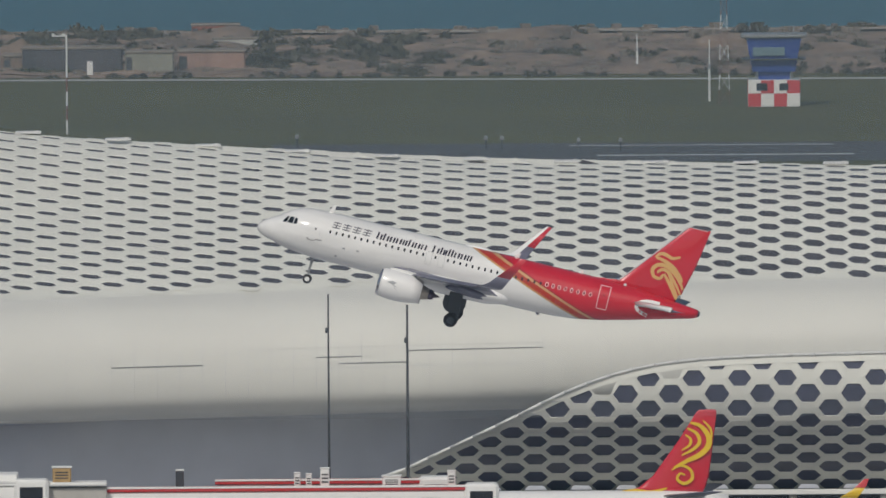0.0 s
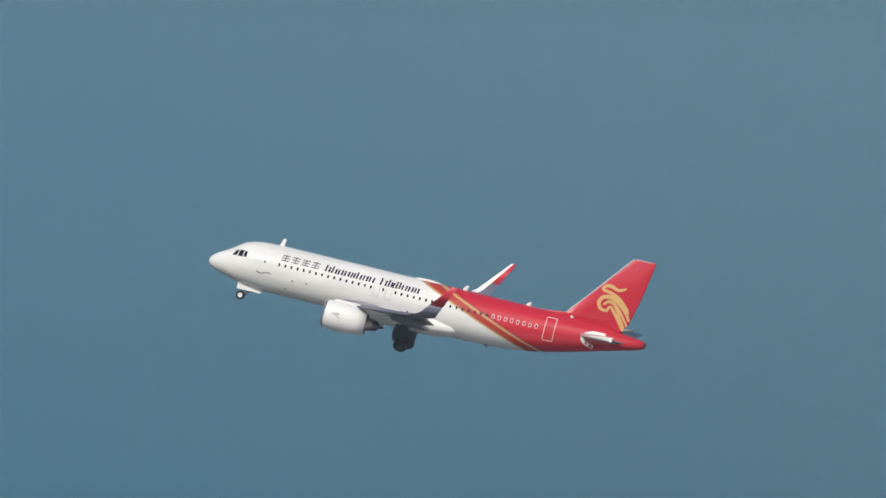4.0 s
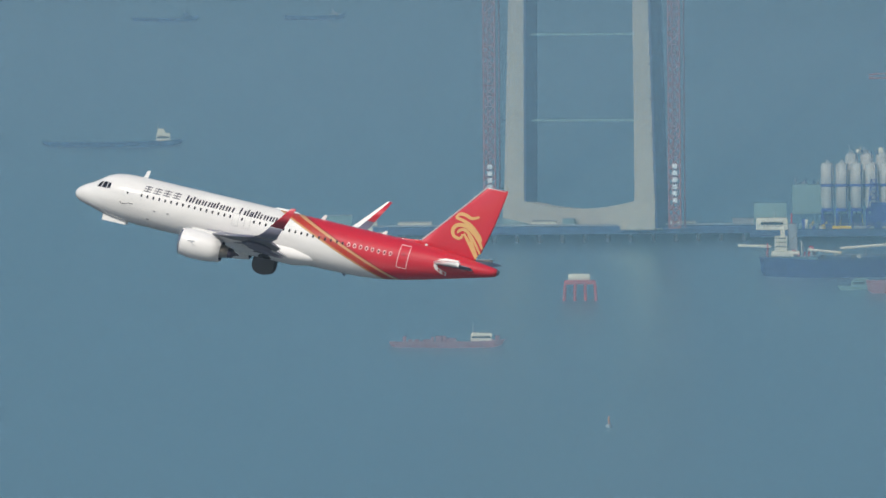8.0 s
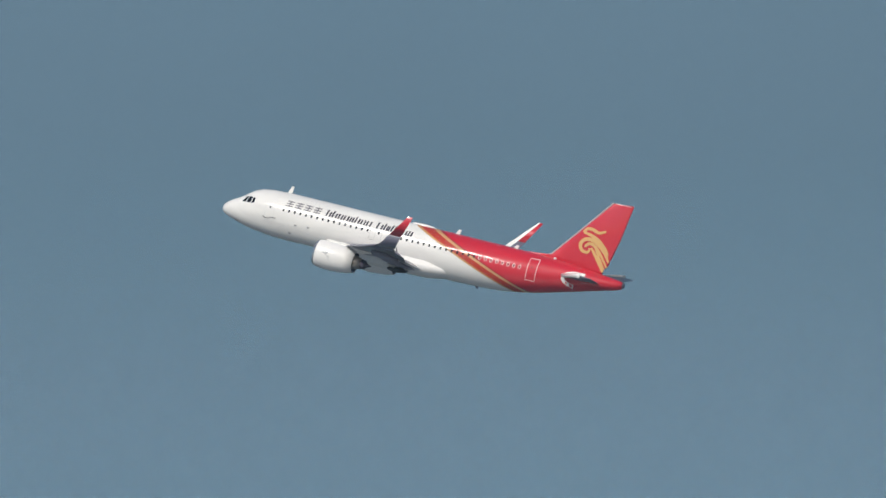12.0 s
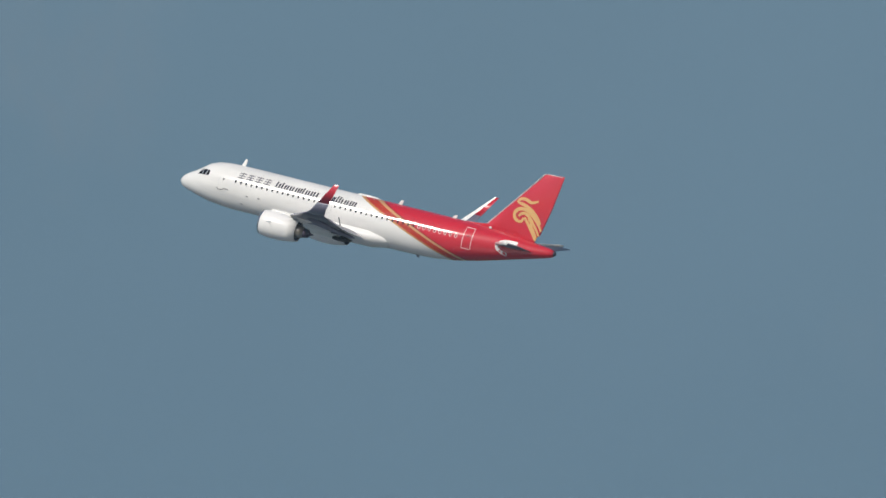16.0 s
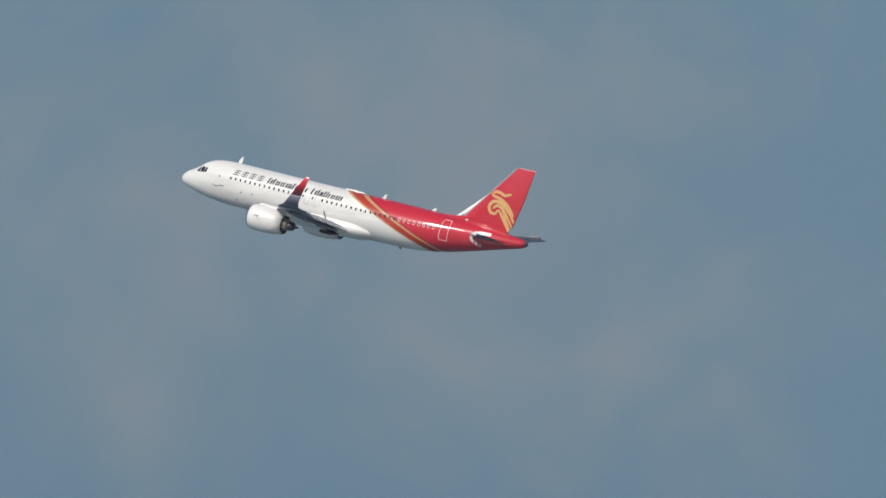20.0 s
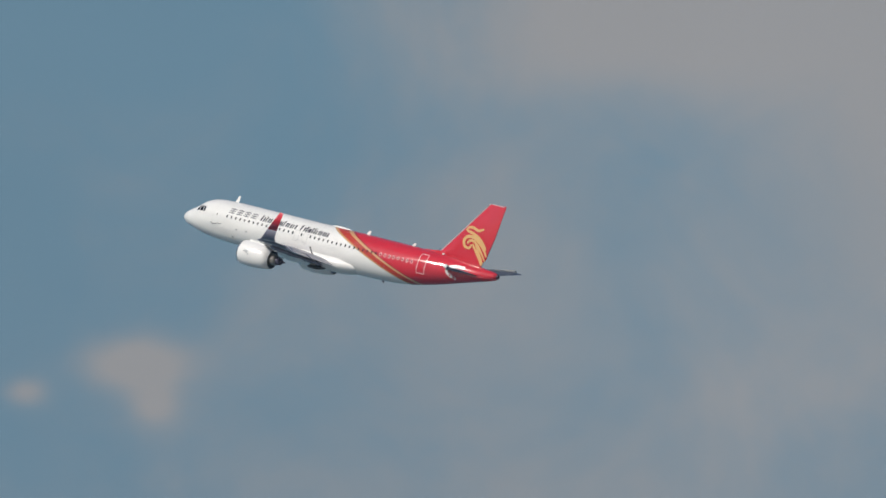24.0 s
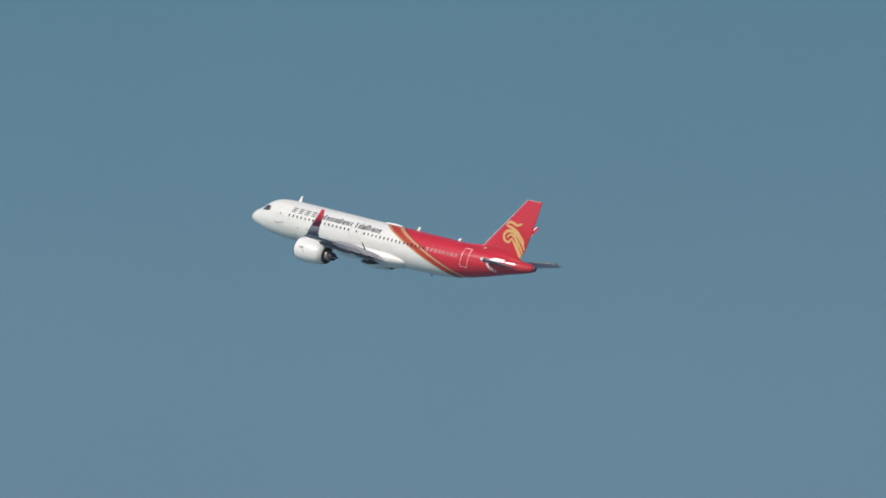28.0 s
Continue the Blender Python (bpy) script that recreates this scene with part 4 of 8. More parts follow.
def terminal():
    hall = thing("terminal_building", "large white airport terminal with a curved roof of hexagonal panels", "building")
    PU, PV = 4.0, 1.3

    def twist(x):
        """How far the rows have slid down the slope at x."""
        return 0.09 * (x + 120) + 2.0 * math.tanh((x + 96) / 26)

    def down(x, v):
        """How far below the crest the row v lies at x: the rows close up towards the high end."""
        k = max(0.0, min(1.0, (-72 - x) / 62))
        return v * (1 - 0.34 * k * k * (3 - 2 * k)) + twist(x)

    xs = [-250 + 2 * i for i in range(153)]
    line = [Vector((x, roof_at(x, roof_width(x)).y, smooth_rows(x, EDGE))) for x in xs]
    ys = [sum(line[max(0, min(len(line) - 1, k + d))].y for d in range(-8, 9)) / 17 for k in range(len(line))]
    for p, y in zip(line, ys):
        p.y = y - 0.15
    eave_line = [(p.x, p.y) for p in line]

    def put(u, v, d):
        p = roof_at(u, max(-1.0, down(u, v)))
        return p - Vector((0, 0.25, 0.97)) * d

    rest, near = Shape(), 0
    PLAIN = [(-121, 14.5), (-117, 16.5), (-113, 19.0), (-106, 22.5), (-100, 27.0), (-94, 29.5), (-88, 31.5), (-78, 36.0)]   # a band of panels with almost closed slots
    i0 = int(-320 / PU)
    for j in range(-24, 170):
        for i in range(i0, int(50 / PU)):
            x = i * PU + (PU / 2 if j % 2 else 0)
            w = down(x, j * PV)
            if w > roof_width(x) - PV * 0.5 or w < 0.5 or roof_at(x, w + 0.7).y < lerp_rows(x, eave_line) + 0.5:
                continue
            sv = 0.27 + 0.25 * max(0.0, min(1.0, (-90 - x) / 30)) + 0.23 * max(0.0, min(1.0, (x + 75) / 75)) + 0.08 * max(0.0, min(1.0, (w - 10) / 25))
            sv += 0.13 * max(0.0, min(1.0, (-122 - x) / 25)) * max(0.0, min(1.0, (w - 12) / 20))
            if w > roof_width(x) - 24 and -135 < x < -98:
                sv += 0.08 + 0.14 * max(0.0, math.sin(x * 1.2))
            closed = 0.88 * math.exp(-((w - lerp_rows(x, PLAIN)) / 3.2) ** 2) * max(0.0, min(1.0, (x + 126) / 5, (-78 - x) / 14))
            sv *= 1 - closed
            if near < 300 and -46 < x < 8:
                s = Shape()
                honeycomb_cell(s, put, x, j * PV, PU, PV, 0.84, sv, 0.05)
                panel_object("roof_panel", s, hall, WHITE_ROOF, ROOF_GLASS)
                near += 1
            else:
                honeycomb_cell(rest, put, x, j * PV, PU, PV, 0.84, sv, 0.05)
    panel_object("roof_panel", rest, hall, WHITE_ROOF, ROOF_GLASS, "stuff")
    # the far slope, and a sheet under the panels
    xs = [-320 + 8 * i for i in range(47)]
    back = Shape().loft([[roof_at(x, w) - Vector((0, 0, 0.35 if w >= 0 else 0.05)) for x in xs] for w in (2.0, 0.0, -0.6, -6, -14, -24, -36, -50, -62)], False)
    part("roof_back", back, WHITE_ROOF, hall, "white rear slope of the roof", smooth=True)
    # gutter strip along the roof's edge and the skirt: panels in rows that curve round and under
    # profiles as (depth, height): the full overhang, and the short lip with a deep undercut further along
    FULL = [(0.0, 0.0), (-2.4, -1.0), (-4.2, -2.4), (-5.3, -4.2), (-5.8, -6.2), (-5.8, -8.0), (-5.3, -9.4), (-3.8, -10.4), (-0.5, -10.9), (6.0, -11.2)]
    LIP = [(0.0, 0.0), (-0.7, -0.6), (-0.85, -1.1), (-0.6, -1.6), (0.3, -2.3), (1.7, -3.3), (3.4, -4.8), (6.2, -6.5), (10.5, -9.2), (16.0, -13.0)]

    def skirt_at(p, t):
        k = max(0.0, min(1.0, (p.x + 101) / 30))
        k = k * k * (3 - 2 * k)
        i = min(int(t), 8)
        f = t - i
        out = []
        for prof in (LIP, FULL):
            q = [prof[max(0, min(9, i + d))] for d in (-1, 0, 1, 2)]
            out.append([0.5 * (2 * q[1][c] + (q[2][c] - q[0][c]) * f + (2 * q[0][c] - 5 * q[1][c] + 4 * q[2][c] - q[3][c]) * f * f + (3 * q[1][c] - q[0][c] - 3 * q[2][c] + q[3][c]) * f ** 3) for c in (0, 1)])
        return Vector((p.x, p.y + out[0][0] + (out[1][0] - out[0][0]) * k, max(0.2, p.z + out[0][1] + (out[1][1] - out[0][1]) * k)))

    turn = lambda x: 3.6 + 5.3 * max(0.0, min(1.0, (x + 98) / 34)) ** 1.4    # where the shade-coloured underside begins
    part("skirt", Shape().loft([[skirt_at(p, t / 4) for p in line if p.x >= -64] for t in range(37)], False), SKIRT, hall, "smooth white metal skirt under the roof's edge", smooth=True)
    part("skirt_lip", Shape().loft([[skirt_at(p, turn(p.x) * t / 20) for p in line if p.x <= -64] for t in range(21)], False), SKIRT, hall, "white metal lip along the roof's edge", smooth=True)
    # below turn the skirt is blue-grey: the undercut's shade is in the colour
    part("undercut", Shape().loft([[skirt_at(p, turn(p.x) + (9 - turn(p.x)) * t / 16) for p in line if p.x <= -64] for t in range(17)], False), surface("shaded_underside_blue", (0.34, 0.375, 0.46), 0.45, var=0.12, scale=0.05), hall, "underside of the lip, its shade put in as blue-grey", smooth=True)
    part("recessed_wall", Shape().loft([[(p.x, p.y + 2.6, z) for p in line] for z in (0.0, 12.0)], False), surface("blue_grey_cladding", (0.64, 0.67, 0.74), 0.4, var=0.12, scale=0.06), hall, "shaded grey wall under the roof's edge")
    eave = []
    for p in line:
        w = roof_width(p.x)
        eave.append([roof_at(p.x, max(0.0, w - d)) - Vector((0, 0.02, 0.06)) for d in (7.0, 5.0, 3.5, 2.0, 1.0)] + [p + Vector((0, 0.1, 0.0)), p + Vector((0, -0.05, -0.02))])
    part("eave_sheet", Shape().loft(eave, False), WHITE_ROOF, hall, "white metal eave behind the lowest panels", smooth=True)
    # seams between the skirt's sheets
    for p in line:
        if -72 < p.x < 12 and (int(p.x) % 6 == 0 or -62 <= p.x <= -30):
            s = Shape()
            pts = [skirt_at(p, t / 3) + Vector((0, -0.012, 0.004)) for t in range(8, 18)]
            s.loft([[q + Vector((dx, 0, 0)) for q in pts] for dx in (-0.018, 0.018)], False)
            part("seam", s, SOFFIT, hall, mend=False)
    for t in (3.3, 4.2):
        s = Shape()
        pts = [skirt_at(p, t) + Vector((0, -0.012, 0.004)) for p in line if -52 < p.x < -22]
        s.loft([[q + Vector((0, 0, dz)) for q in pts] for dz in (-0.018, 0.018)], False)
        part("seam", s, SOFFIT, hall, mend=False)
    # narrow slots in the skirt
    for x0, x1, t in ((-44, -40, 3.7), (-43, -36, 4.0), (-36, -24, 3.5), (-62, -54, 3.9)):
        pts = [skirt_at(p, t) - Vector((0, 0.03, 0)) for p in line if x0 <= p.x <= x1]
        if len(pts) > 1:
            part("skirt_slot", Shape().path(pts, 0.05, 5), STEEL, hall)
    # a shallow gutter runs aslant down the roof
    gut = []
    for i in range(25):
        x = -114 + 36.5 * i / 24
        el = smooth_rows(x, [(-114, -2.518), (-108.5, -2.528), (-101, -2.55), (-94.3, -2.585), (-86, -2.626), (-77.5, -2.661)], 3.0)
        w = min((abs(180 + roof_at(x, k * 0.5).y * math.tan(radians(el)) - roof_at(x, k * 0.5).z), k * 0.5) for k in range(0, 240))[1]
        gut.append(roof_at(x, w) + Vector((0, 0, 0.06)))
    part("roof_gutter", Shape().loft([[q + Vector((0, d, d * 0.3 + h)) for q in gut] for d, h in ((-0.42, 0.0), (-0.3, 0.1), (0.3, 0.1), (0.42, 0.0))], False), CONCRETE, hall, "grey gutter that runs aslant down the roof", smooth=True)
    # small white hoods on the roof
    me = None
    rnd = random.Random(5)
    spots = [(-246 + 8 * i, 0.3) for i in range(32)]
    for i in range(48):
        x = -236 + 8 * (i % 16) + 3 * (i // 16)
        spots.append((x, 6.5 + 9.0 * (i // 16) + 0.08 * (x + 170) + rnd.uniform(-0.5, 0.5)))
    for i in range(30):
        x = -176 + 8.5 * (i % 10) + 3 * (i // 10)
        spots.append((x, 34 + 10.0 * (i // 10) + rnd.uniform(-1.5, 1.5)))
    for x, w in spots:
        if w > roof_width(x) - 6:
            continue
        if w < 0.2:
            continue
        p = roof_at(x, w)
        if me is None:
            hood = part("roof_hood", Shape().box((0, 0, 0.12), (2.3, 0.8, 0.14), bevel=0.05).box((0.75, 0, 0.23), (0.3, 0.3, 0.08)), WHITE, hall)
            me = hood.data
            hood.matrix_basis = pose(*p)
        else:
            share("roof_hood", me, hall, pose(*p, 17 if w > 1 else 8, 0, rnd.uniform(-4, 4)) @ Matrix.Scale(1.0 if w < 1 else 0.6 if w < 32 else 1.3, 4))


def pier():
    ob = thing("pier_building", "terminal pier with an arched white honeycomb front and dark glass", "building")
    ARCH = [(-38, 5.2), (-36.8, 5.9), (-26.9, 10.8), (-21.9, 13.4), (-16.9, 15.15), (-12, 16.0), (-6, 16.35), (6, 16.6), (48, 16.7)]
    top = lambda x: smooth_rows(x, ARCH, 2.2)
    PU, PV = 4.0, 1.42

    # the front leans outwards towards its top: depth and height, every tenth of a metre down from the arch
    fall = [(3405.8, 17.0)]
    for i in range(190):
        a = radians(max(-20.0, min(54.0, (i * 0.1 - 2.2) / 6.0 * 54)))
        fall.append((fall[-1][0] + 0.1 * math.sin(a), fall[-1][1] - 0.1 * math.cos(a)))

    def put(u, v, d):
        i = max(0, min(189, int(v / 0.1)))
        y, z = fall[i]
        z -= (v / 0.1 - i) * 0.1 * 0.75
        return Vector((u, y + d, min(z, top(u) - 0.12)))

    def face_y(z):
        return next((y for y, h in fall if h <= z), fall[-1][0])

    rest = Shape()
    for j in range(12):
        w = 1.2 + j * PV
        z = put(20, w, 0).z
        for i in range(-11, 12):
            x = i * PU + (PU / 2 if j % 2 else 0) - 0.6
            if x < -38 or z + 0.3 > top(x) or z < 4.3:
                continue
            s = Shape() if x < 14 else rest
            honeycomb_cell(s, put, x, w, PU, PV, 0.78 if j < 2 else 0.84, 0.50 if j < 2 else 0.60, 0.15)
            if s is not rest:
                panel_object("facade_panel", s, ob, WHITE_ROOF, FACADE_GLASS)
    panel_object("facade_panel", rest, ob, WHITE_ROOF, FACADE_GLASS, "stuff")
    xs = [-38 + 1.0 * i for i in range(86)]
    # white border under the arch, the rim, and the roof behind it
    bor = Shape()
    for a, b in zip(xs, xs[1:]):
        q = []
        for x in (a, b):
            z1 = top(x)
            z0 = max(4.0, z1 - 0.7)
            q += [Vector((x, face_y(z0) - 0.03, z0)), Vector((x, face_y(z1) - 0.03, z1))]
        bor.add([q[0], q[2], q[3], q[1]], [(0, 1, 2, 3)])
    part("facade_border", bor, WHITE_ROOF, ob, "white border under the arch", mend=False)
    part("arch_rim", Shape().path([Vector((x, face_y(top(x)) - 0.1, top(x))) for x in xs[::2]], 0.13, 8), WHITE, ob, "thin white rim of the arch", smooth=True)
    part("pier_roof", Shape().loft([[Vector((x, face_y(top(x)) + d, top(x) - 0.1 - d * 0.06)) for x in xs] for d in (0.05, 3, 7, 12)], False), WHITE_ROOF, ob, "white pier roof", smooth=True)
    part("pier_base", Shape().box((5, 3415.2, 2.1), (86, 1.2, 4.2)), DARKGLASS, ob, "dark glazed ground floor")
    part("string_course", Shape().box((5, 3413.4, 4.0), (86, 0.9, 0.45), bevel=0.05), WHITE, ob, "white ledge under the honeycomb")
    for x in range(-34, 46, 8):
        part("column", Shape().tube((x, 3413.6, 0), (x, 3413.6, 3.9), 0.35, 0.35, 12), CONCRETE, ob)


def flood_mast(x, y, h, crown=True, r=0.16):
    m = thing("light_mast", "tall grey apron floodlight mast with a ring of lamps" if crown else "tall thin grey steel mast", "mast", "apron masts", pose(x, y, 0))
    part("pole", Shape().tube((0, 0, 0), (0, 0, h), r * 1.35, r * 0.7, 10), DARKSTEEL, m)
    part("footing", Shape().box((0, 0, 0.25), (1.2, 1.2, 0.5), bevel=0.08), CONCRETE, m)
    if crown:
        part("ring", Shape().lathe((0, 0, h), (0, 0, 1), [(0, 0.2), (0, 1.2), (0.12, 1.2), (0.12, 0.2)], 16), STEEL, m)
        for i in range(8):
            a = i * math.pi / 4
            part("lamp", Shape().box((1.3 * math.cos(a), 1.3 * math.sin(a), h + (0.25 if i % 2 else -0.25)), (0.55, 0.5, 0.5), math.degrees(a), 0.08), DARKSTEEL, m)
            part("lamp_glass", Shape().box((1.6 * math.cos(a), 1.6 * math.sin(a), h + (0.2 if i % 2 else -0.3)), (0.05, 0.4, 0.4), math.degrees(a), 0.02), STEEL, m)
            part("bracket", Shape().tube((0, 0, h - 0.6), (1.2 * math.cos(a), 1.2 * math.sin(a), h + (0.2 if i % 2 else -0.3)), 0.05, 0.05, 5), STEEL, m)
    else:
        part("fitting", Shape().box((-0.1, 0, h * 0.86), (0.35, 0.3, 0.5), bevel=0.05), DARKSTEEL, m)


def parked_jet():
    """Nose towards -x; its fin and back stand over the jet bridges."""
    p = thing("parked_airliner", "parked white airliner with a red fin and golden swirl", "aircraft", "", pose(-9.8, 3392, 0))
    s = Shape()
    rings = []
    for x, zc, r in ((-37.5, 3.2, 0.1), (-36.8, 3.2, 0.8), (-35, 3.3, 1.5), (-32.5, 3.4, 1.85), (-29, 3.45, 1.9), (-12, 3.45, 1.9), (-7, 3.6, 1.72), (-3, 4.0, 1.3), (0, 4.35, 0.8), (2.2, 4.6, 0.3)):
        rings.append([(x, r * math.cos(k * math.pi / 12), zc + r * math.sin(k * math.pi / 12)) for k in range(24)])
    part("fuselage", s.loft(rings, True, True), JETWHITE, p, "white fuselage", smooth=True)
    f = Shape()
    f.loft([[(le + x, h, z) for x, h in foil(ch, 0.09)] for le, z, ch in ((-7.5, 5.0, 7.4), (-5.6, 5.6, 5.8), (-4.4, 6.6, 4.9), (-2.2, 9.6, 3.1), (-0.55, 12.15, 1.75), (-0.3, 12.35, 1.4))], True, True)
    fin = part("fin", f, JETRED, p, "red fin", smooth=True)

    def ribbon(line, w, off):
        pts, faces, fine = [], [], []
        for k in range(len(line) - 1):
            q = [line[max(0, min(len(line) - 1, k + d))] for d in (-1, 0, 1, 2)]
            for f in (0, 0.25, 0.5, 0.75):
                fine.append(tuple(0.5 * (2 * q[1][c] + (q[2][c] - q[0][c]) * f + (2 * q[0][c] - 5 * q[1][c] + 4 * q[2][c] - q[3][c]) * f * f + (3 * q[1][c] - q[0][c] - 3 * q[2][c] + q[3][c]) * f ** 3) for c in (0, 1)))
        line = fine + [line[-1]]
        for i, (x, z) in enumerate(line):
            a, b = line[max(0, i - 1)], line[min(len(line) - 1, i + 1)]
            d = Vector((b[0] - a[0], b[1] - a[1])).normalized() * (w * (0.35 + 0.65 * math.sin(math.pi * (i + 0.5) / len(line)))) / 2
            pts += [(x - d.y, -off, z + d.x), (x + d.y, -off, z - d.x)]
        for i in range(len(line) - 1):
            faces.append((2 * i, 2 * i + 1, 2 * i + 3, 2 * i + 2))
        part("fin_swirl", Shape().add(pts, faces), YELLOW, fin, "golden swirl", mend=False)
    for k, (line, w) in enumerate([([(-1.09, 11.22), (-0.2, 10.92), (0.44, 10.09), (0.48, 9.25), (-0.2, 8.46), (-1.43, 7.87), (-2.57, 7.28)], 0.5),
                                   ([(-1.38, 10.73), (-0.6, 10.33), (-0.3, 9.59), (-0.79, 8.95), (-1.88, 8.36)], 0.32),
                                   ([(-1.58, 10.18), (-1.09, 9.79), (-1.19, 9.25), (-1.88, 8.81)], 0.24),
                                   ([(-0.01, 11.41), (0.63, 10.73), (0.78, 9.94)], 0.2),
                                   ([(-2.76, 7.08), (-1.93, 7.48), (-1.09, 7.08), (-0.99, 6.3), (-1.68, 5.9), (-2.27, 6.3), (-2.02, 6.79), (-1.58, 6.64)], 0.3),
                                   ([(-7.68, 5.07), (-6.11, 5.31), (-4.63, 5.17), (-3.16, 5.51)], 0.34)]):
        ribbon(line, w, 0.3 + 0.006 * k)
    for side in (-1, 1):
        part("tailplane", Shape().loft([[(le + x, side * y, z + h) for x, h in foil(ch, 0.09)] for le, y, z, ch in ((-3.8, 0.5, 4.8, 3.9), (0.4, 6.8, 5.5, 1.4))], True, True), JETGREY, p, smooth=True)
        part("wing", Shape().loft([[(le + x, side * y, z + h) for x, h in foil(ch, 0.11)] for le, y, z, ch in ((-24.5, 1.5, 2.3, 7.5), (-21.0, 6, 2.9, 4.6), (-14.8, 17.0, 4.3, 1.7))], True, True), JETGREY, p, smooth=True)
        eng = part("engine", Shape().lathe((-25.5, side * 4.9, 1.75), (1, 0, 0), [(0.1, 0.75), (0, 0.85), (0.5, 1.0), (2.2, 0.98), (3.6, 0.7)], 24), JETWHITE, p, smooth=True)
        for dx in (0.0,):
            part("main_gear", Shape().tube((-19.5, side * 2.8, 2.6), (-19.5, side * 2.8, 0.55), 0.14).lathe((-19.5, side * 2.8 - 0.35, 0.55), (0, 1, 0), [(0, 0.3), (0, 0.55), (0.7, 0.55), (0.7, 0.3)], 18), BLACK, p)
    part("nose_gear", Shape().tube((-33, 0, 2.0), (-33, 0, 0.35), 0.1).lathe((-33, -0.25, 0.36), (0, 1, 0), [(0, 0.2), (0, 0.36), (0.5, 0.36), (0.5, 0.2)], 16), BLACK, p)


def second_wingtip_jet():
    """Only the upturned wingtip of the next stand's aircraft is seen."""
    p = thing("parked_airliner", "parked airliner whose red and yellow wingtip shows", "aircraft", "", pose(3.6, 3371, 0))
    part("wing", Shape().loft([[(le + x, y, z + h) for x, h in foil(ch, 0.11)] for le, y, z, ch in ((-9.5, -16, 2.6, 5.5), (-1.6, 0, 5.6, 1.6))], True, True), JETWHITE, p, "white wing", smooth=True)
    part("winglet", Shape().loft([[(le + x, y + h, z) for x, h in foil(ch, 0.08)] for le, y, z, ch in ((-1.6, 0, 5.6, 1.6), (-0.4, 0.3, 6.3, 1.0), (0.6, 0.45, 7.2, 0.4))], True, True), YELLOW, p, "yellow and red winglet", smooth=True)
    part("winglet_tip", Shape().loft([[(le + x, y + h, z) for x, h in foil(ch, 0.1)] for le, y, z, ch in ((-0.2, 0.3, 6.5, 0.95), (0.62, 0.46, 7.25, 0.42))], True, True), RED, p)
    part("fuselage", Shape().lathe((-18, -19, 3.3), (1, 0, 0), [(0, 0.2), (2, 1.5), (4, 1.9), (22, 1.9), (30, 0.5)], 24), JETWHITE, p, smooth=True)
    part("undercarriage", Shape().tube((-6, -16, 2.5), (-6, -16, 0), 0.4, 0.4), BLACK, p)


def jet_bridge(x0, x1, y, z, roof):
    b = thing("jet_bridge", "white passenger boarding bridge with a red roof", "jet bridge", "boarding bridges")
    L = x1 - x0
    part("tunnel", Shape().box(((x0 + x1) / 2, y, z - 1.3), (L, 2.6, 2.4), bevel=0.12), WHITE, b)
    part("roof", Shape().box(((x0 + x1) / 2, y, z + 0.1), (L + 0.4, 2.9, 0.35), bevel=0.08), roof, b, "red roof panel")
    part("gutter", Shape().box(((x0 + x1) / 2, y - 1.45, z + 0.3), (L + 0.4, 0.15, 0.18), bevel=0.03), WHITE, b)
    for x in (x0 + 2, (x0 + x1) / 2, x1 - 2):
        part("leg", Shape().tube((x, y, 0), (x, y, z - 2.4), 0.35, 0.35, 12), STEEL, b)
    part("cab", Shape().box((x1 + 1.0, y, z - 1.0), (3.0, 3.2, 3.0), bevel=0.25), WHITE, b)
    part("cab_window", Shape().box((x1 + 1.0, y - 1.62, z - 0.7), (2.0, 0.06, 1.1), bevel=0.02), DARKGLASS, b)
    for k in range(int(L // 3.2)):
        part("side_window", Shape().box((x0 + 1.8 + 3.2 * k, y - 1.31, z - 1.1), (1.8, 0.05, 0.7), bevel=0.02), DARKGLASS, b)


def roof_plant(x, y, z, mat, size, name, label):
    o = thing(name, label, "roof unit", "roof units", pose(x, y, z))
    part("cabinet", Shape().box((0, 0, size[2] / 2), size, bevel=0.08), mat, o)
    part("cap", Shape().box((0, 0, size[2] + 0.06), (size[0] * 1.1, size[1] * 1.1, 0.12), bevel=0.03), WHITE, o)
    for k in range(3):
        part("louvre", Shape().box((0, -size[1] / 2 - 0.02, size[2] * (0.3 + 0.2 * k)), (size[0] * 0.7, 0.05, size[2] * 0.08)), DARKSTEEL, o)


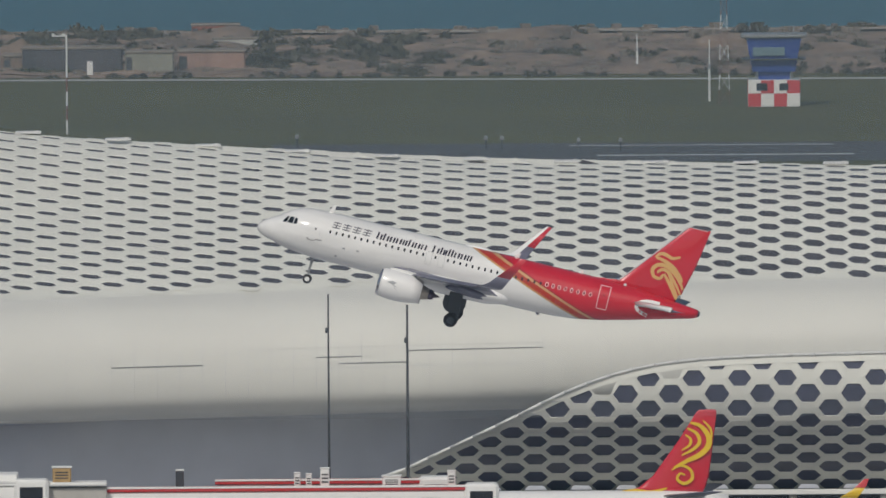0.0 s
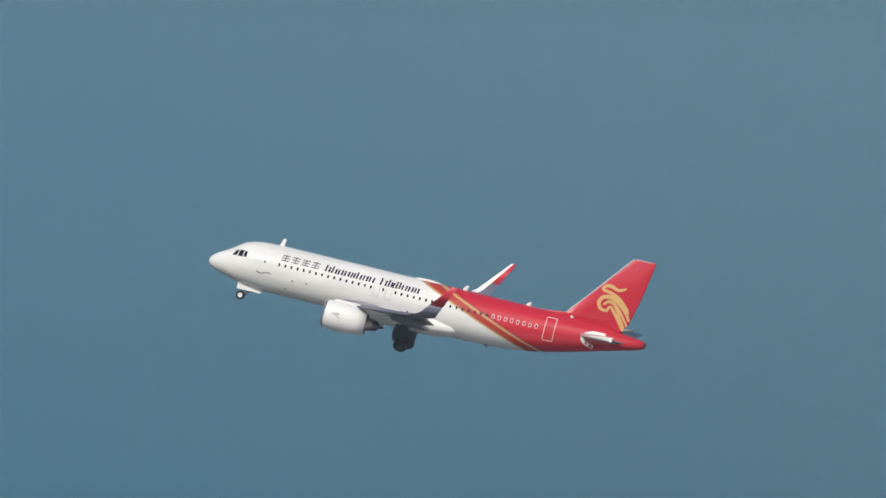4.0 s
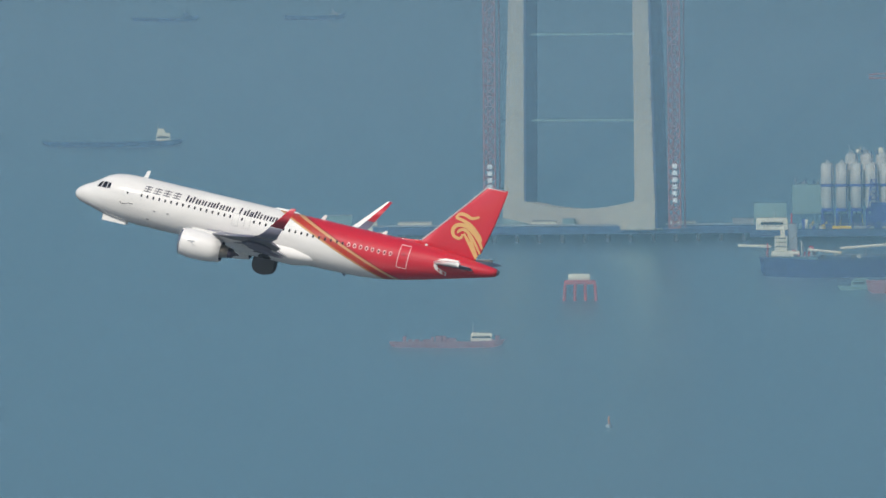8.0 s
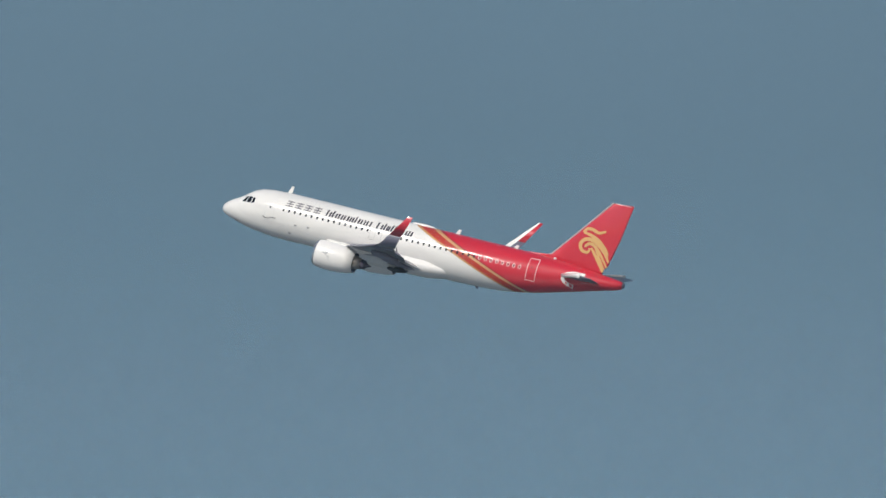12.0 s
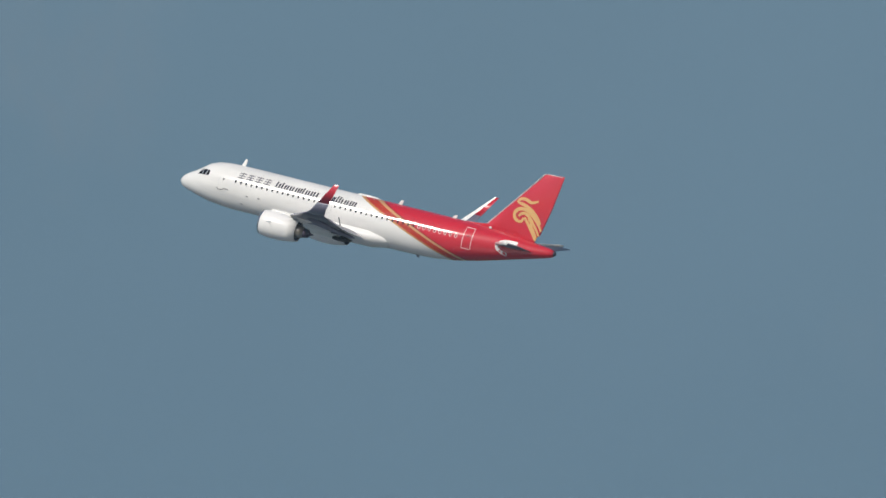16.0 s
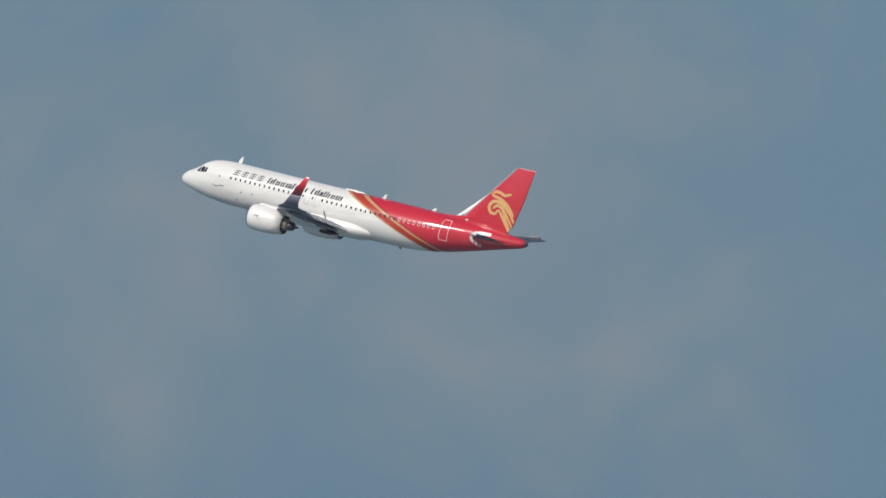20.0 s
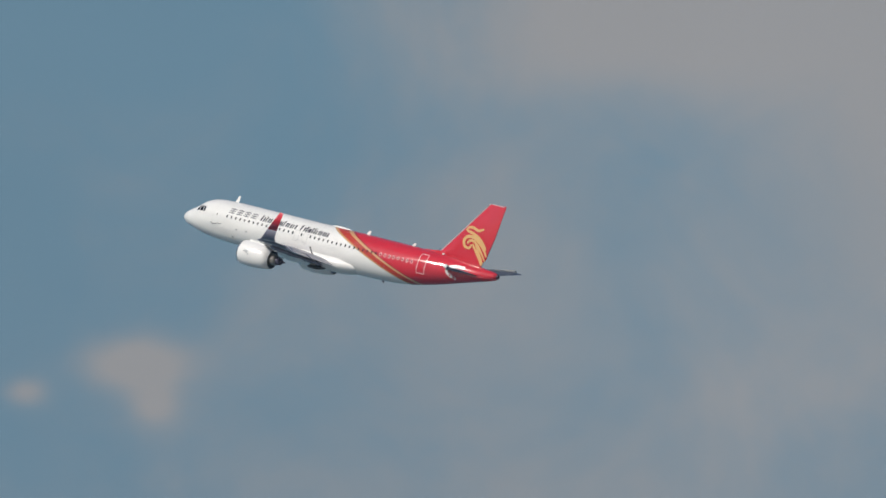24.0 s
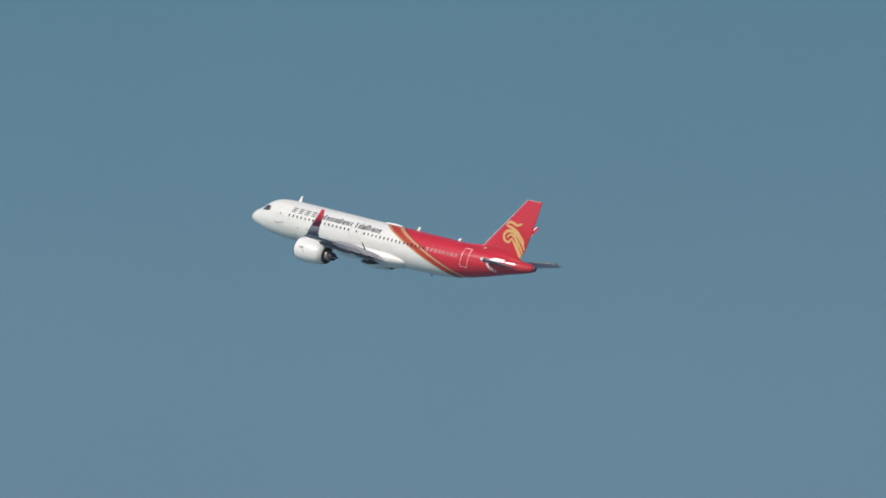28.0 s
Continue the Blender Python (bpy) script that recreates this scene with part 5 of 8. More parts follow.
def apron_things():
    flood_mast(-42.5, 3395, 22.5, False, 0.1)
    flood_mast(-35.5, 3385, 22.0, False, 0.13)
    flood_mast(-75.3, 3370, 19.6)
    flood_mast(-89.6, 3360, 18.2)
    flood_mast(-103.4, 3350, 16.8)
    parked_jet()
    second_wingtip_jet()
    jet_bridge(-64, -30, 3372, 6.6, RED)
    jet_bridge(-52, -34, 3376, 7.0, RED)
    jet_bridge(-84, -69, 3368, 7.4, WHITE)
    hall = thing("service_block", "low white service building beside the boarding bridges", "building")
    part("block", Shape().box((-74, 3372, 4.1), (9.5, 5, 8.2), bevel=0.1), WHITE, hall)
    part("parapet", Shape().box((-66, 3370.5, 7.35), (9, 3, 0.35), bevel=0.08), WHITE, hall)
    part("slab", Shape().box((-66, 3371, 3.5), (9, 3, 7.0), bevel=0.08), CONCRETE, hall)
    roof_plant(-65.4, 3370, 7.5, surface("tan_paint", (0.42, 0.28, 0.12), 0.6, var=0.2, scale=0.6), (1.6, 1.6, 1.25), "rooftop_cabinet", "small tan cabinet on a white service roof")
    for x, h, w in ((-55.2, 1.5, 0.7), (-45.0, 1.2, 0.55), (-44.0, 1.1, 0.5), (-42.6, 1.6, 0.8), (-36.8, 0.9, 1.6), (-31.6, 1.3, 0.7)):
        roof_plant(x, 3372, 6.8, DARKSTEEL if x < -50 else WHITE, (w, w, h), "rooftop_vent", "dark vent on a boarding bridge roof" if x < -50 else "white vent on a boarding bridge roof")


terminal()
pier()
# dark sheet added to keep bounced light off the roof's underside
tagged(part("dark_bounce_ground", Shape().loft([[(x, y, 0.06) for x in (-420, -200, -82)] for y in (3180, 3512)], False), ASPHALT, mend=False), "dark ground sheet added to cut light bounced under the terminal", "road", kind="structure")
# ground sheet added here, its grey set by the light it throws up
tagged(part("bounce_ground", Shape().loft([[(x, y, 0.06) for x in (-82, 0, 80)] for y in (3378, 3512)], False), surface("bounce_ground_grey", (0.27, 0.272, 0.28), 0.85, var=0.2, scale=0.06, bump=0.01), mend=False), "pale grey ground sheet added to set the bounced light", "road", kind="structure")
apron_things()

# ---- the airfield beyond the terminal ----
def strip(name, x0, x1, y0, y1, z, mat, label, category, tilt=0.0):
    s = Shape().loft([[(x, y + tilt * (x - x0), FIELD + z) for x in (x0, (x0 + x1) / 2, x1)] for y in (y0, y1)], False)
    tagged(part(name, s, mat, mend=False), label, category, kind="structure")


def clump_stuff(name, spots, mat, label, category, seed, flat=0.6):
    """Many small leaning leaves in uneven heaps."""
    rnd = random.Random(seed)
    s = Shape()
    for x, y, r, h in spots:
        for _ in range(int(26 + 30 * r)):
            a, d, k = rnd.uniform(0, 6.283), r * math.sqrt(rnd.random()), rnd.random()
            p = Vector((x + d * math.cos(a), y + 0.7 * d * math.sin(a), FIELD + 0.02 + h * k * (1 - 0.7 * (d / r) ** 2)))
            e = rnd.uniform(0.12, 0.35) * (0.6 + 0.4 * r)
            q = Euler((rnd.uniform(-0.9, 0.9), rnd.uniform(-0.9, 0.9), rnd.uniform(0, 6.28))).to_matrix()
            s.add([p + q @ Vector(v) for v in ((-e, 0, -e * flat), (e * 0.4, 0.1, -e * flat), (e, 0, e * flat), (-e * 0.5, -0.1, e * flat))], [(0, 1, 2, 3)])
    tagged(part(name, s, mat, mend=False), label, category, kind="stuff")


def airfield():
    strip("runway", -53, 320, 3764, 3808, 0.03, ASPHALT, "dark asphalt runway strip", "runway")
    strip("runway_edge_line", -24, 2, 3801, 3802.2, 0.045, ROADPAINT, "white runway edge line", "marking")
    strip("runway_line", -21, 4, 3778, 3780, 0.045, ROADPAINT, "white runway line", "marking")
    strip("service_road", -330, 320, 3987.5, 3991.5, 0.03, CONCRETE, "pale perimeter service road", "road", -0.09)
    soil = Shape().loft(bent([[(x, y + 2 * math.sin(x * 0.13), FIELD + 0.025) for x in range(-330, -124, 6)] for y in (4012, 4030, 4050, 4074)]), False)
    tagged(part("rough_soil", soil, surface("rough_soil", (0.105, 0.105, 0.082), 0.95, var=0.4, scale=0.05, bump=0.08, grain=9, spec=0.1), mend=False), "rough grey-brown soil along the shore", "ground", kind="structure")
    s = Shape()
    rnd = random.Random(2)
    xs = [-95 + 2.0 * i for i in range(80)]
    rows = []
    depths = (3972, 3977, 3983, 3989, 3995, 4001, 4008, 4015, 4023, 4031, 4039, 4047, 4055, 4063, 4071, 4080, 4093)
    for k, y in enumerate(depths):
        off = rnd.uniform(-10, 10)
        rows.append([(x + off * max(0.0, 1 - (x + 95) / 25), y + rnd.uniform(-2, 2), FIELD + 0.04 + (rnd.uniform(0, 0.7) * rnd.random() + 0.35 * max(0.0, math.sin(x * 0.31 + k * 0.8)) if 0 < k < 14 else 0)) for x in xs])
    s.loft(rows, False)
    tagged(part("sandy_ground", s, SAND), "bare reddish sandy ground along the shore", "ground", kind="structure")
    spots = []
    rnd = random.Random(3)
    for _ in range(120):
        x, y = rnd.uniform(-78, 45), rnd.uniform(3969, 4090)
        spots.append((x, y, rnd.uniform(0.5, 2.2), rnd.uniform(0.5, 1.3)))
    for _ in range(60):
        spots.append((rnd.uniform(-78, 45), rnd.uniform(3968, 3974), rnd.uniform(0.3, 0.9), rnd.uniform(0.3, 0.9)))
    for _ in range(40):
        spots.append((rnd.uniform(-58, -42), rnd.uniform(3985, 4060), rnd.uniform(0.8, 2.4), rnd.uniform(0.6, 1.6)))
    for _ in range(70):
        spots.append((rnd.uniform(-94, -70), rnd.uniform(3992, 4075), rnd.uniform(0.9, 2.6), rnd.uniform(0.6, 1.5)))
    for _ in range(14):
        spots.append((rnd.uniform(-58, -54.5), rnd.uniform(3995, 4000), rnd.uniform(0.9, 1.6), rnd.uniform(1.2, 2.6)))
    for x in (9, 11, 13, 15):
        spots.append((x, 3990, 2.2, 2.2))
    clump_stuff("scrub", spots, SCRUB, "dark low scrub on sandy ground", "bushes", 4)
    spots = []
    for _ in range(230):
        spots.append((rnd.uniform(-330, -76), rnd.uniform(3970, 4074), rnd.uniform(1.0, 3.0), rnd.uniform(0.2, 0.6)))
    for _ in range(110):
        spots.append((rnd.uniform(-118, -93), rnd.uniform(3985, 4060), rnd.uniform(1.0, 2.4), rnd.uniform(0.6, 1.3)))
    spots = [(x, y - shore_in(x), r, h) for x, y, r, h in spots if not (-226 < x < -160 and y > 3994)]
    clump_stuff("shore_scrub", spots, surface("green_scrub", (0.07, 0.08, 0.055), 0.95, var=0.45, scale=0.12, spec=0.1), "green and brown scrub along the shore", "bushes", 6)
    rocks = Shape()
    for _ in range(1100):
        x, y = rnd.uniform(-95, 48), rnd.uniform(3976, 4092)
        r = rnd.uniform(0.15, 0.75)
        pts = [Vector((x + r * rnd.uniform(0.6, 1.2) * math.cos(a), y + r * math.sin(a), FIELD + h)) for h in (0, r * 0.9) for a in (0, 1.5, 3.0, 4.4)]
        rocks.add(pts, [(0, 1, 5, 4), (1, 2, 6, 5), (2, 3, 7, 6), (3, 0, 4, 7), (4, 5, 6, 7)])
    tagged(part("rubble", rocks, ROCK, mend=False), "scattered grey rubble on the sand", "rubble", kind="stuff")
    bank = Shape()
    for _ in range(900):
        x = rnd.uniform(-330, 60)
        y, r = rnd.uniform(4091, 4099), rnd.uniform(0.15, 0.4)
        z = FIELD - 0.4 - 0.32 * (y - 4092)
        y -= shore_in(x)
        pts = [Vector((x + r * rnd.uniform(0.6, 1.3) * math.cos(a), y + r * math.sin(a), z + h)) for h in (-0.4, r * 0.6) for a in (0.2, 1.7, 3.2, 4.6)]
        bank.add(pts, [(0, 1, 5, 4), (1, 2, 6, 5), (2, 3, 7, 6), (3, 0, 4, 7), (4, 5, 6, 7)])
    tagged(part("sea_wall_stones", bank, ROCK, mend=False), "grey stones of the sea wall", "stones", kind="stuff")


def shelter(x, y, w, d, h, mat, label):
    o = thing("bunker", label, "shelter", "", pose(x, y, FIELD))
    part("wall", Shape().box((0, 0, h / 2), (w, d, h), bevel=0.1), mat, o)
    part("roof", Shape().box((0, 0, h + 0.12), (w * 1.04, d * 1.05, 0.24), bevel=0.06), ROCK, o)
    part("doorway", Shape().box((-w * 0.42, -d / 2 - 0.02, h * 0.42), (w * 0.12, 0.06, h * 0.8)), DARKSTEEL, o)


def sand_pile(x, y, w, h):
    """A heap that rises slowly on one side and drops steeply on the other."""
    rnd = random.Random(int(100 - x))
    rows = []
    for j in range(7):
        v = j / 3 - 1
        rows.append([(x + (i / 12 - 0.5) * w, y + v * w * 0.6 + rnd.uniform(-0.2, 0.2), FIELD + 0.03 + h * max(0.0, 1 - v * v) ** 0.8 * lerp_rows(i / 12, [(0, 0), (0.3, 0.35), (0.82, 1.0), (0.93, 0.85), (1, 0)]) * rnd.uniform(0.88, 1.1)) for i in range(13)])
    tagged(part("sand_pile", Shape().loft(rows, False), SAND, smooth=True), "heap of pale sand on rough ground", "heap", "sand heaps")


MAST_RED = surface("dull_mast_red", (0.20, 0.10, 0.08), 0.7)


def mast(x, y, h, striped=False, box=False, lattice=False, r=0.09):
    m = thing("marker_mast", ("red and white lattice mast" if lattice else "thin red and white striped mast" if striped else "slender white airfield mast") + " in the grass", "mast", "airfield masts", pose(x, y, FIELD))
    n = max(3, int(h / 1.4))
    if lattice:
        for k in range(n):
            z0, z1 = h * k / n, h * (k + 1) / n
            w0, w1 = 0.55 * (1 - 0.5 * k / n), 0.55 * (1 - 0.5 * (k + 1) / n)
            s = Shape()
            for a, b in ((1, 1), (1, -1), (-1, 1), (-1, -1)):
                s.tube((a * w0, b * w0, z0), (a * w1, b * w1, z1), 0.035, 0.035, 5)
            for a, b, c, d in ((1, 1, -1, 1), (-1, -1, 1, -1), (1, -1, 1, 1), (-1, 1, -1, -1)):
                s.tube((a * w0, b * w0, z0), (c * w1, d * w1, z1), 0.02, 0.02, 5)
            part("lattice_bay", s, (MAST_RED, WHITE)[k % 2], m)
        part("aerial", Shape().tube((0, 0, h), (0, 0, h + 1.2), 0.05), WHITE, m)
    elif striped:
        for k in range(n):
            part("mast_section", Shape().tube((0, 0, h * k / n), (0, 0, h * (k + 1) / n), r, r, 8), (WHITE, MAST_RED if k < n * 0.55 and k % 2 else WHITE)[1], m)
        part("cross_arm", Shape().box((-0.7, 0, h - 0.1), (1.5, 0.12, 0.12)).box((-1.3, 0, h + 0.05), (0.3, 0.2, 0.2)).box((-0.3, 0, h + 0.05), (0.3, 0.2, 0.2)), WHITE, m)
    else:
        part("pole", Shape().tube((0, 0, 0), (0, 0, h * 0.55), r * 1.3, r * 1.3, 8).tube((0, 0, h * 0.55), (0, 0, h), r * 0.8, r * 0.5, 8), WHITE, m)
        part("collar", Shape().tube((0, 0, h * 0.53), (0, 0, h * 0.6), r * 2, r * 2, 8), STEEL, m)
    if box:
        part("equipment_box", Shape().box((-0.65, 0, 0.55), (0.55, 0.5, 1.1), bevel=0.05), WHITE, m)


def watch_hut():
    """A blue lookout over a red and white chequered cabin."""
    t = thing("lookout_hut", "blue watch cabin above a red and white chequered hut", "tower", "", pose(-3.9, 3893, FIELD))
    part("hut_core", Shape().box((0, 0.1, 1.35), (5.1, 4.8, 2.7), bevel=0.05), WHITE, t)
    for i in range(4):
        for j in range(2):
            part("chequer_panel", Shape().box((-1.95 + 1.3 * i, -2.34, 0.68 + 1.33 * j), (1.29, 0.1, 1.31), bevel=0.02), RED if (i + j) % 2 == 0 else WHITE, t)
            for sx in (-1, 1):
                if i < 4:
                    part("chequer_panel", Shape().box((sx * 2.58, -1.7 + 1.15 * i, 0.68 + 1.33 * j), (0.1, 1.14, 1.31), bevel=0.02), RED if (i + j) % 2 else WHITE, t)
    part("hut_window", Shape().box((-1.2, -2.42, 2.0), (1.1, 0.06, 0.75), bevel=0.02), DARKGLASS, t)
    part("hut_window", Shape().box((1.0, -2.42, 2.0), (0.9, 0.06, 0.7), bevel=0.02), DARKGLASS, t)
    for x in (-1.7, 1.7):
        for y in (-1.3, 1.3):
            part("cabin_post", Shape().tube((x, y, 2.7), (x, y, 3.7), 0.16, 0.16, 8), STEEL, t)
    part("stair_housing", Shape().box((0.1, 0, 3.1), (3.4, 2.8, 0.9), bevel=0.05), BLUE, t)
    cabin = part("cabin", Shape().loft([[(a * w, b * w * 0.9, z) for a, b in ((1, 1), (-1, 1), (-1, -1), (1, -1))] for z, w in ((3.5, 2.1), (4.6, 2.35), (5.0, 2.4), (6.9, 2.75))], True, True), BLUE, t, "blue cabin")
    part("window_band", Shape().box((-0.5, -2.36, 5.55), (3.2, 0.16, 0.85), bevel=0.03), surface("pale_glass", (0.16, 0.24, 0.28), 0.15, var=0.2), cabin, "grey-green window band")
    part("gallery", Shape().box((0, 0, 4.75), (6.4, 5.4, 0.18), bevel=0.04), DARKSTEEL, t)
    part("roof", Shape().box((0, 0, 7.1), (6.6, 5.6, 0.35), bevel=0.08), STEEL, t, "grey overhanging roof")
    part("aerial", Shape().tube((2.0, 0, 7.2), (2.0, 0, 8.3), 0.05), STEEL, t)


def mound_and_kerb():
    s = Shape()
    rnd = random.Random(8)
    xs = [-217 + 3 * i for i in range(18)]
    rows = []
    for k, (y, h) in enumerate(((4002, 0.0), (4012, 0.9), (4030, 1.35), (4055, 1.2), (4072, 0.7), (4074, 0.0))):
        rows.append([(x + rnd.uniform(-0.8, 0.8), y + rnd.uniform(-1.5, 1.5), FIELD + 0.05 + h * rnd.uniform(0.75, 1.15) * min(1, (x + 218.5) / 5, (-168 - x) / 5 + 0.1)) for x in xs])
    s.loft(rows, False)
    tagged(part("netted_mound", s, NETTING, smooth=True), "soil heap under green dust netting", "mound")
    road = Shape().loft(bent([[(x, y, FIELD + 0.06) for x in range(-330, -119, 6)] for y in (4077, 4086)]), False)
    track = Shape().loft([[(x, y + 0.6 * math.sin(x * 0.2), FIELD + 0.28) for x in range(-120, 62, 4)] for y in (4078, 4085)], False)
    tagged(part("shore_track", track, PALE_SAND, mend=False), "pale sandy track along the shore", "road", kind="structure")
    tagged(part("shore_road", road, SAND, mend=False), "pale sandy shore road", "road", kind="structure")
    bank = Shape()
    prof = [(-250, 0.2), (-225, 0.35), (-207, 0.7), (-200, 1.35), (-192, 1.6), (-182, 1.35), (-176, 0.7), (-166, 0.35), (-150, 0.1)]
    cols = []
    for i in range(51):
        x = -250 + 2 * i
        h = lerp_rows(x, prof) * rnd.uniform(0.9, 1.1)
        cols.append([(x, 4087, FIELD - 0.1), (x, 4088.5, FIELD + h * 0.8), (x, 4090, FIELD + h), (x, 4092.5, FIELD + h), (x, 4096, FIELD + h * 0.3 - 0.6), (x, 4098, FIELD - 1.6)])
    tagged(part("earth_bank", bank.loft(bent(cols), False), surface("dark_red_earth", (0.105, 0.075, 0.068), 0.95, var=0.3, scale=0.3, bump=0.05), smooth=True), "dark reddish earth bank along the shore", "bank")
    barrier = thing("road_barrier", "black and white road barrier blocks by the shore road", "barrier")
    me = [None, None]
    for i in range(46):
        k = i % 2
        x = -216 + 0.92 * i
        if me[k] is None:
            b = part("barrier_block", Shape().box((0, 0, 0.5), (0.85, 0.5, 1.0), bevel=0.05), (BLACK, WHITE)[k], barrier)
            me[k] = b.data
            b.matrix_basis = pose(x, 4076, FIELD)
        else:
            share("barrier_block", me[k], barrier, pose(x, 4076, FIELD))


def parked_van(x, y, z, mat, label, rz=0):
    v = thing("utility_cart", label, "vehicle", "parked carts", pose(x, y, z, 0, 0, rz) @ Matrix.Scale(0.65, 4))
    vehicle_parts(v, mat, 1.5, 1.0, 1.15, True)


def vehicle_parts(v, mat, L, W, H, van=False):
    hood = 0.78 if van else 0.55
    s = Shape()
    prof = [(-L / 2, 0.35), (-L / 2, 0.95), (-L / 2 + (0.1 if van else 0.9), 1.0 if not van else 1.1), (-L / 2 + (0.35 if van else 1.4), H), (L / 2 - (1.0 if van else 1.5), H), (L / 2 - (0.55 if van else 0.9), 1.02), (L / 2, 0.85), (L / 2, 0.35)]
    s.prism(prof, -W / 2, W / 2)
    body = part("body", s, mat, v)
    part("windscreen", Shape().add([(L / 2 - (0.97 if van else 1.46), -W / 2 + 0.12, H - 0.08), (L / 2 - (0.97 if van else 1.46), W / 2 - 0.12, H - 0.08), (L / 2 - (0.5 if van else 0.86), W / 2 - 0.12, 1.08), (L / 2 - (0.5 if van else 0.86), -W / 2 + 0.12, 1.08)], [(0, 1, 2, 3)]), DARKGLASS, v, mend=False)
    for sy in (-1, 1):
        part("side_glass", Shape().box((0.0 if van else -0.15, sy * (W / 2 + 0.005), H - 0.38), (L * 0.62 if van else L * 0.4, 0.03, 0.42), bevel=0.01), DARKGLASS, v)
        for wx in (-L * 0.31, L * 0.31):
            w = part("wheel", Shape().lathe((wx, sy * (W / 2 - 0.1) - 0.11, 0.33), (0, 1, 0), [(0, 0.18), (0, 0.31), (0.05, 0.34), (0.17, 0.34), (0.22, 0.31), (0.22, 0.18)], 18), BLACK, v)
            part("rim", Shape().lathe((wx, sy * (W / 2 - 0.1) - 0.115, 0.33), (0, 1, 0), [(0, 0.03), (0, 0.18), (0.23, 0.18), (0.23, 0.03)], 12), STEEL, w)


airfield()
shelter(-68.0, 3984, 4.9, 4, 2.1, surface("pale_block_wall", (0.24, 0.24, 0.20), 0.9, var=0.3, scale=0.4), "low grey stone shelter in the sand")
shelter(-61.7, 3988, 6.9, 4, 2.0, surface("red_earth_render", (0.30, 0.20, 0.165), 0.9, var=0.45, scale=0.6), "low reddish rendered shelter in the sand")
shelter(-76.0, 3988, 10.2, 5, 2.4, surface("dark_tarred_boards", (0.07, 0.07, 0.08), 0.8, var=0.3, scale=0.5), "dark tarred shed among the scrub")
sand_pile(-84.0, 4000, 7.6, 3.0)
sand_pile(-64.0, 4070, 12.0, 1.5)
sand_pile(-32.0, 4066, 16.0, 1.4)
sand_pile(-12.0, 4040, 11.0, 1.6)
shelter(-62.6, 4074, 5.0, 3, 1.3, surface("rusty_roofing", (0.28, 0.10, 0.07), 0.8, var=0.3, scale=0.5), "low rust-red hut near the shore")
shelter(-60.2, 4050, 4.6, 2, 0.8, CONCRETE, "low pale concrete hut in the sand")
shelter(-80.5, 3990, 5.2, 5, 1.6, SAND, "low earth-coloured shelter in the scrub")
watch_hut()
mast(-8.9, 3897, 10.5, lattice=True)
mast(-10.4, 3905, 6.2)
mast(-18.0, 3983, 3.8)
mast(-73.7, 3837, 9.8, striped=True)
mast(-97.1, 4091, 6.0)
mast(-121.6, 4091, 3.8, box=True)
mast(-146.0, 4089, 5.6)
mast(-252.0, 3900, 6.0)
mast(-138.4, 4001, 2.9, box=True)
box = thing("equipment_cabinet", "small white equipment cabinet on the grass", "cabinet", "", pose(-74.8, 3977, FIELD))
part("cabinet_body", Shape().box((0.8, 0, 0.75), (0.6, 0.5, 1.5), bevel=0.05), WHITE, box)
part("cabinet_roof", Shape().box((0.8, 0, 1.54), (0.7, 0.6, 0.08), bevel=0.02), STEEL, box)
for lx, ly in ((-50.5, 3800), (-32.0, 3795), (-30.4, 3795), (-22.9, 3789), (-18.8, 3788)):
    lamp = thing("runway_light", "small runway edge light on a short post", "light", "runway lights", pose(lx, ly, FIELD))
    part("post", Shape().tube((0, 0, 0), (0, 0, 1.0), 0.09), DARKSTEEL, lamp)
    part("head", Shape().box((0, 0, 1.15), (0.35, 0.3, 0.4), bevel=0.05), STEEL, lamp)
mound_and_kerb()
for cx in (-169.0, -170.6):
    parked_van(cx, 4083, FIELD + 0.06, WHITE, "small white utility cart on the shore road")
for i, (cx, m) in enumerate(((-197.6, YELLOW), (-195.7, WHITE), (-193.9, WHITE), (-192.3, surface("pale_blue_plastic", (0.45, 0.62, 0.72), 0.5)))):
    c = thing("traffic_block", "coloured plastic barrier block by the shore", "barrier", "shore blocks", pose(cx, 4091, FIELD + 1.2) @ Matrix.Scale(0.7, 4))
    part("block_body", Shape().box((0, 0, 0.75), (0.85, 0.5, 0.8), bevel=0.08), m, c)
    part("block_foot", Shape().box((0, 0, 0.17), (0.95, 0.65, 0.35), bevel=0.05), CONCRETE, c)


# ---- the expressway bridge over the water ----
BR0, BRD = Vector((-265.85, 4521.7, 0)), Vector((49.08, 10.8, 0))
BR_ANGLE = math.degrees(math.atan2(BRD.y, BRD.x))
SPAN = BRD.length
BR_PLACE = Matrix.Translation(BR0 + Vector((0, 0, -0.5))) @ pose(0, 0, 0, 0, 0, BR_ANGLE)
PIERSTONE = surface("pale_pier_concrete", (0.56, 0.54, 0.48), 0.85, var=0.15, scale=0.3, bump=0.01)


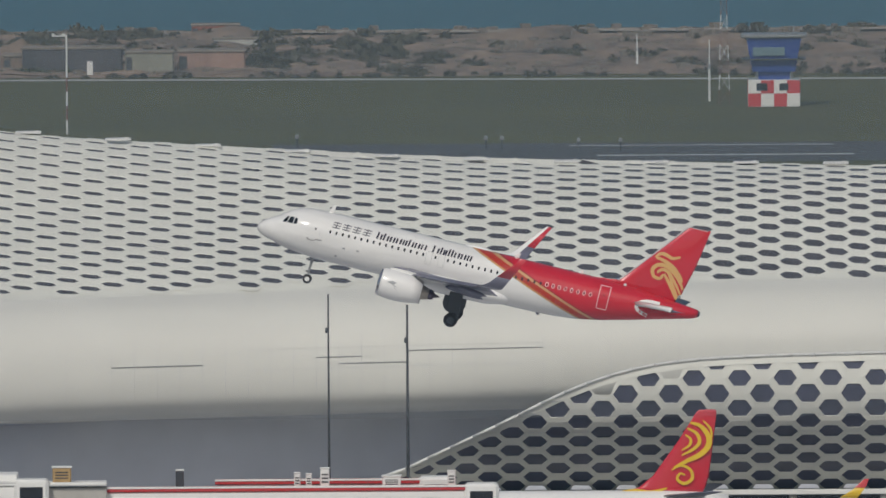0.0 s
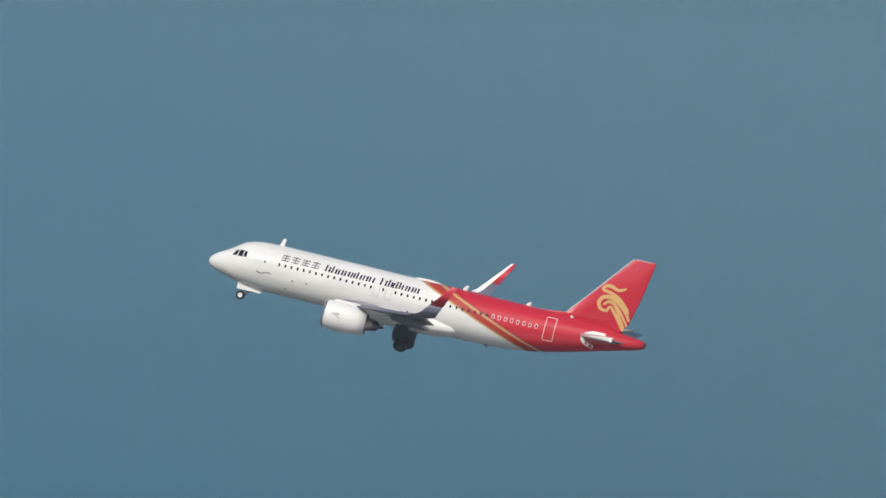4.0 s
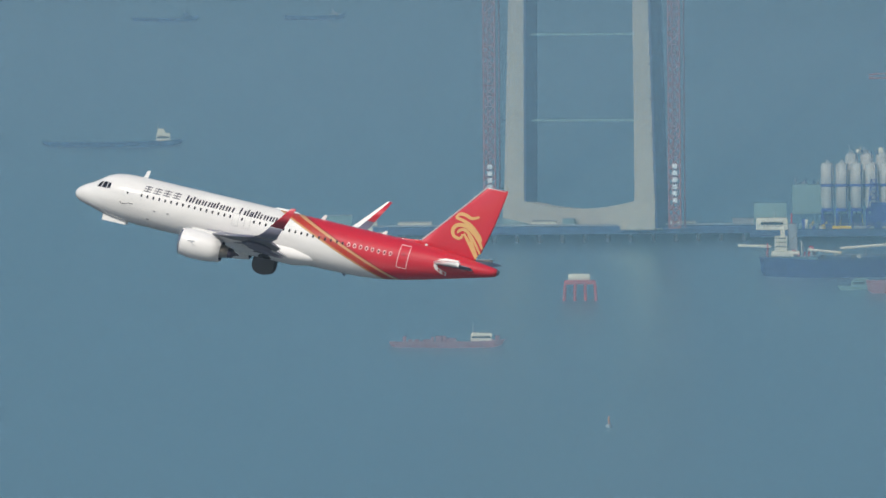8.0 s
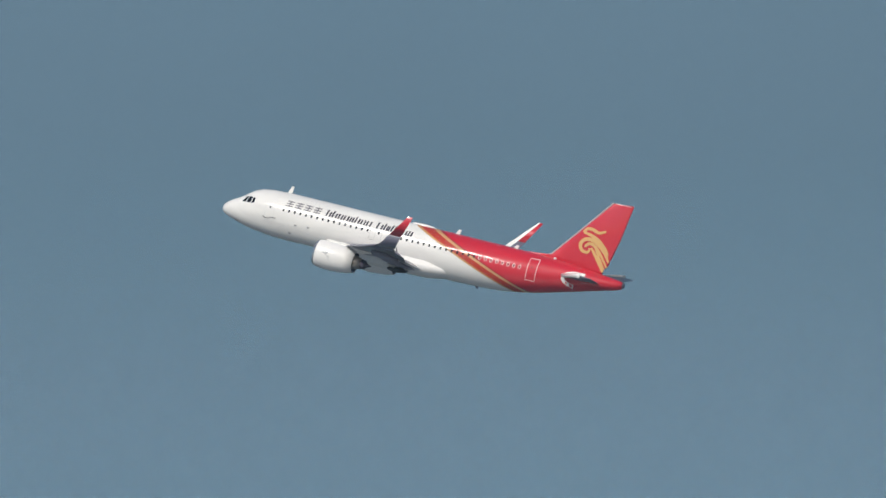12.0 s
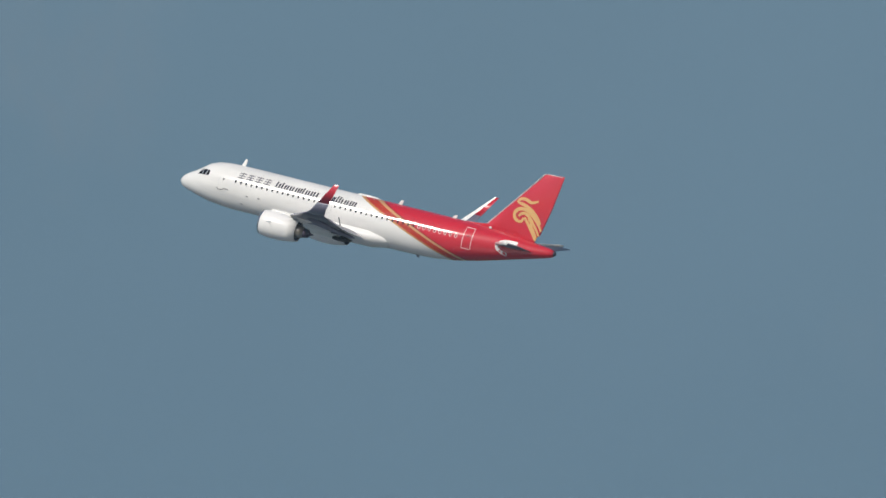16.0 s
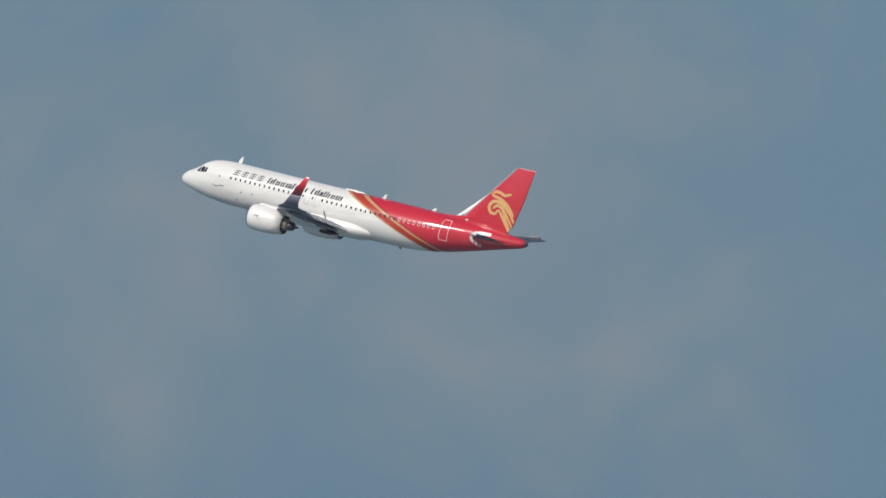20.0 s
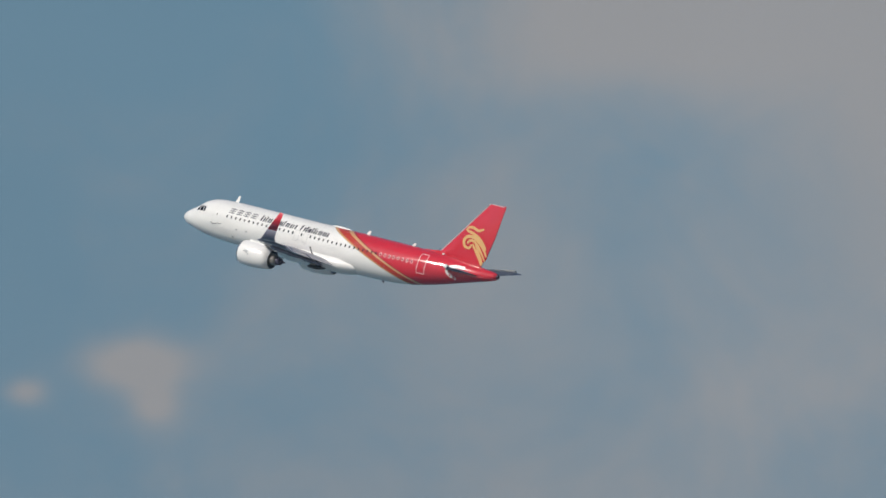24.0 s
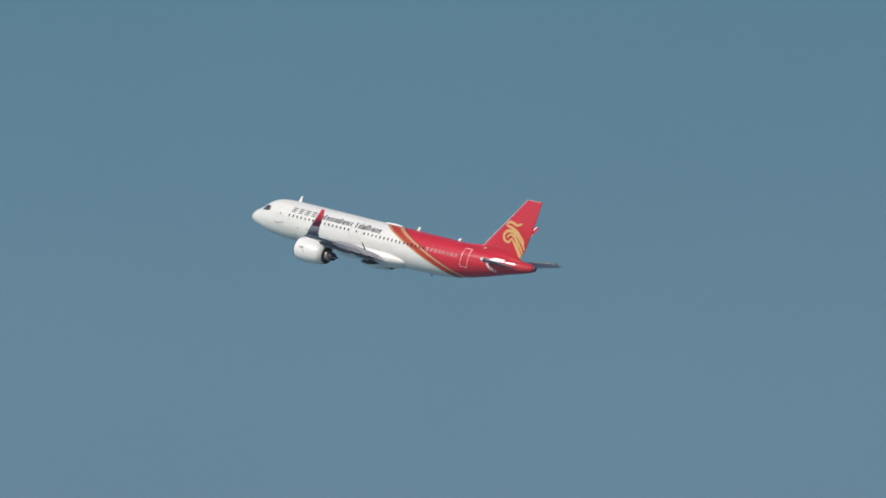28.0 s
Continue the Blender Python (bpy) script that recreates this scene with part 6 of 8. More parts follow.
def expressway():
    br = thing("expressway_bridge", "long grey concrete expressway bridge over the sea", "bridge", at=BR_PLACE)
    pier_me = {}
    rail_me = post_me = None
    for k in range(-8, 8):
        x = k * SPAN
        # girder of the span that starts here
        part("box_girder", Shape().loft([[(xx, y, z) for y, z in ((-2.6, 23.7), (-1.8, 22.6), (1.8, 22.6), (2.6, 23.7))] for xx in (x + 0.06, x + SPAN - 0.06)], True, True), SHADED_BLUE_GREY, br, "box girder in a blue-grey that carries its shade")
        part("deck", Shape().loft([[(xx, y, z) for y, z in ((-8.3, 24.9), (-8.3, 23.83), (-7.6, 23.8), (-2.7, 23.72), (2.7, 23.72), (7.6, 23.8), (8.3, 23.83), (8.3, 24.9), (7.9, 24.9), (7.9, 24.6), (-7.9, 24.6), (-7.9, 24.9))] for xx in (x + 0.06, x + SPAN - 0.06)], True, True), FASCIA, br)
        for y in (-8.15, 8.15):
            part("parapet", Shape().box((x + SPAN / 2, y, 25.0), (SPAN - 0.08, 0.3, 0.5), bevel=0.03), FASCIA if y < 0 else DARKSTEEL, br)
            part("handrail", Shape().box((x + SPAN / 2, y, 25.72), (SPAN - 0.1, 0.12, 0.08)), STEEL, br)
        part("centre_barrier", Shape().box((x + SPAN / 2, 0.3, 24.95), (SPAN - 0.1, 0.4, 0.7), bevel=0.05), DARKSTEEL, br)
        part("barrier_rail", Shape().box((x + SPAN / 2, 0.3, 25.38), (SPAN - 0.1, 0.1, 0.06)).box((x + SPAN / 2, 0.3, 25.6), (SPAN - 0.1, 0.1, 0.06)), DARKSTEEL, br)
        for i in range(20):
            m = pose(x + (i + 0.5) * SPAN / 20, -8.15, 25.45)
            if post_me is None:
                p = part("rail_post", Shape().box((0, 0, 0), (0.16, 0.14, 0.62)), CONCRETE, br)
                post_me, p.matrix_basis = p.data, m
            else:
                share("rail_post", post_me, br, m)
            m = pose(x + (i + 0.5) * SPAN / 20, -8.33, 24.27)
            if rail_me is None:
                p = part("fascia_panel", Shape().box((0, 0, 0.0), (SPAN / 20 - 0.05, 0.06, 0.9), bevel=0.02).box((0, -0.03, 0.76), (SPAN / 20 - 0.05, 0.1, 0.44), bevel=0.02).box((0, 0.02, 0.49), (SPAN / 20 - 0.3, 0.06, 0.12)), FASCIA, br)
                rail_me, p.matrix_basis = p.data, m
            elif -7 <= k < 7:
                share("fascia_panel", rail_me, br, m)
        for name, mat, make in (
                ("pile_cap", PIERSTONE, lambda: Shape().box((0, 0, 14.7), (5.4, 6.4, 5.0), bevel=0.5)),
                ("pier_column", PIERSTONE, lambda: Shape().loft([[(a * w, b * 2.2, z) for a, b in ((1, 1), (-1, 1), (-1, -1), (1, -1))] for z, w in ((17.1, 0.8), (18.9, 0.9), (19.7, 1.1))], True, True).box((0, -2.3, 18.3), (0.25, 0.3, 2.4))),
                # crosshead and bearing take the shade tone of the column's top
                ("crosshead", SHADED_BLUE_GREY, lambda: Shape().box((-0.15, 0, 20.1), (2.3, 4.4, 0.85), bevel=0.06).box((-0.15, 0, 20.65), (2.6, 4.6, 0.25), bevel=0.06)),
                ("bearing", SHADED_BLUE_GREY, lambda: Shape().box((0, 1.6, 21.6), (0.6, 2.4, 1.9), bevel=0.05)),
                ("fender", SHADED_BLUE_GREY, lambda: Shape().box((-2.4, 4.2, 16.2), (1.3, 1.5, 2.3), bevel=0.2)),
                ("far_fender", SHADED_BLUE_GREY, lambda: Shape().box((2.4, 4.2, 16.2), (1.3, 1.5, 2.3), bevel=0.2))):
            if name not in pier_me:
                p = part(name, make(), mat, br)
                pier_me[name], p.matrix_basis = p.data, pose(x, -1.0, 0)
            else:
                share(name, pier_me[name], br, pose(x, -1.0, 0))
    lamp = None
    for i in range(-15, 16):
        m = BR_PLACE @ pose(6.2 + i * 26.7, 0.3, 24.8)
        if lamp is None:
            lamp = thing("street_lamp", "slim white street lamp on the bridge", "lamp", "bridge lamps", m)
            part("post", Shape().tube((0, 0, 0), (0, 0, 8.4), 0.085, 0.05, 8), STEEL, lamp)
            part("arm", Shape().tube((-0.6, 0, 8.45), (0.6, 0, 8.45), 0.02, 0.02, 6), STEEL, lamp)
            part("base", Shape().box((0, 0, 0.1), (1.3, 0.4, 0.24), bevel=0.04), STEEL, lamp)
            for sx in (-1, 1):
                part("lantern", Shape().box((sx * 0.65, 0, 8.46), (0.34, 0.18, 0.07), bevel=0.04), STEEL, lamp)
        else:
            copy_thing(lamp, m)


expressway()
BRIDGE_CARS = []
for d0, t0, name, label, mat, size in ((65.0, 1.0, "car", "white saloon car on the bridge", WHITE, (3.2, 1.6, 1.3, False)), (115.9, 1.0, "minibus", "cream minibus on the bridge", surface("cream_paint", (0.66, 0.6, 0.5), 0.4, var=0.05), (3.5, 1.7, 1.75, True)),
                                       (-28.6, 1.9, "car", "white saloon car on the bridge", WHITE, (3.6, 1.65, 1.32, False)), (3.0, 1.5, "car", "dark saloon car on the bridge", DARKSTEEL, (4.4, 1.75, 1.42, False))):
    v = thing(name, label, "vehicle", "bridge traffic")
    vehicle_parts(v, mat, *size)
    BRIDGE_CARS.append((v, d0, t0))


def car_pose(d):
    return BR_PLACE @ pose(d, -5.4, 24.62)


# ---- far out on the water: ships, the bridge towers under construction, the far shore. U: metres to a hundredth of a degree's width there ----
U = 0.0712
PALE_CONCRETE = surface("pale_concrete", (0.41, 0.37, 0.29), 0.8, var=0.1, scale=0.2, bump=0.02)
RUSTRED = surface("crane_red", (0.32, 0.11, 0.11), 0.6, var=0.15, scale=0.5)
CREAM = surface("ship_cream", (0.74, 0.69, 0.52), 0.5, var=0.08, scale=0.3)
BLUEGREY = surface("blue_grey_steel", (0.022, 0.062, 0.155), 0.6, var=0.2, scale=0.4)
SILO_WHITE = surface("cement_silo_paint", (0.50, 0.48, 0.43), 0.6, var=0.12, scale=0.5)
BLOCK_PINK = surface("pinkish_render", (0.49, 0.37, 0.32), 0.8, var=0.1, scale=0.5)
BLOCK_DULL = surface("dull_brown_render", (0.34, 0.26, 0.25), 0.8, var=0.1, scale=0.5)
BLOCK_SHADE = surface("dull_window_band", (0.44, 0.35, 0.31), 0.6, var=0.1, scale=0.5)
BARGE_RED = surface("faded_barge_red", (0.27, 0.12, 0.14), 0.7, var=0.2, scale=0.3)
SEAGREEN = surface("deck_green", (0.17, 0.28, 0.28), 0.6, var=0.15, scale=0.4)


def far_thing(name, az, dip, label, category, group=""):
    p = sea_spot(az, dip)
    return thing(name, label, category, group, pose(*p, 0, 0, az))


class Far(Shape):
    """Shapes in hundredths (x to the right, z up, both from the foot; y runs away)."""

    def b(self, x0, x1, z0, z1, y=0.0, d=20.0, bevel=1.0):
        return self.box(((x0 + x1) / 2 * U, y * U, (z0 + z1) / 2 * U), ((x1 - x0) * U, d * U, (z1 - z0) * U), bevel=min(bevel, 0.2 * min(x1 - x0, z1 - z0, d)) * U)

    def t(self, a, b, r, n=6):
        return self.tube([c * U for c in a], [c * U for c in b], r * U, r * U, n)

    def lattice(self, x, y, z0, z1, w, bays):
        """A four-legged tapering lattice mast."""
        for k in range(bays):
            a, b = k / bays, (k + 1) / bays
            za, zb, wa, wb = z0 + (z1 - z0) * a, z0 + (z1 - z0) * b, w * (1 - 0.6 * a), w * (1 - 0.6 * b)
            for sx in (-1, 1):
                for sy in (-1, 1):
                    self.t((x + sx * wa / 2, y + sy * wa / 2, za), (x + sx * wb / 2, y + sy * wb / 2, zb), 1.1, 4)
                self.t((x + sx * wa / 2, y - wa / 2, za), (x - sx * wb / 2, y - wb / 2, zb), 0.8, 4)
            self.t((x - wb / 2, y - wb / 2, zb), (x + wb / 2, y - wb / 2, zb), 0.8, 4)
        return self

    def hull(self, deck, keel, w, n=6):
        """deck: (x, z) along the rail; keel: the same count along the waterline; half-width w narrows at both ends."""
        rings = []
        for k, ((x0, z0), (x1, z1)) in enumerate(zip(deck, keel)):
            f = w * math.sin(math.pi * min(1.0, 0.12 + 0.5 * min(k, len(deck) - 1 - k) / 1.2) / 2 if min(k, len(deck) - 1 - k) < 2 else math.pi / 2)
            rings.append([(x0 * U, -f * U, z0 * U), (x0 * U, f * U, z0 * U), (x1 * U, f * 0.8 * U, z1 * U), (x1 * U, -f * 0.8 * U, z1 * U)])
        return self.loft(rings, True, True)


def dredger():
    s = far_thing("dredging_ship", 8.503, 0.900, "blue-hulled dredging ship with orange cranes and a cream deckhouse", "ship")
    s.matrix_basis = Matrix.Translation((0, 0, -22 * U)) @ s.matrix_basis @ pose(0, 0, 0, 0, 1.8, 0)   # her draught and trim
    part("hull", Far().hull([(-352, 42), (-340, 44), (-200, 37), (0, 36), (90, 38), (108, 62), (200, 70), (300, 74), (356, 78)], [(-325, -4), (-305, -6), (-200, -6), (0, -6), (90, -6), (110, -6), (200, -6), (320, -6), (336, -6)], 55), SEABLUE, s, "bright blue hull")
    part("bow_rail", Far().b(330, 362, 76, 82, -20, 6), WHITE, s)
    part("deckhouse", Far().b(138, 255, 72, 84, 0, 60).b(162, 248, 84, 112, 0, 56).b(165, 235, 108, 132, 0, 60), CREAM, s, "cream deckhouse")
    part("bridge_wing", Far().b(155, 250, 118, 124, 0, 84), CREAM, s)
    part("wheelhouse", Far().b(160, 180, 132, 154, -15, 30).b(160, 250, 130, 140, 5, 40), CREAM, s)
    # the deckhouse's shaded bay, put in as a dark plate
    part("shade_bay", Far().b(170, 205, 94, 118, -30, 2, 0.2), DARKSTEEL, s)
    for k in range(6):
        part("porthole_row", Far().b(150 + 14 * k, 157 + 14 * k, 75, 79, -31, 2, 0.2), DARKGLASS, s)
    part("dark_casing", Far().b(236, 262, 76, 128, 6, 40), BLUE, s)
    part("casing_pillar", Far().b(246, 251, 78, 130, -24, 4).b(276, 280, 78, 112, -20, 4), WHITE, s)
    part("monkey_island", Far().b(176, 270, 138, 150, 4, 44), RUSTRED, s, "dull red upper deck")
    part("signal_mast", Far().b(192, 218, 150, 166, 4, 20).lattice(205, 4, 150, 206, 17, 8).t((204, 4, 204), (201, 4, 242), 2.4).t((186, 4, 186), (224, 4, 186), 1.5).t((190, 4, 200), (216, 4, 200), 1.2).t((184, 0, 170), (184, 0, 188), 1.0).t((226, 0, 168), (226, 0, 184), 1.0), RUSTRED, s, "red lattice signal mast")
    part("radar_dome", Far().lathe((256 * U, 0, 152 * U), (0, 0, 1), [(0, 1 * U), (1 * U, 4 * U), (6 * U, 5.5 * U), (11 * U, 3.5 * U), (13 * U, 0.5 * U)], 14), WHITE, s, "white radar dome", smooth=True)
    part("radar_box", Far().b(262, 270, 150, 158, 0, 8), WHITE, s)
    part("bow_crane", Far().b(302, 309, 78, 108, 0, 7).b(290, 306, 100, 105, 0, 6), ORANGE, s)
    part("bow_roller", Far().t((335, 0, 80), (345, 0, 104), 3).t((345, 0, 104), (358, 0, 112), 2.5).t((356, 0, 82), (345, 0, 100), 2.5), WHITE, s)
    # crane amidships
    part("deck_crane", Far().b(-114, -98, 40, 62, 0, 16, 3).b(-111, -101, 60, 104, 0, 10).b(-108, -92, 98, 112, 0, 12, 4).t((-100, 0, 108), (-86, 0, 124), 6).t((-86, 0, 124), (-92, 0, 138), 6.5).t((-92, 0, 138), (-114, 0, 142), 5.5).t((-114, 0, 142), (-142, 0, 132), 3.6).t((-96, 0, 66), (-72, 0, 82), 2.4), ORANGE, s, "orange deck crane")
    part("hoist_rope", Far().t((-141, 0, 128), (-141, 0, 70), 0.8), STEEL, s)
    part("pump_house", Far().b(-246, -186, 60, 90, 0, 40, 5), BLUEGREY, s, "blue machinery house")
    part("cargo_tank", Far().b(-205, -182, 54, 70, -24, 10), CREAM, s)
    for x, h, w in ((-312, 88, 7), (-257, 92, 7), (-248, 92, 5), (-222, 84, 7), (-214, 84, 5), (-150, 86, 8)):
        part("gantry_post", Far().t((x, 0, 42), (x + 2, 0, h), w / 2), ORANGE, s, "orange gantry post")
    part("trunk_deck", Far().b(-110, 90, 38, 52, 6, 50).b(-110, 90, 52, 62, 10, 44), surface("deck_dark_green", (0.10, 0.15, 0.17), 0.7, var=0.2, scale=0.5), s, "dark trunk deck")
    part("walkway", Far().b(-115, 120, 62, 65, -18, 6), CREAM, s)
    for k in range(22):
        part("deck_pipe", Far().t((-112 + 9.5 * k, -26, 38), (-106 + 9.5 * k, -22, 54), 1.6), SEAGREEN, s)
    for k in range(9):
        part("stanchion", Far().t((-80 + 24 * k, -18, 64), (-80 + 24 * k, -18, 84), 0.9), WHITE, s)
    part("lifeboat", Far().lathe((34 * U, -20 * U, 68 * U), (1, 0, 0), [(0, 2 * U), (5 * U, 7 * U), (22 * U, 9 * U), (38 * U, 7 * U), (42 * U, 2 * U)], 12), RED, s, "red lifeboat", smooth=True)
    part("red_winch", Far().b(118, 138, 74, 84, 0, 12, 3), RED, s)
    for x0, x1, z0, z1 in [(a, a + (b - a) * 0.62, c + 1.5, d - 1.5 * (d - c > 5)) for a, b, c, d in ((222, 229, 57, 67), (236, 245, 57, 67), (253, 263, 57, 67), (223, 236, 48, 51), (240, 252, 48, 51), (256, 268, 48, 51), (218, 225, 34, 42), (235, 242, 34, 42))]:
        part("name_bar", Far().b(x0, x1, z0, z1, -55.6, 1.6, 0.2), WHITE, s)
    part("bow_emblem", Far().lathe((306 * U, -54 * U, 50 * U), (0, -1, 0), [(0, 0.5 * U), (0, 8 * U), (1.5 * U, 8 * U), (1.5 * U, 0.5 * U)], 14), RED, s)
    for k in range(7):
        part("stern_gear", Far().b(-330 + 26 * k, -318 + 26 * k, 42, 50 + 4 * (k % 3), -12, 10), (WHITE, CREAM, STEEL)[k % 3], s)
    deck_clutter(s, -335, -130, 42, -30, 10, 70, 31, (CREAM, STEEL, SEAGREEN, ORANGE, DARKSTEEL, RUSTRED, BLUEGREY), 20)
    deck_clutter(s, -100, 120, 62, -16, 10, 46, 32, (CREAM, STEEL, SEAGREEN, DARKSTEEL, BLUEGREY), 12)
    deck_clutter(s, 112, 160, 70, -20, 10, 12, 33, (RUSTRED, STEEL, RED), 12)
    deck_clutter(s, 262, 330, 76, -20, 10, 16, 34, (STEEL, CREAM, ORANGE), 14)
    railing(s, -345, -120, 42, -50), railing(s, 130, 350, 76, -48), railing(s, 150, 250, 124, -40, 10, 6), railing(s, -110, 118, 62, -22)
    for z in (90, 102, 124):
        for k in range(7):
            part("deckhouse_window", Far().b(208 + 5 * k, 211 + 5 * k, z, z + 4, -30.6, 1, 0.1), DARKGLASS, s)
    part("hose_gantry", Far().path([(c[0] * U, -10 * U, c[1] * U) for c in ((-74, 60), (-70, 92), (-58, 98), (-40, 70), (-30, 62))], 1.6 * U), RUSTRED, s, "dull red hose gantry")


def deck_clutter(parent, x0, x1, z, y0, y1, count, seed, mats, tall=16):
    """Winches, lockers, vents and posts strewn over a deck."""
    rnd = random.Random(seed)
    for k in range(count):
        x, y, w, h = rnd.uniform(x0, x1), rnd.uniform(y0, y1), rnd.uniform(2, 9), rnd.uniform(3, tall)
        if k % 3 == 0:
            s = Far().t((x, y, z), (x + rnd.uniform(-2, 2), y, z + h * 1.5), rnd.uniform(0.6, 1.3), 5)
        elif k % 3 == 1:
            s = Far().b(x, x + w, z, z + h, y, rnd.uniform(4, 9), 1)
        else:
            s = Far().b(x, x + w, z, z + h * 0.6, y, 6, 1).t((x + w * 0.5, y, z + h * 0.5), (x + w * 1.4, y, z + h), 0.8, 5)
        part("deck_fitting", s, rnd.choice(mats), parent)


def railing(parent, x0, x1, z, y, step=14, h=9):
    s = Far().t((x0, y, z + h), (x1, y, z + h), 0.4, 4).t((x0, y, z + h * 0.5), (x1, y, z + h * 0.5), 0.3, 4)
    for k in range(int((x1 - x0) / step) + 1):
        s.t((x0 + step * k, y, z), (x0 + step * k, y, z + h), 0.4, 4)
    part("railing", s, STEEL, parent)


def tower_crane(parent, x, z0, z1, marked):
    s = Far()
    for dx in (-11, 11):
        s.t((x + dx, -20, z0), (x + dx, -20, z1), 1.7, 5).t((x + dx, -2, z0), (x + dx, -2, z1), 1.7, 5)
    part("crane_legs", s, RUSTRED, parent, "red lattice crane mast")
    for k in range(int((z1 - z0) / 18)):
        z = z0 + 18 * k
        part("crane_brace", Far().t((x - 11, -20, z), (x + 11, -20, z + 18), 1.3, 4).t((x + 11, -20, z), (x - 11, -20, z + 18), 1.3, 4).t((x - 11, -20, z), (x + 11, -20, z), 1.3, 4), RUSTRED, parent)
    if marked:
        for k in range(6):
            part("crane_sign", Far().b(x - 2, x + 7, z0 + 45 + 12 * k, z0 + 53 + 12 * k, -24, 1.5, 0.2), WHITE, parent)


def bridge_tower(az, dip, half, top, beam, label):
    t = far_thing("bridge_tower", az, dip, label, "bridge tower", "bridge towers")
    t.matrix_basis = t.matrix_basis @ pose(0, 0, 0, 0, 0, -25)
    half /= 0.92
    lean = 0.030
    for side in (-1, 1):
        o, i = half, half - 40
        rows = []
        for z in (0, top * 0.25, top * 0.5, top * 0.75, top):
            a, b = side * (o - lean * z), side * (i - lean * z * 0.15)
            rows.append([(a * U, -24 * U, z * U), (a * U, 24 * U, z * U), (b * U, 24 * U, z * U), (b * U, -24 * U, z * U)])
        leg = part("tower_leg", Shape().loft(rows, True, True), PALE_CONCRETE, t, "pale concrete tower leg")
        flank = [sorted(r, key=lambda c: -c[0])[:2] for r in rows]
        # each leg's shaded right side is put in as a dark blue strip
        part("shaded_flank", Shape().loft([[(c[0] + e, y, c[2]) for c, e, y in ((r[0], 0.02, -24.2 * U), (r[0], 0.32, -24.2 * U), (r[0], 0.32, 24 * U), (r[0], 0.02, 24 * U))] for r in flank], True, True), BLUEGREY, leg, "dark blue strip for the leg's shaded side")
        for k in range(int(top / 62)):
            z = 40 + 62 * k
            part("formwork_joint", Far().b(side * (half - lean * z) - (2 if side > 0 else -2) - 2, side * (half - lean * z) + 2, z, z + 3, -22, 5, 0.3), DARKSTEEL, leg)
    base = []
    n = 12
    for k in range(n + 1):
        x = -half + 2 * half * k / n
        z = 34 + 26 * (abs(x) / half) ** 2
        base.append((x, z))
    s = Shape()
    s.loft([[(x * U, y * U, z * U) for x, z in [(-half, -3)] + base + [(half, -3)]] for y in (-26, 26)], True, True)
    part("tower_base", s, PALE_CONCRETE, t, "arched concrete tower base")
    for z in (188, 340, 500) if not beam else (235, 408, 700, 800):
        part("strut_rope", Far().b(-half + 42, half - 42, z, z + 4, 0, 5, 0.5), SEAGREEN if not beam else DARKSTEEL, t)
    if beam:
        s = Shape()
        w = half - 44
        s.loft([[(x * U, y * U, z * U) for x, z in ((-w, 632), (0, 656), (w, 632), (w, 682), (-w, 682))] for y in (-20, 20)], True, True)
        part("deck_beam", s, surface("beam_purple", (0.055, 0.035, 0.085), 0.6, var=0.2, scale=0.5), t, "dark crossbeam falsework")
        part("beam_edge", Far().path([(c[0] * U, -22 * U, c[1] * U) for c in ((-w, 628), (-w * 0.5, 638), (0, 650), (w * 0.5, 638), (w, 628))], 1.6 * U), STEEL, t)
        for side in (-1, 1):
            part("beam_bracket", Far().t((side * w, 0, 540), (side * w * 0.55, 0, 622), 8, 6), BLUEGREY, t)
        part("beam_truss", Far().b(-w, w, 614, 628, 0, 30), BLUEGREY, t)
        for k in range(40):
            part("ladder_bay", Far().t((-half - 2 + 0.03 * 24 * k, -28, 24 * k), (-half + 8 + 0.03 * 24 * k, -28, 24 * k + 22), 1.1, 4), RUSTRED, t)
        part("lift_mast", Far().t((-half - 12, -24, 0), (-half + 20, -24, 960), 3.0, 6), RUSTRED, t)
        for k in range(5):
            part("gantry_arm", Far().b(half - 60 - 3 * k, half - 30 - 3 * k, 300 + 130 * k, 304 + 130 * k, -24, 3, 0.3), DARKSTEEL, t)
    else:
        tower_crane(t, -half - 28, 0, top * 0.96, True)
        tower_crane(t, half + 36, 0, top * 0.96, True)
    for side in (-1, 1):
        for k in range(int(top / 120)):
            z = 70 + 120 * k
            x = side * (half - lean * z)
            part("work_stage", Far().b(x - 6 + 4 * side, x + 6 + 4 * side, z, z + 2, -18, 10, 0.3).t((x + 8 * side, -22, z), (x + 8 * side, -22, z + 9), 0.6, 4), DARKSTEEL, t)
    part("top_beam", Far().b(-half + 40, half - 40, top - 70, top - 20, 0, 36), PALE_CONCRETE, t)
    return t




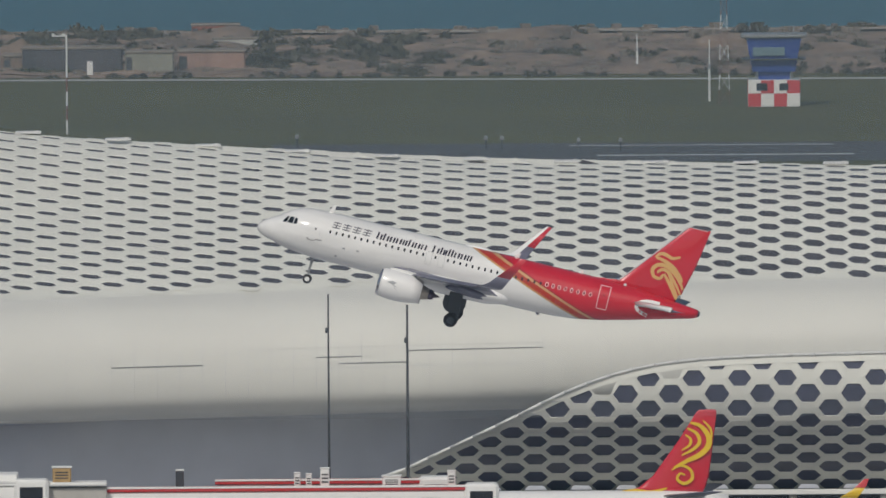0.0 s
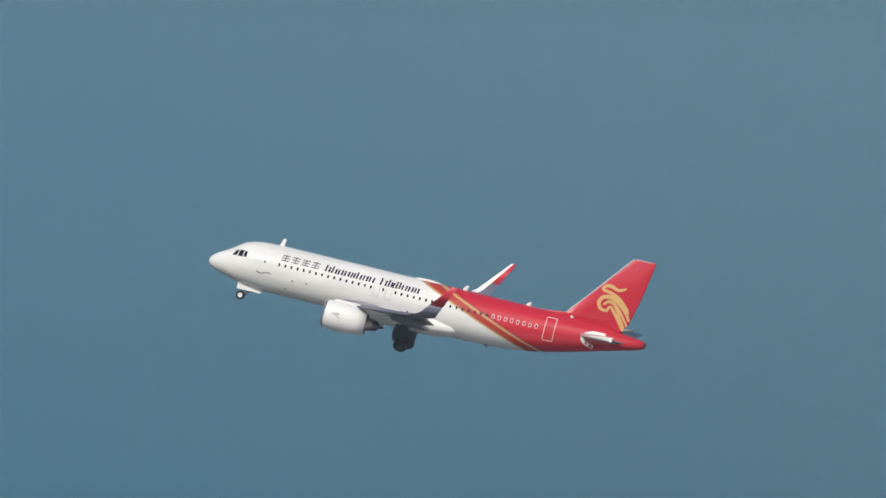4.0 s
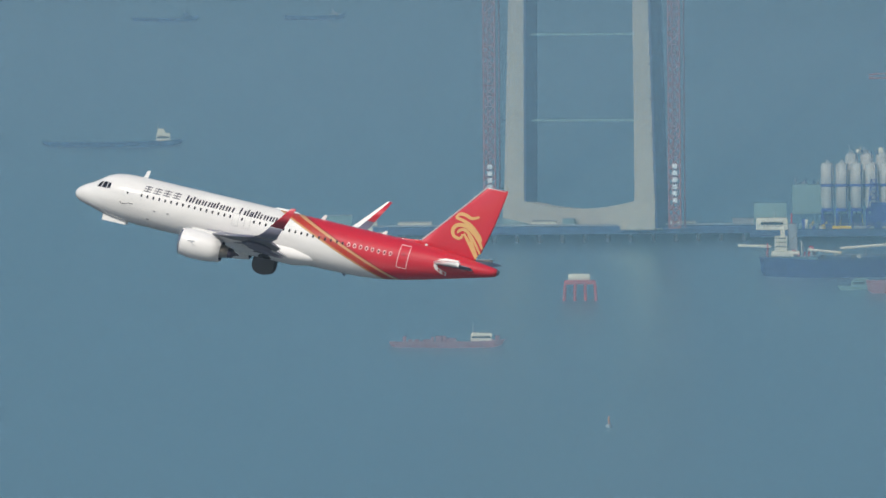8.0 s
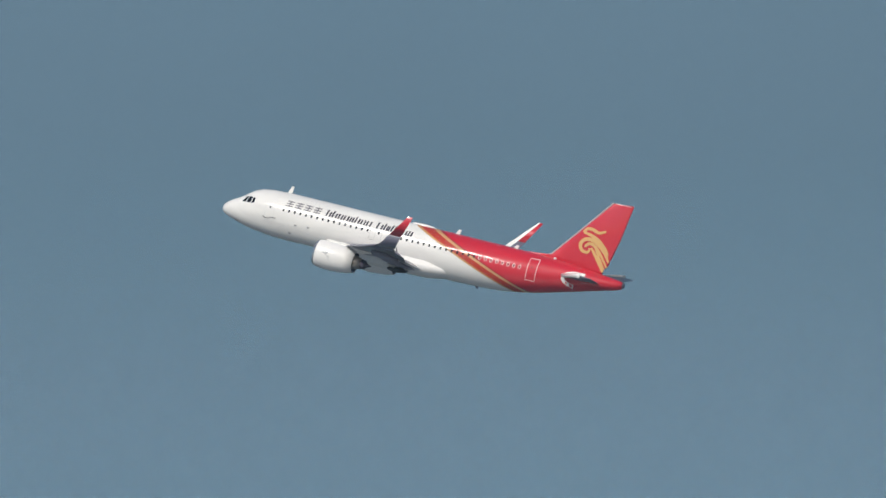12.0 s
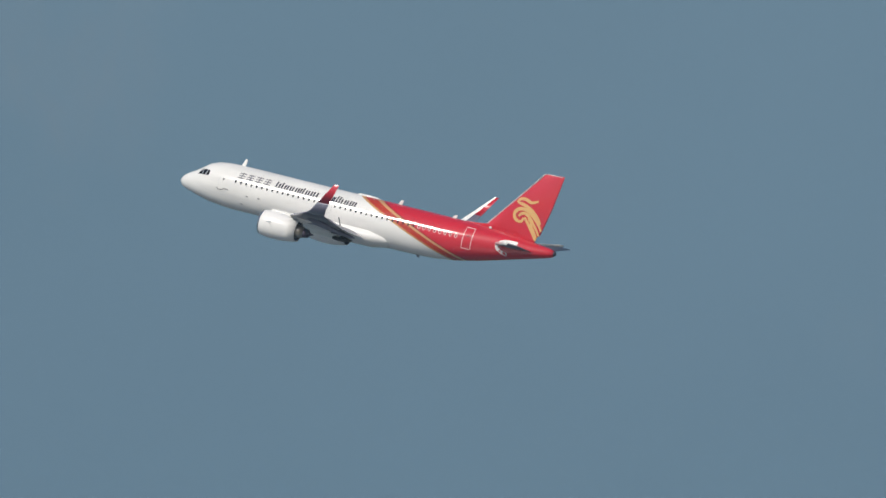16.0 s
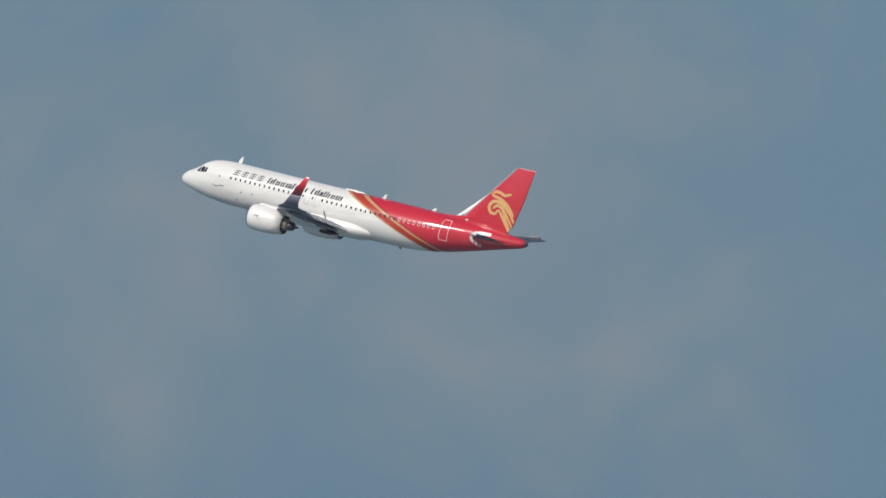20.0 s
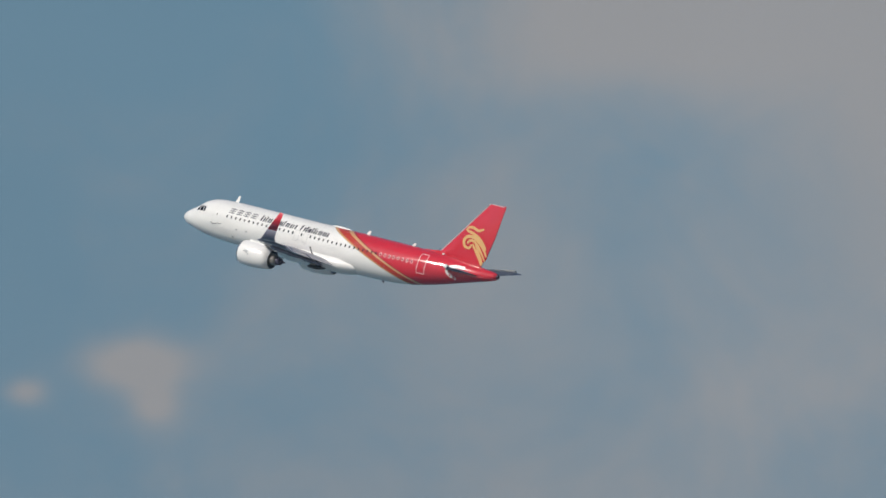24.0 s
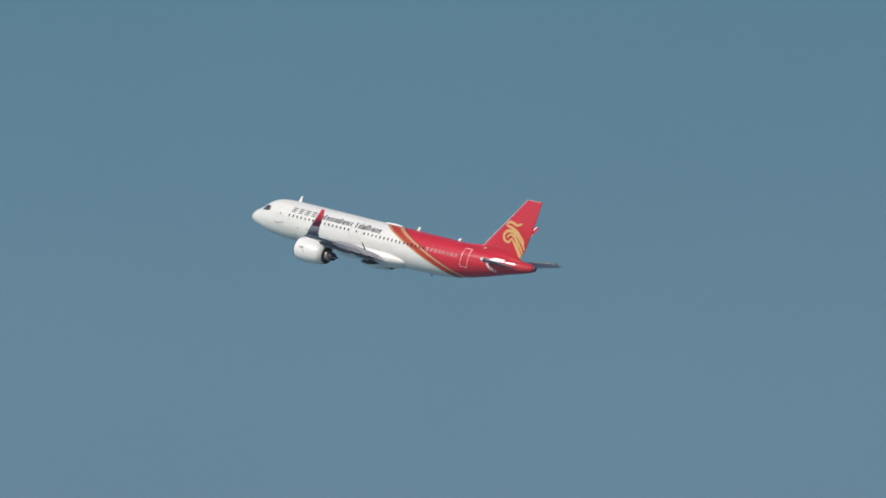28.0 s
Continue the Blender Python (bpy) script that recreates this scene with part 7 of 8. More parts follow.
def trestle(az, dip, x0, x1, label, cabins, az2=None, dip2=None, skirt=5):
    """A long dark working platform on piles; with a second end it runs between two spots."""
    t = far_thing("work_platform", az, dip, label, "platform", "work platforms")
    if az2 is None:
        part("deck", Far().b(x0, x1, skirt, 19, 0, 50), BLUEGREY, t, "dark blue-grey deck edge")
        part("kerb", Far().b(x0, x1, 20, 23, -22, 4), STEEL, t)
        for k in range(int((x1 - x0) / 40)):
            part("pile", Far().t((x0 + 20 + 40 * k, -20, -25), (x0 + 20 + 40 * k, -20, 4), 4), DARKSTEEL, t)
    else:
        a, b = Vector((0, 0, 0)), t.matrix_basis.inverted() @ sea_spot(az2, dip2)
        s = Shape()
        rows = []
        for p in (a, b):
            rows.append([(p.x, p.y - 1.4, p.z - 0.6), (p.x, p.y - 1.4, p.z + 1.55), (p.x, p.y + 1.4, p.z + 1.55), (p.x, p.y + 1.4, p.z - 0.6)])
        part("deck", s.loft(rows, True, True), BLUEGREY, t, "dark blue-grey deck edge")
    for x, w, h, mat in cabins:
        c = part("cabin", Far().b(x, x + w, 20, 20 + h, 0, 26), mat, t)
        part("cabin_roof", Far().b(x - 1, x + w + 1, 20 + h, 22 + h, 0, 28), STEEL, c)
    return t


def concrete_works():
    w = far_thing("concrete_plant", 11.53, 0.505, "floating concrete plant with white silos and blue steelwork", "plant")
    part("platform", Far().b(-225, 288, 0, 14, 0, 60), BLUEGREY, w)
    for k in range(5):
        x = -88 + 26 * k
        part("silo", Far().lathe((x * U, -16 * U, 54 * U), (0, 0, 1), [(-10 * U, 2 * U), (0, 11.5 * U), (72 * U, 11.5 * U), (76 * U, 8 * U)], 16), SILO_WHITE, w, "white cement silo", smooth=True)
        part("silo_frame", Far().b(x - 11, x + 11, 44, 50, -14, 22).b(x - 11, x - 7, 14, 46, -24, 4).b(x + 7, x + 11, 14, 46, -24, 4).b(x - 11, x + 11, 14, 40, 0, 8), BLUE, w, "blue silo frame")
        part("silo_band", Far().b(x - 12, x + 12, 88, 93, -16, 24), BLUE, w)
    for k in range(4):
        x = -45 + 27 * k
        part("silo", Far().lathe((x * U, 14 * U, 70 * U), (0, 0, 1), [(-10 * U, 2 * U), (0, 11.5 * U), (72 * U, 11.5 * U), (76 * U, 8 * U)], 16), SILO_WHITE, w, "white cement silo", smooth=True)
        part("catwalk", Far().b(x - 8, x + 8, 142, 147, 14, 16), STEEL, w)
    part("tall_silo", Far().b(52, 84, 88, 146, 10, 28), SILO_WHITE, w, "square white silo")
    for k in range(9):
        x = (-88 + 26 * k) if k < 5 else (-45 + 27 * (k - 5))
        part("silo_pipe", Far().t((x + 8, -28 if k < 5 else 2, 20), (x + 8, -28 if k < 5 else 2, 128 if k < 5 else 150), 1.1, 5), BLUEGREY, w)
        part("silo_vent", Far().b(x - 3, x + 3, 128 if k < 5 else 145, 136 if k < 5 else 153, -16 if k < 5 else 14, 6), STEEL, w)
    railing(w, -92, 30, 93, -29, 9, 7), railing(w, -222, 284, 14, -30), railing(w, 52, 180, 82, -24, 12, 6), railing(w, 184, 286, 84, -12, 12, 6)
    deck_clutter(w, -215, 180, 14, -30, -18, 90, 41, (CREAM, STEEL, SEAGREEN, YELLOW, BLUEGREY, BLUE, DARKSTEEL), 22)
    deck_clutter(w, -60, 84, 146, 8, 20, 22, 42, (STEEL, BLUEGREY, CREAM), 12)
    deck_clutter(w, -150, -90, 92, 0, 12, 9, 43, (STEEL, BLUEGREY), 10)
    for k in range(9):
        part("shed_rib", Far().b(56 + 15 * k, 57.5 + 15 * k, 28, 80, -25.6, 1.2, 0.1), STEEL, w)
    part("hopper_tower", Far().lattice(-6, -24, 14, 100, 26, 5), BLUE, w, "blue steel hopper frame")
    part("silo_legs", Far().b(54, 82, 60, 88, 10, 24), BLUE, w)
    part("control_house", Far().b(-218, -160, 14, 60, 6, 30).b(-150, -90, 40, 92, 10, 30), SEAGREEN, w, "pale green control house")
    part("site_office", Far().b(-214, -158, 12, 34, -20, 20), CREAM, w)
    part("office_window", Far().b(-206, -166, 22, 27, -31, 2, 0.2), DARKGLASS, w)
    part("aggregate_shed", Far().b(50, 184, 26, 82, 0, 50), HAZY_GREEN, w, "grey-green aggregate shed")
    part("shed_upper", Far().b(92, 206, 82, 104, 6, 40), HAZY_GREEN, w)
    part("conveyor", Far().t((96, -28, 72), (180, -28, 34), 6).b(96, 112, 40, 76, -28, 12), BLUE, w, "blue conveyor")
    part("storage_block", Far().b(182, 288, -30, 84, 8, 40), BLUEGREY, w, "dark blue storage block")
    part("batch_tower", Far().b(-12, 46, 14, 60, -20, 18), BLUE, w)
    for k in range(7):
        part("handrail", Far().b(-80 + 40 * k, -46 + 40 * k, 14, 19, -31, 1.2, 0.2), YELLOW if k % 3 == 0 else STEEL, w)
    c = far_thing("tower_crane", 11.333, 0.44, "red tower crane beside an unfinished bridge pier", "crane")
    tower_crane(c, 0, 0, 330, False)
    part("jib", Far().t((-250, -14, 202), (60, -14, 196), 2.2).t((-250, -14, 208), (0, -14, 218), 1.6), RUSTRED, c, "red crane jib")
    part("counterweight", Far().b(40, 60, 182, 196, -14, 12), DARKSTEEL, c)
    part("hook_block", Far().b(-36, -28, 148, 168, -14, 6), CREAM, c)
    p = far_thing("unfinished_pier", 11.32, 0.43, "unfinished concrete bridge pier under red scaffolding", "bridge pier")
    part("pier_shaft", Far().b(-6, 10, 0, 70, 4, 14).b(20, 40, 0, 70, 4, 14), PALE_CONCRETE, p)
    part("scaffold", Far().b(-26, 42, 52, 130, 4, 34), surface("scaffold_red", (0.20, 0.09, 0.11), 0.7, var=0.25, scale=0.8), p, "dark red scaffold cage")
    c2 = far_thing("tower_crane", 11.024, 0.45, "distant red tower crane", "crane")
    tower_crane(c2, 0, 0, 300, False)
    part("jib", Far().t((-170, -14, 225), (60, -14, 222), 2.0), RUSTRED, c2)


def cargo_ship():
    s = far_thing("cargo_ship", 11.501, 0.5565, "dark blue cargo ship with folded cream cranes and yellow posts", "ship", "ships")
    s.matrix_basis = Matrix.Translation((0, 0, -19 * U)) @ s.matrix_basis   # her draught
    part("hull", Far().hull([(-243, 46), (-235, 46), (-150, 40), (0, 40), (120, 40), (180, 42), (222, 48)], [(-238, -8), (-228, -8), (-150, -8), (0, -8), (120, -8), (180, -8), (210, -8)], 34), surface("navy_hull_paint", (0.014, 0.035, 0.14), 0.45, var=0.15, scale=0.2), s, "dark blue hull")
    part("deckhouse", Far().b(-222, -172, 46, 56, 0, 40).b(-216, -194, 56, 82, 0, 36).b(-206, -198, 82, 100, 0, 14), CREAM, s, "cream deckhouse")
    part("funnel", Far().b(-192, -176, 56, 104, 4, 14), STEEL, s)
    part("mast", Far().t((-186, 0, 100), (-186, 0, 122), 1.5), RED, s)
    part("crane_posts", Far().b(-17, -3, 40, 106, 0, 16, 4).b(5, 19, 40, 106, 0, 16, 4).b(-12, 16, 52, 62, 0, 16), surface("crane_yellow", (0.62, 0.46, 0.20), 0.5, var=0.1, scale=0.4), s, "yellow twin crane posts")
    for a, b, z0, z1 in ((-100, -14, 60, 66), (18, 108, 66, 60), (-158, -100, 58, 52), (112, 170, 54, 58), (-280, -222, 66, 64)):
        part("crane_boom", Far().t((a, -8, z0), (b, -8, z1), 2.6), CREAM, s, "lowered cream boom")
    part("deck_gear", Far().b(116, 122, 42, 58, 0, 10).b(160, 172, 42, 56, 0, 14).b(172, 178, 56, 104, 0, 5), STEEL, s)
    part("hatch", Far().b(-140, -20, 40, 47, 0, 44).b(24, 160, 40, 47, 0, 44), BLUEGREY, s)
    for z in (62, 70, 77):
        for k in range(4):
            part("deckhouse_window", Far().b(-214 + 5 * k, -211 + 5 * k, z, z + 3, -18.6, 1, 0.1), DARKGLASS, s)
    deck_clutter(s, -230, -150, 46, -26, 10, 24, 51, (CREAM, STEEL, RED, DARKSTEEL), 20)
    deck_clutter(s, -140, 200, 42, -28, 10, 50, 52, (CREAM, STEEL, BLUEGREY, DARKSTEEL, YELLOW), 12)
    railing(s, -238, 215, 42, -30, 16, 7)
    part("fore_mast", Far().t((170, 0, 42), (170, 0, 112), 1.4, 6).t((160, 0, 96), (180, 0, 96), 0.9, 5), STEEL, s)
    r = far_thing("red_barge", 11.424, 0.588, "low dull red barge with a dark raised bow", "barge", "ships")
    part("hull", Far().hull([(-148, 22), (-140, 22), (-60, 21), (40, 21), (112, 22)], [(-142, -6), (-136, -6), (-60, -6), (40, -6), (112, -6)], 16), BARGE_RED, r, "dull red hull")
    part("bow", Far().hull([(110, 24), (116, 25), (126, 27), (138, 29), (148, 31)], [(110, -6), (114, -6), (122, -6), (130, -6), (136, -6)], 15), BLUEGREY, r, "dark raised bow")
    deck_clutter(r, -140, 100, 21, -12, 6, 16, 53, (HULLRED, STEEL, CREAM), 7)
    t = far_thing("tugboat", 11.565, 0.583, "small pale green tug beside a cargo ship", "boat", "small boats")
    part("hull", Far().hull([(-30, 8), (-26, 7), (0, 6), (22, 8), (30, 10)], [(-26, -3), (-24, -3), (0, -3), (20, -3), (24, -3)], 12), SEAGREEN, t)
    part("cabin", Far().b(-6, 22, 6, 16, 0, 14).b(0, 26, 16, 20, 0, 16), SEAGREEN, t)
    part("windows", Far().b(-2, 18, 9, 13, -7.4, 1, 0.1), DARKGLASS, t)


def small_boat(az, dip, L, mat, cab, label, house=(0.55, 0.85, 22), red=False, low=None):
    b = far_thing("boat", az, dip, label, "boat", "small boats")
    h = L / 2
    part("hull", Far().hull([(-h, 9), (-h * 0.9, 8), (0, 7), (h * 0.8, 9), (h, 12)], [(-h * 0.96, -4), (-h * 0.88, -4), (0, -4), (h * 0.78, -4), (h * 0.9, -4)], max(8, L * 0.07)), mat, b)
    x0, x1, z = -h + house[0] * L, -h + house[1] * L, house[2]
    part("deckhouse", Far().b(x0, x1, 7, z, 0, 14).b(x0 + 2, x0 + (x1 - x0) * 0.6, z, z * (1.04 if red else 1.35), 0, 12), cab, b)
    part("windows", Far().b(x0 + 2, x1 - 2, z * 0.6, z * 0.75, -7.4, 1, 0.1), DARKGLASS, b)
    part("mast", Far().t((x0 + 4, 0, z), (x0 + 4, 0, z * 1.9), 0.9), STEEL, b)
    if low:
        part("low_cabin", Far().b(-h + low[0] * L, -h + low[1] * L, 7, low[2], 0, 12), cab, b)
    if red:
        rnd = random.Random(int(az * 1000))
        for k in range(16):
            x = rnd.uniform(-h * 0.9, h * 0.85)
            part("cargo_heap", Far().b(x, x + rnd.uniform(6, 16), 6, rnd.uniform(10, 19), rnd.uniform(-5, 3), 9, 2), BARGE_RED, b)


def survey_ship():
    f = far_thing("survey_ship", 14.645, 0.553, "cream-white survey ship with a stepped deckhouse", "ship")
    part("hull", Far().hull([(-142, 36), (-134, 36), (0, 34), (110, 38), (148, 44)], [(-136, -6), (-130, -6), (0, -6), (100, -6), (130, -6)], 26), CREAM, f, "cream hull")
    part("lower_deckhouse", Far().b(-138, 78, 34, 58, 0, 36), CREAM, f)
    part("deckhouse", Far().b(-52, 36, 58, 94, 0, 32).b(-70, 50, 56, 62, 0, 38), CREAM, f)
    part("wheelhouse", Far().b(-44, 8, 94, 107, 0, 26), CREAM, f)
    for z, x0, x1 in ((40, -130, 70), (66, -46, 30), (80, -46, 30), (98, -40, 4)):
        part("window_band", Far().b(x0, x1, z, z + 4, -18.6 if z == 40 else (-13.6 if z > 95 else -16.6), 1, 0.1), DARKGLASS, f)
    part("hold_cover", Far().b(-84, -56, 36, 58, -20, 6), BARGE_RED, f, "dull red hold cover")
    part("mast", Far().t((-42, 0, 104), (-42, 0, 122), 3).t((-14, 0, 105), (-14, 0, 142), 1.8).t((-24, 0, 124), (-4, 0, 124), 1.0).t((2, 0, 105), (2, 0, 116), 2.4), CREAM, f)
    part("bow_post", Far().t((140, 0, 42), (140, 0, 80), 1.4).t((60, 0, 50), (140, 0, 48), 1.6), STEEL, f)
    deck_clutter(f, -136, 130, 58, -14, 12, 34, 91, (CREAM, STEEL, CREAM, BARGE_RED), 12)
    railing(f, -138, 78, 58, -17, 12, 7)


def rig(az, dip, w, h, red, label):
    r = far_thing("drilling_platform", az, dip, label, "platform", "small platforms")
    for k in range(4):
        x = -w / 2 + w * k / 3
        part("leg", Far().t((x * 1.08, -6, -4), (x, -6, h * 0.62), 3.2 if red else 1.7), HULLRED if red else PALE_CONCRETE, r)
        part("leg", Far().t((x * 1.08, 10, -4), (x, 10, h * 0.62), 3.2 if red else 1.7), HULLRED if red else PALE_CONCRETE, r)
    part("deck", Far().b(-w / 2 - 2, w / 2 + 2, h * 0.6, h * 0.78, 2, 24), HULLRED if red else PALE_CONCRETE, r)
    part("cabin", Far().b(-w * 0.4, w * 0.35, h * 0.78, h * 1.05, 2, 18), CREAM if red else PALE_CONCRETE, r)
    if not red:
        part("frame_brace", Far().b(-w * 0.15, w * 0.15, h * 0.28, h * 0.34, -6, 3), CREAM, r)


def buoy(az, dip, dull=False):
    red = surface("faded_buoy_red", (0.16, 0.10, 0.10), 0.8) if dull else surface("buoy_orange", (0.45, 0.20, 0.10), 0.7)
    b = far_thing("buoy", az, dip, "faded reddish buoy afloat" if dull else "small orange and grey buoy afloat", "buoy", "buoys")
    part("float", Far().lathe((0, 0, -2 * U), (0, 0, 1), [(0, 3 * U), (2 * U, 6 * U), (7 * U, 6 * U), (9 * U, 2 * U)], 12), red if dull else STEEL, b)
    part("topmark", Far().t((0, 0, 6), (0, 0, 20), 1.8), red, b)


def approach_piers():
    for k, (az, dip, kind) in enumerate(((10.655, 0.4427, "gate"), (10.536, 0.4435, ""), (10.411, 0.4386, ""), (10.286, 0.4353, ""), (10.161, 0.4320, ""), (10.03, 0.428, ""), (9.9, 0.424, ""))):
        p = far_thing("bridge_pier", az, dip, "tall pale concrete approach pier", "bridge pier", "approach piers")
        if kind:
            part("pier_leg", Far().b(-20, -13, 0, 82, 0, 16), PALE_CONCRETE, p)
            part("pier_leg", Far().b(11, 19, 0, 82, 0, 16), PALE_CONCRETE, p)
            part("pier_head", Far().b(-20, 20, 82, 330, 0, 18), PALE_CONCRETE, p)
        else:
            part("pier_shaft", Far().b(-10, 9, 0, 340, 0, 18), PALE_CONCRETE, p)
            # the pier's shaded side, coloured in as a dark blue-grey strip
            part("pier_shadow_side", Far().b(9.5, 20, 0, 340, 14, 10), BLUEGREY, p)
        part("pier_cap", Far().b(-26, 26, 330, 352, 0, 24), PALE_CONCRETE, p)
        for q in range(5):
            part("site_gear", Far().b(-60 + 26 * q, -50 + 26 * q, 0, 5 + 3 * (q % 3), -18, 8), (CREAM, STEEL, HULLRED)[(q + k) % 3], p)
    trestle(10.86, 0.475, 0, 0, "long dark approach platform on piles", [], 10.02, 0.428)
    q = far_thing("work_platform", 10.53, 0.4445, "site gear along the approach platform", "platform", "work platforms")
    part("gear_deck", Far().b(-260, 260, -4, 3, 6, 14), BLUEGREY, q)
    deck_clutter(q, -255, 250, 3, 0, 12, 60, 62, (SEAGREEN, CREAM, BLUEGREY, STEEL, DARKSTEEL, HULLRED), 12)
    for az, dip, w, h, lab in ((10.779, 0.47, 58, 190, "tall dark blue steel cofferdam tower"), (10.905, 0.452, 40, 68, "dark blue steel caisson"), (11.04, 0.45, 36, 40, "dark blue steel caisson")):
        b = far_thing("steel_caisson", az, dip, lab, "caisson", "caissons")
        part("caisson_wall", Far().b(-w / 2, w / 2, 0, h, 0, 40), BLUEGREY, b)
        part("caisson_rim", Far().b(-w / 2 - 2, w / 2 + 2, h - 5, h, 0, 44), BLUEGREY, b)
        deck_clutter(b, -w / 2, w / 2 - 8, h, -18, 10, 8, int(az * 100), (BLUEGREY, STEEL, DARKSTEEL), 10)
        for q in range(3):
            part("caisson_rib", Far().b(-w / 2 + w * (q + 1) / 4 - 1, -w / 2 + w * (q + 1) / 4 + 1, 0, h - 6, -21, 2, 0.2), BLUEGREY, b)
    g = far_thing("work_platform", 10.95, 0.478, "low platform with huts and pale green containers", "platform", "work platforms")
    part("deck", Far().b(-330, 130, -2, 12, 0, 40), BLUEGREY, g)
    rnd = random.Random(12)
    for k in range(22):
        x = -320 + 20 * k
        part("hut", Far().b(x, x + rnd.uniform(8, 17), 12, 12 + rnd.uniform(6, 22), rnd.uniform(-8, 8), 16), rnd.choice((SEAGREEN, BLUEGREY, BARGE_RED, BLUEGREY, DARKSTEEL, STEEL)), g)
    deck_clutter(g, -325, 120, 12, -18, -8, 70, 61, (SEAGREEN, BLUEGREY, BARGE_RED, BLUEGREY, STEEL, DARKSTEEL), 14)
    railing(g, -330, 130, 12, -19, 18, 6)
    for k in range(8):
        part("container", Far().b(18 + 13 * k, 29 + 13 * k, 26, 38, 4, 12), STEEL, g)


def far_shore():
    """Low hazy land with pale blocks, near the horizon."""
    s = Shape()
    rows = []
    rnd = random.Random(21)
    azs = [11.6 + 0.1 * i for i in range(75)]
    for dip, h in ((0.094, 0.0), (0.086, 0.25), (0.06, 0.5)):
        rows.append([sea_spot(a, dip) + Vector((0, 0, h * rnd.uniform(0.6, 1.3))) for a in azs])
    s.loft(rows, False)
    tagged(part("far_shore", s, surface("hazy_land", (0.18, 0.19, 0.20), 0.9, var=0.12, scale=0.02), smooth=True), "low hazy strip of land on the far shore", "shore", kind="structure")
    for az, dip, blocks, lab in ((12.955, 0.02, ((-40, 14, 88), (25, 20, 98)), "pair of pale hazy tower blocks"), (15.80, 0.084, ((-20, 20, 90), (10, 18, 60), (60, 24, 95), (110, 14, 60)), "dull brownish tower blocks in the haze"),
                                 (16.01, 0.08, ((-80, 16, 120), (-50, 14, 130), (-26, 18, 100), (60, 14, 115)), "dull brownish tower blocks in the haze"), (15.51, 0.06, ((-26, 22, 96), (2, 20, 108), (82, 36, 104)), "pinkish pale hazy blocks on the far shore"),
                                 (16.62, 0.074, ((-190, 20, 20), (-150, 50, 24), (60, 60, 26), (-60, 16, 34)), "low pale sheds on the far shore"), (16.3, 0.07, ((10, 60, 26), (90, 90, 24)), "low pale sheds on the far shore"), (17.0, 0.07, ((-60, 40, 34), (20, 70, 26)), "low pale sheds on the far shore"), (16.83, 0.074, ((-60, 62, 24), (4, 64, 40)), "low pale sheds on the far shore"), (13.89, 0.093, ((-62, 120, 5), (-22, 44, 13)), "low pale sheds on the far shore")):
        b = far_thing("far_buildings", az, dip, lab, "building", "far buildings")
        b.name = "tower_block"
        for x, w, h in blocks:
            dull = 15.6 < az < 16.2
            k = part("block", Far().b(x, x + w, -2, h, 0, 20), BLOCK_DULL if dull else BLOCK_PINK, b)
            for q in range(int(h / 12)):
                part("window_row", Far().b(x + 2, x + w - 2, 5 + 12 * q, 9 + 12 * q, -10.6, 1, 0.1), BLOCK_DULL if dull else BLOCK_SHADE, k)
            part("rooftop", Far().b(x + w * 0.3, x + w * 0.7, h, h + 5, 0, 10), BLOCK_DULL if dull else BLOCK_SHADE, k)
    g = far_thing("gantry_crane", 16.42, 0.068, "pale portal crane at a far shipyard", "crane")
    part("girder", Far().b(-105, 95, 92, 106, 0, 8), CREAM, g)
    for x in (-95, -20, 84):
        part("portal_leg", Far().b(x, x + 7, 0, 92, 0, 7), STEEL if x < 50 else CREAM, g)


def floating_crane():
    c = far_thing("floating_crane", 15.178, 0.401, "dark floating crane on a pale barge", "crane ship")
    mauve = surface("dull_mauve", (0.24, 0.09, 0.13), 0.7, var=0.2, scale=0.6)
    part("barge", Far().hull([(-108, 62), (-98, 63), (0, 60), (98, 63), (110, 65)], [(-50, 12), (-46, 12), (0, 8), (46, 12), (50, 12)], 26), SILO_WHITE, c, "pale flared barge")
    part("gap", Far().b(-26, 32, -6, 66, -27, 3, 0.3), BLUEGREY, c)
    part("mast", Far().b(-22, 8, 0, 70, -30, 6, 1).b(-20, 6, 60, 84, 0, 22, 3).lattice(-8, 0, 80, 172, 21, 8).t((-8, 0, 80), (-6, 0, 170), 7.5, 8).t((-16, 0, 80), (-8, 0, 160), 3, 6), mauve, c, "dull mauve crane mast")
    part("jib", Far().path([(x * U, 0, z * U) for x, z in ((-4, 160), (-2, 178), (-12, 190), (-30, 190), (-50, 184))], 8.5 * U, 8).path([(x * U, 0, z * U) for x, z in ((-46, 184), (-70, 183), (-90, 181))], 5 * U, 6), DARKSTEEL, c, "dark curved jib")
    part("hook", Far().b(-99, -93, 153, 182, -6, 5), CREAM, c)
    deck_clutter(c, -95, 95, 62, -14, 14, 24, 81, (mauve, STEEL, DARKSTEEL), 9)


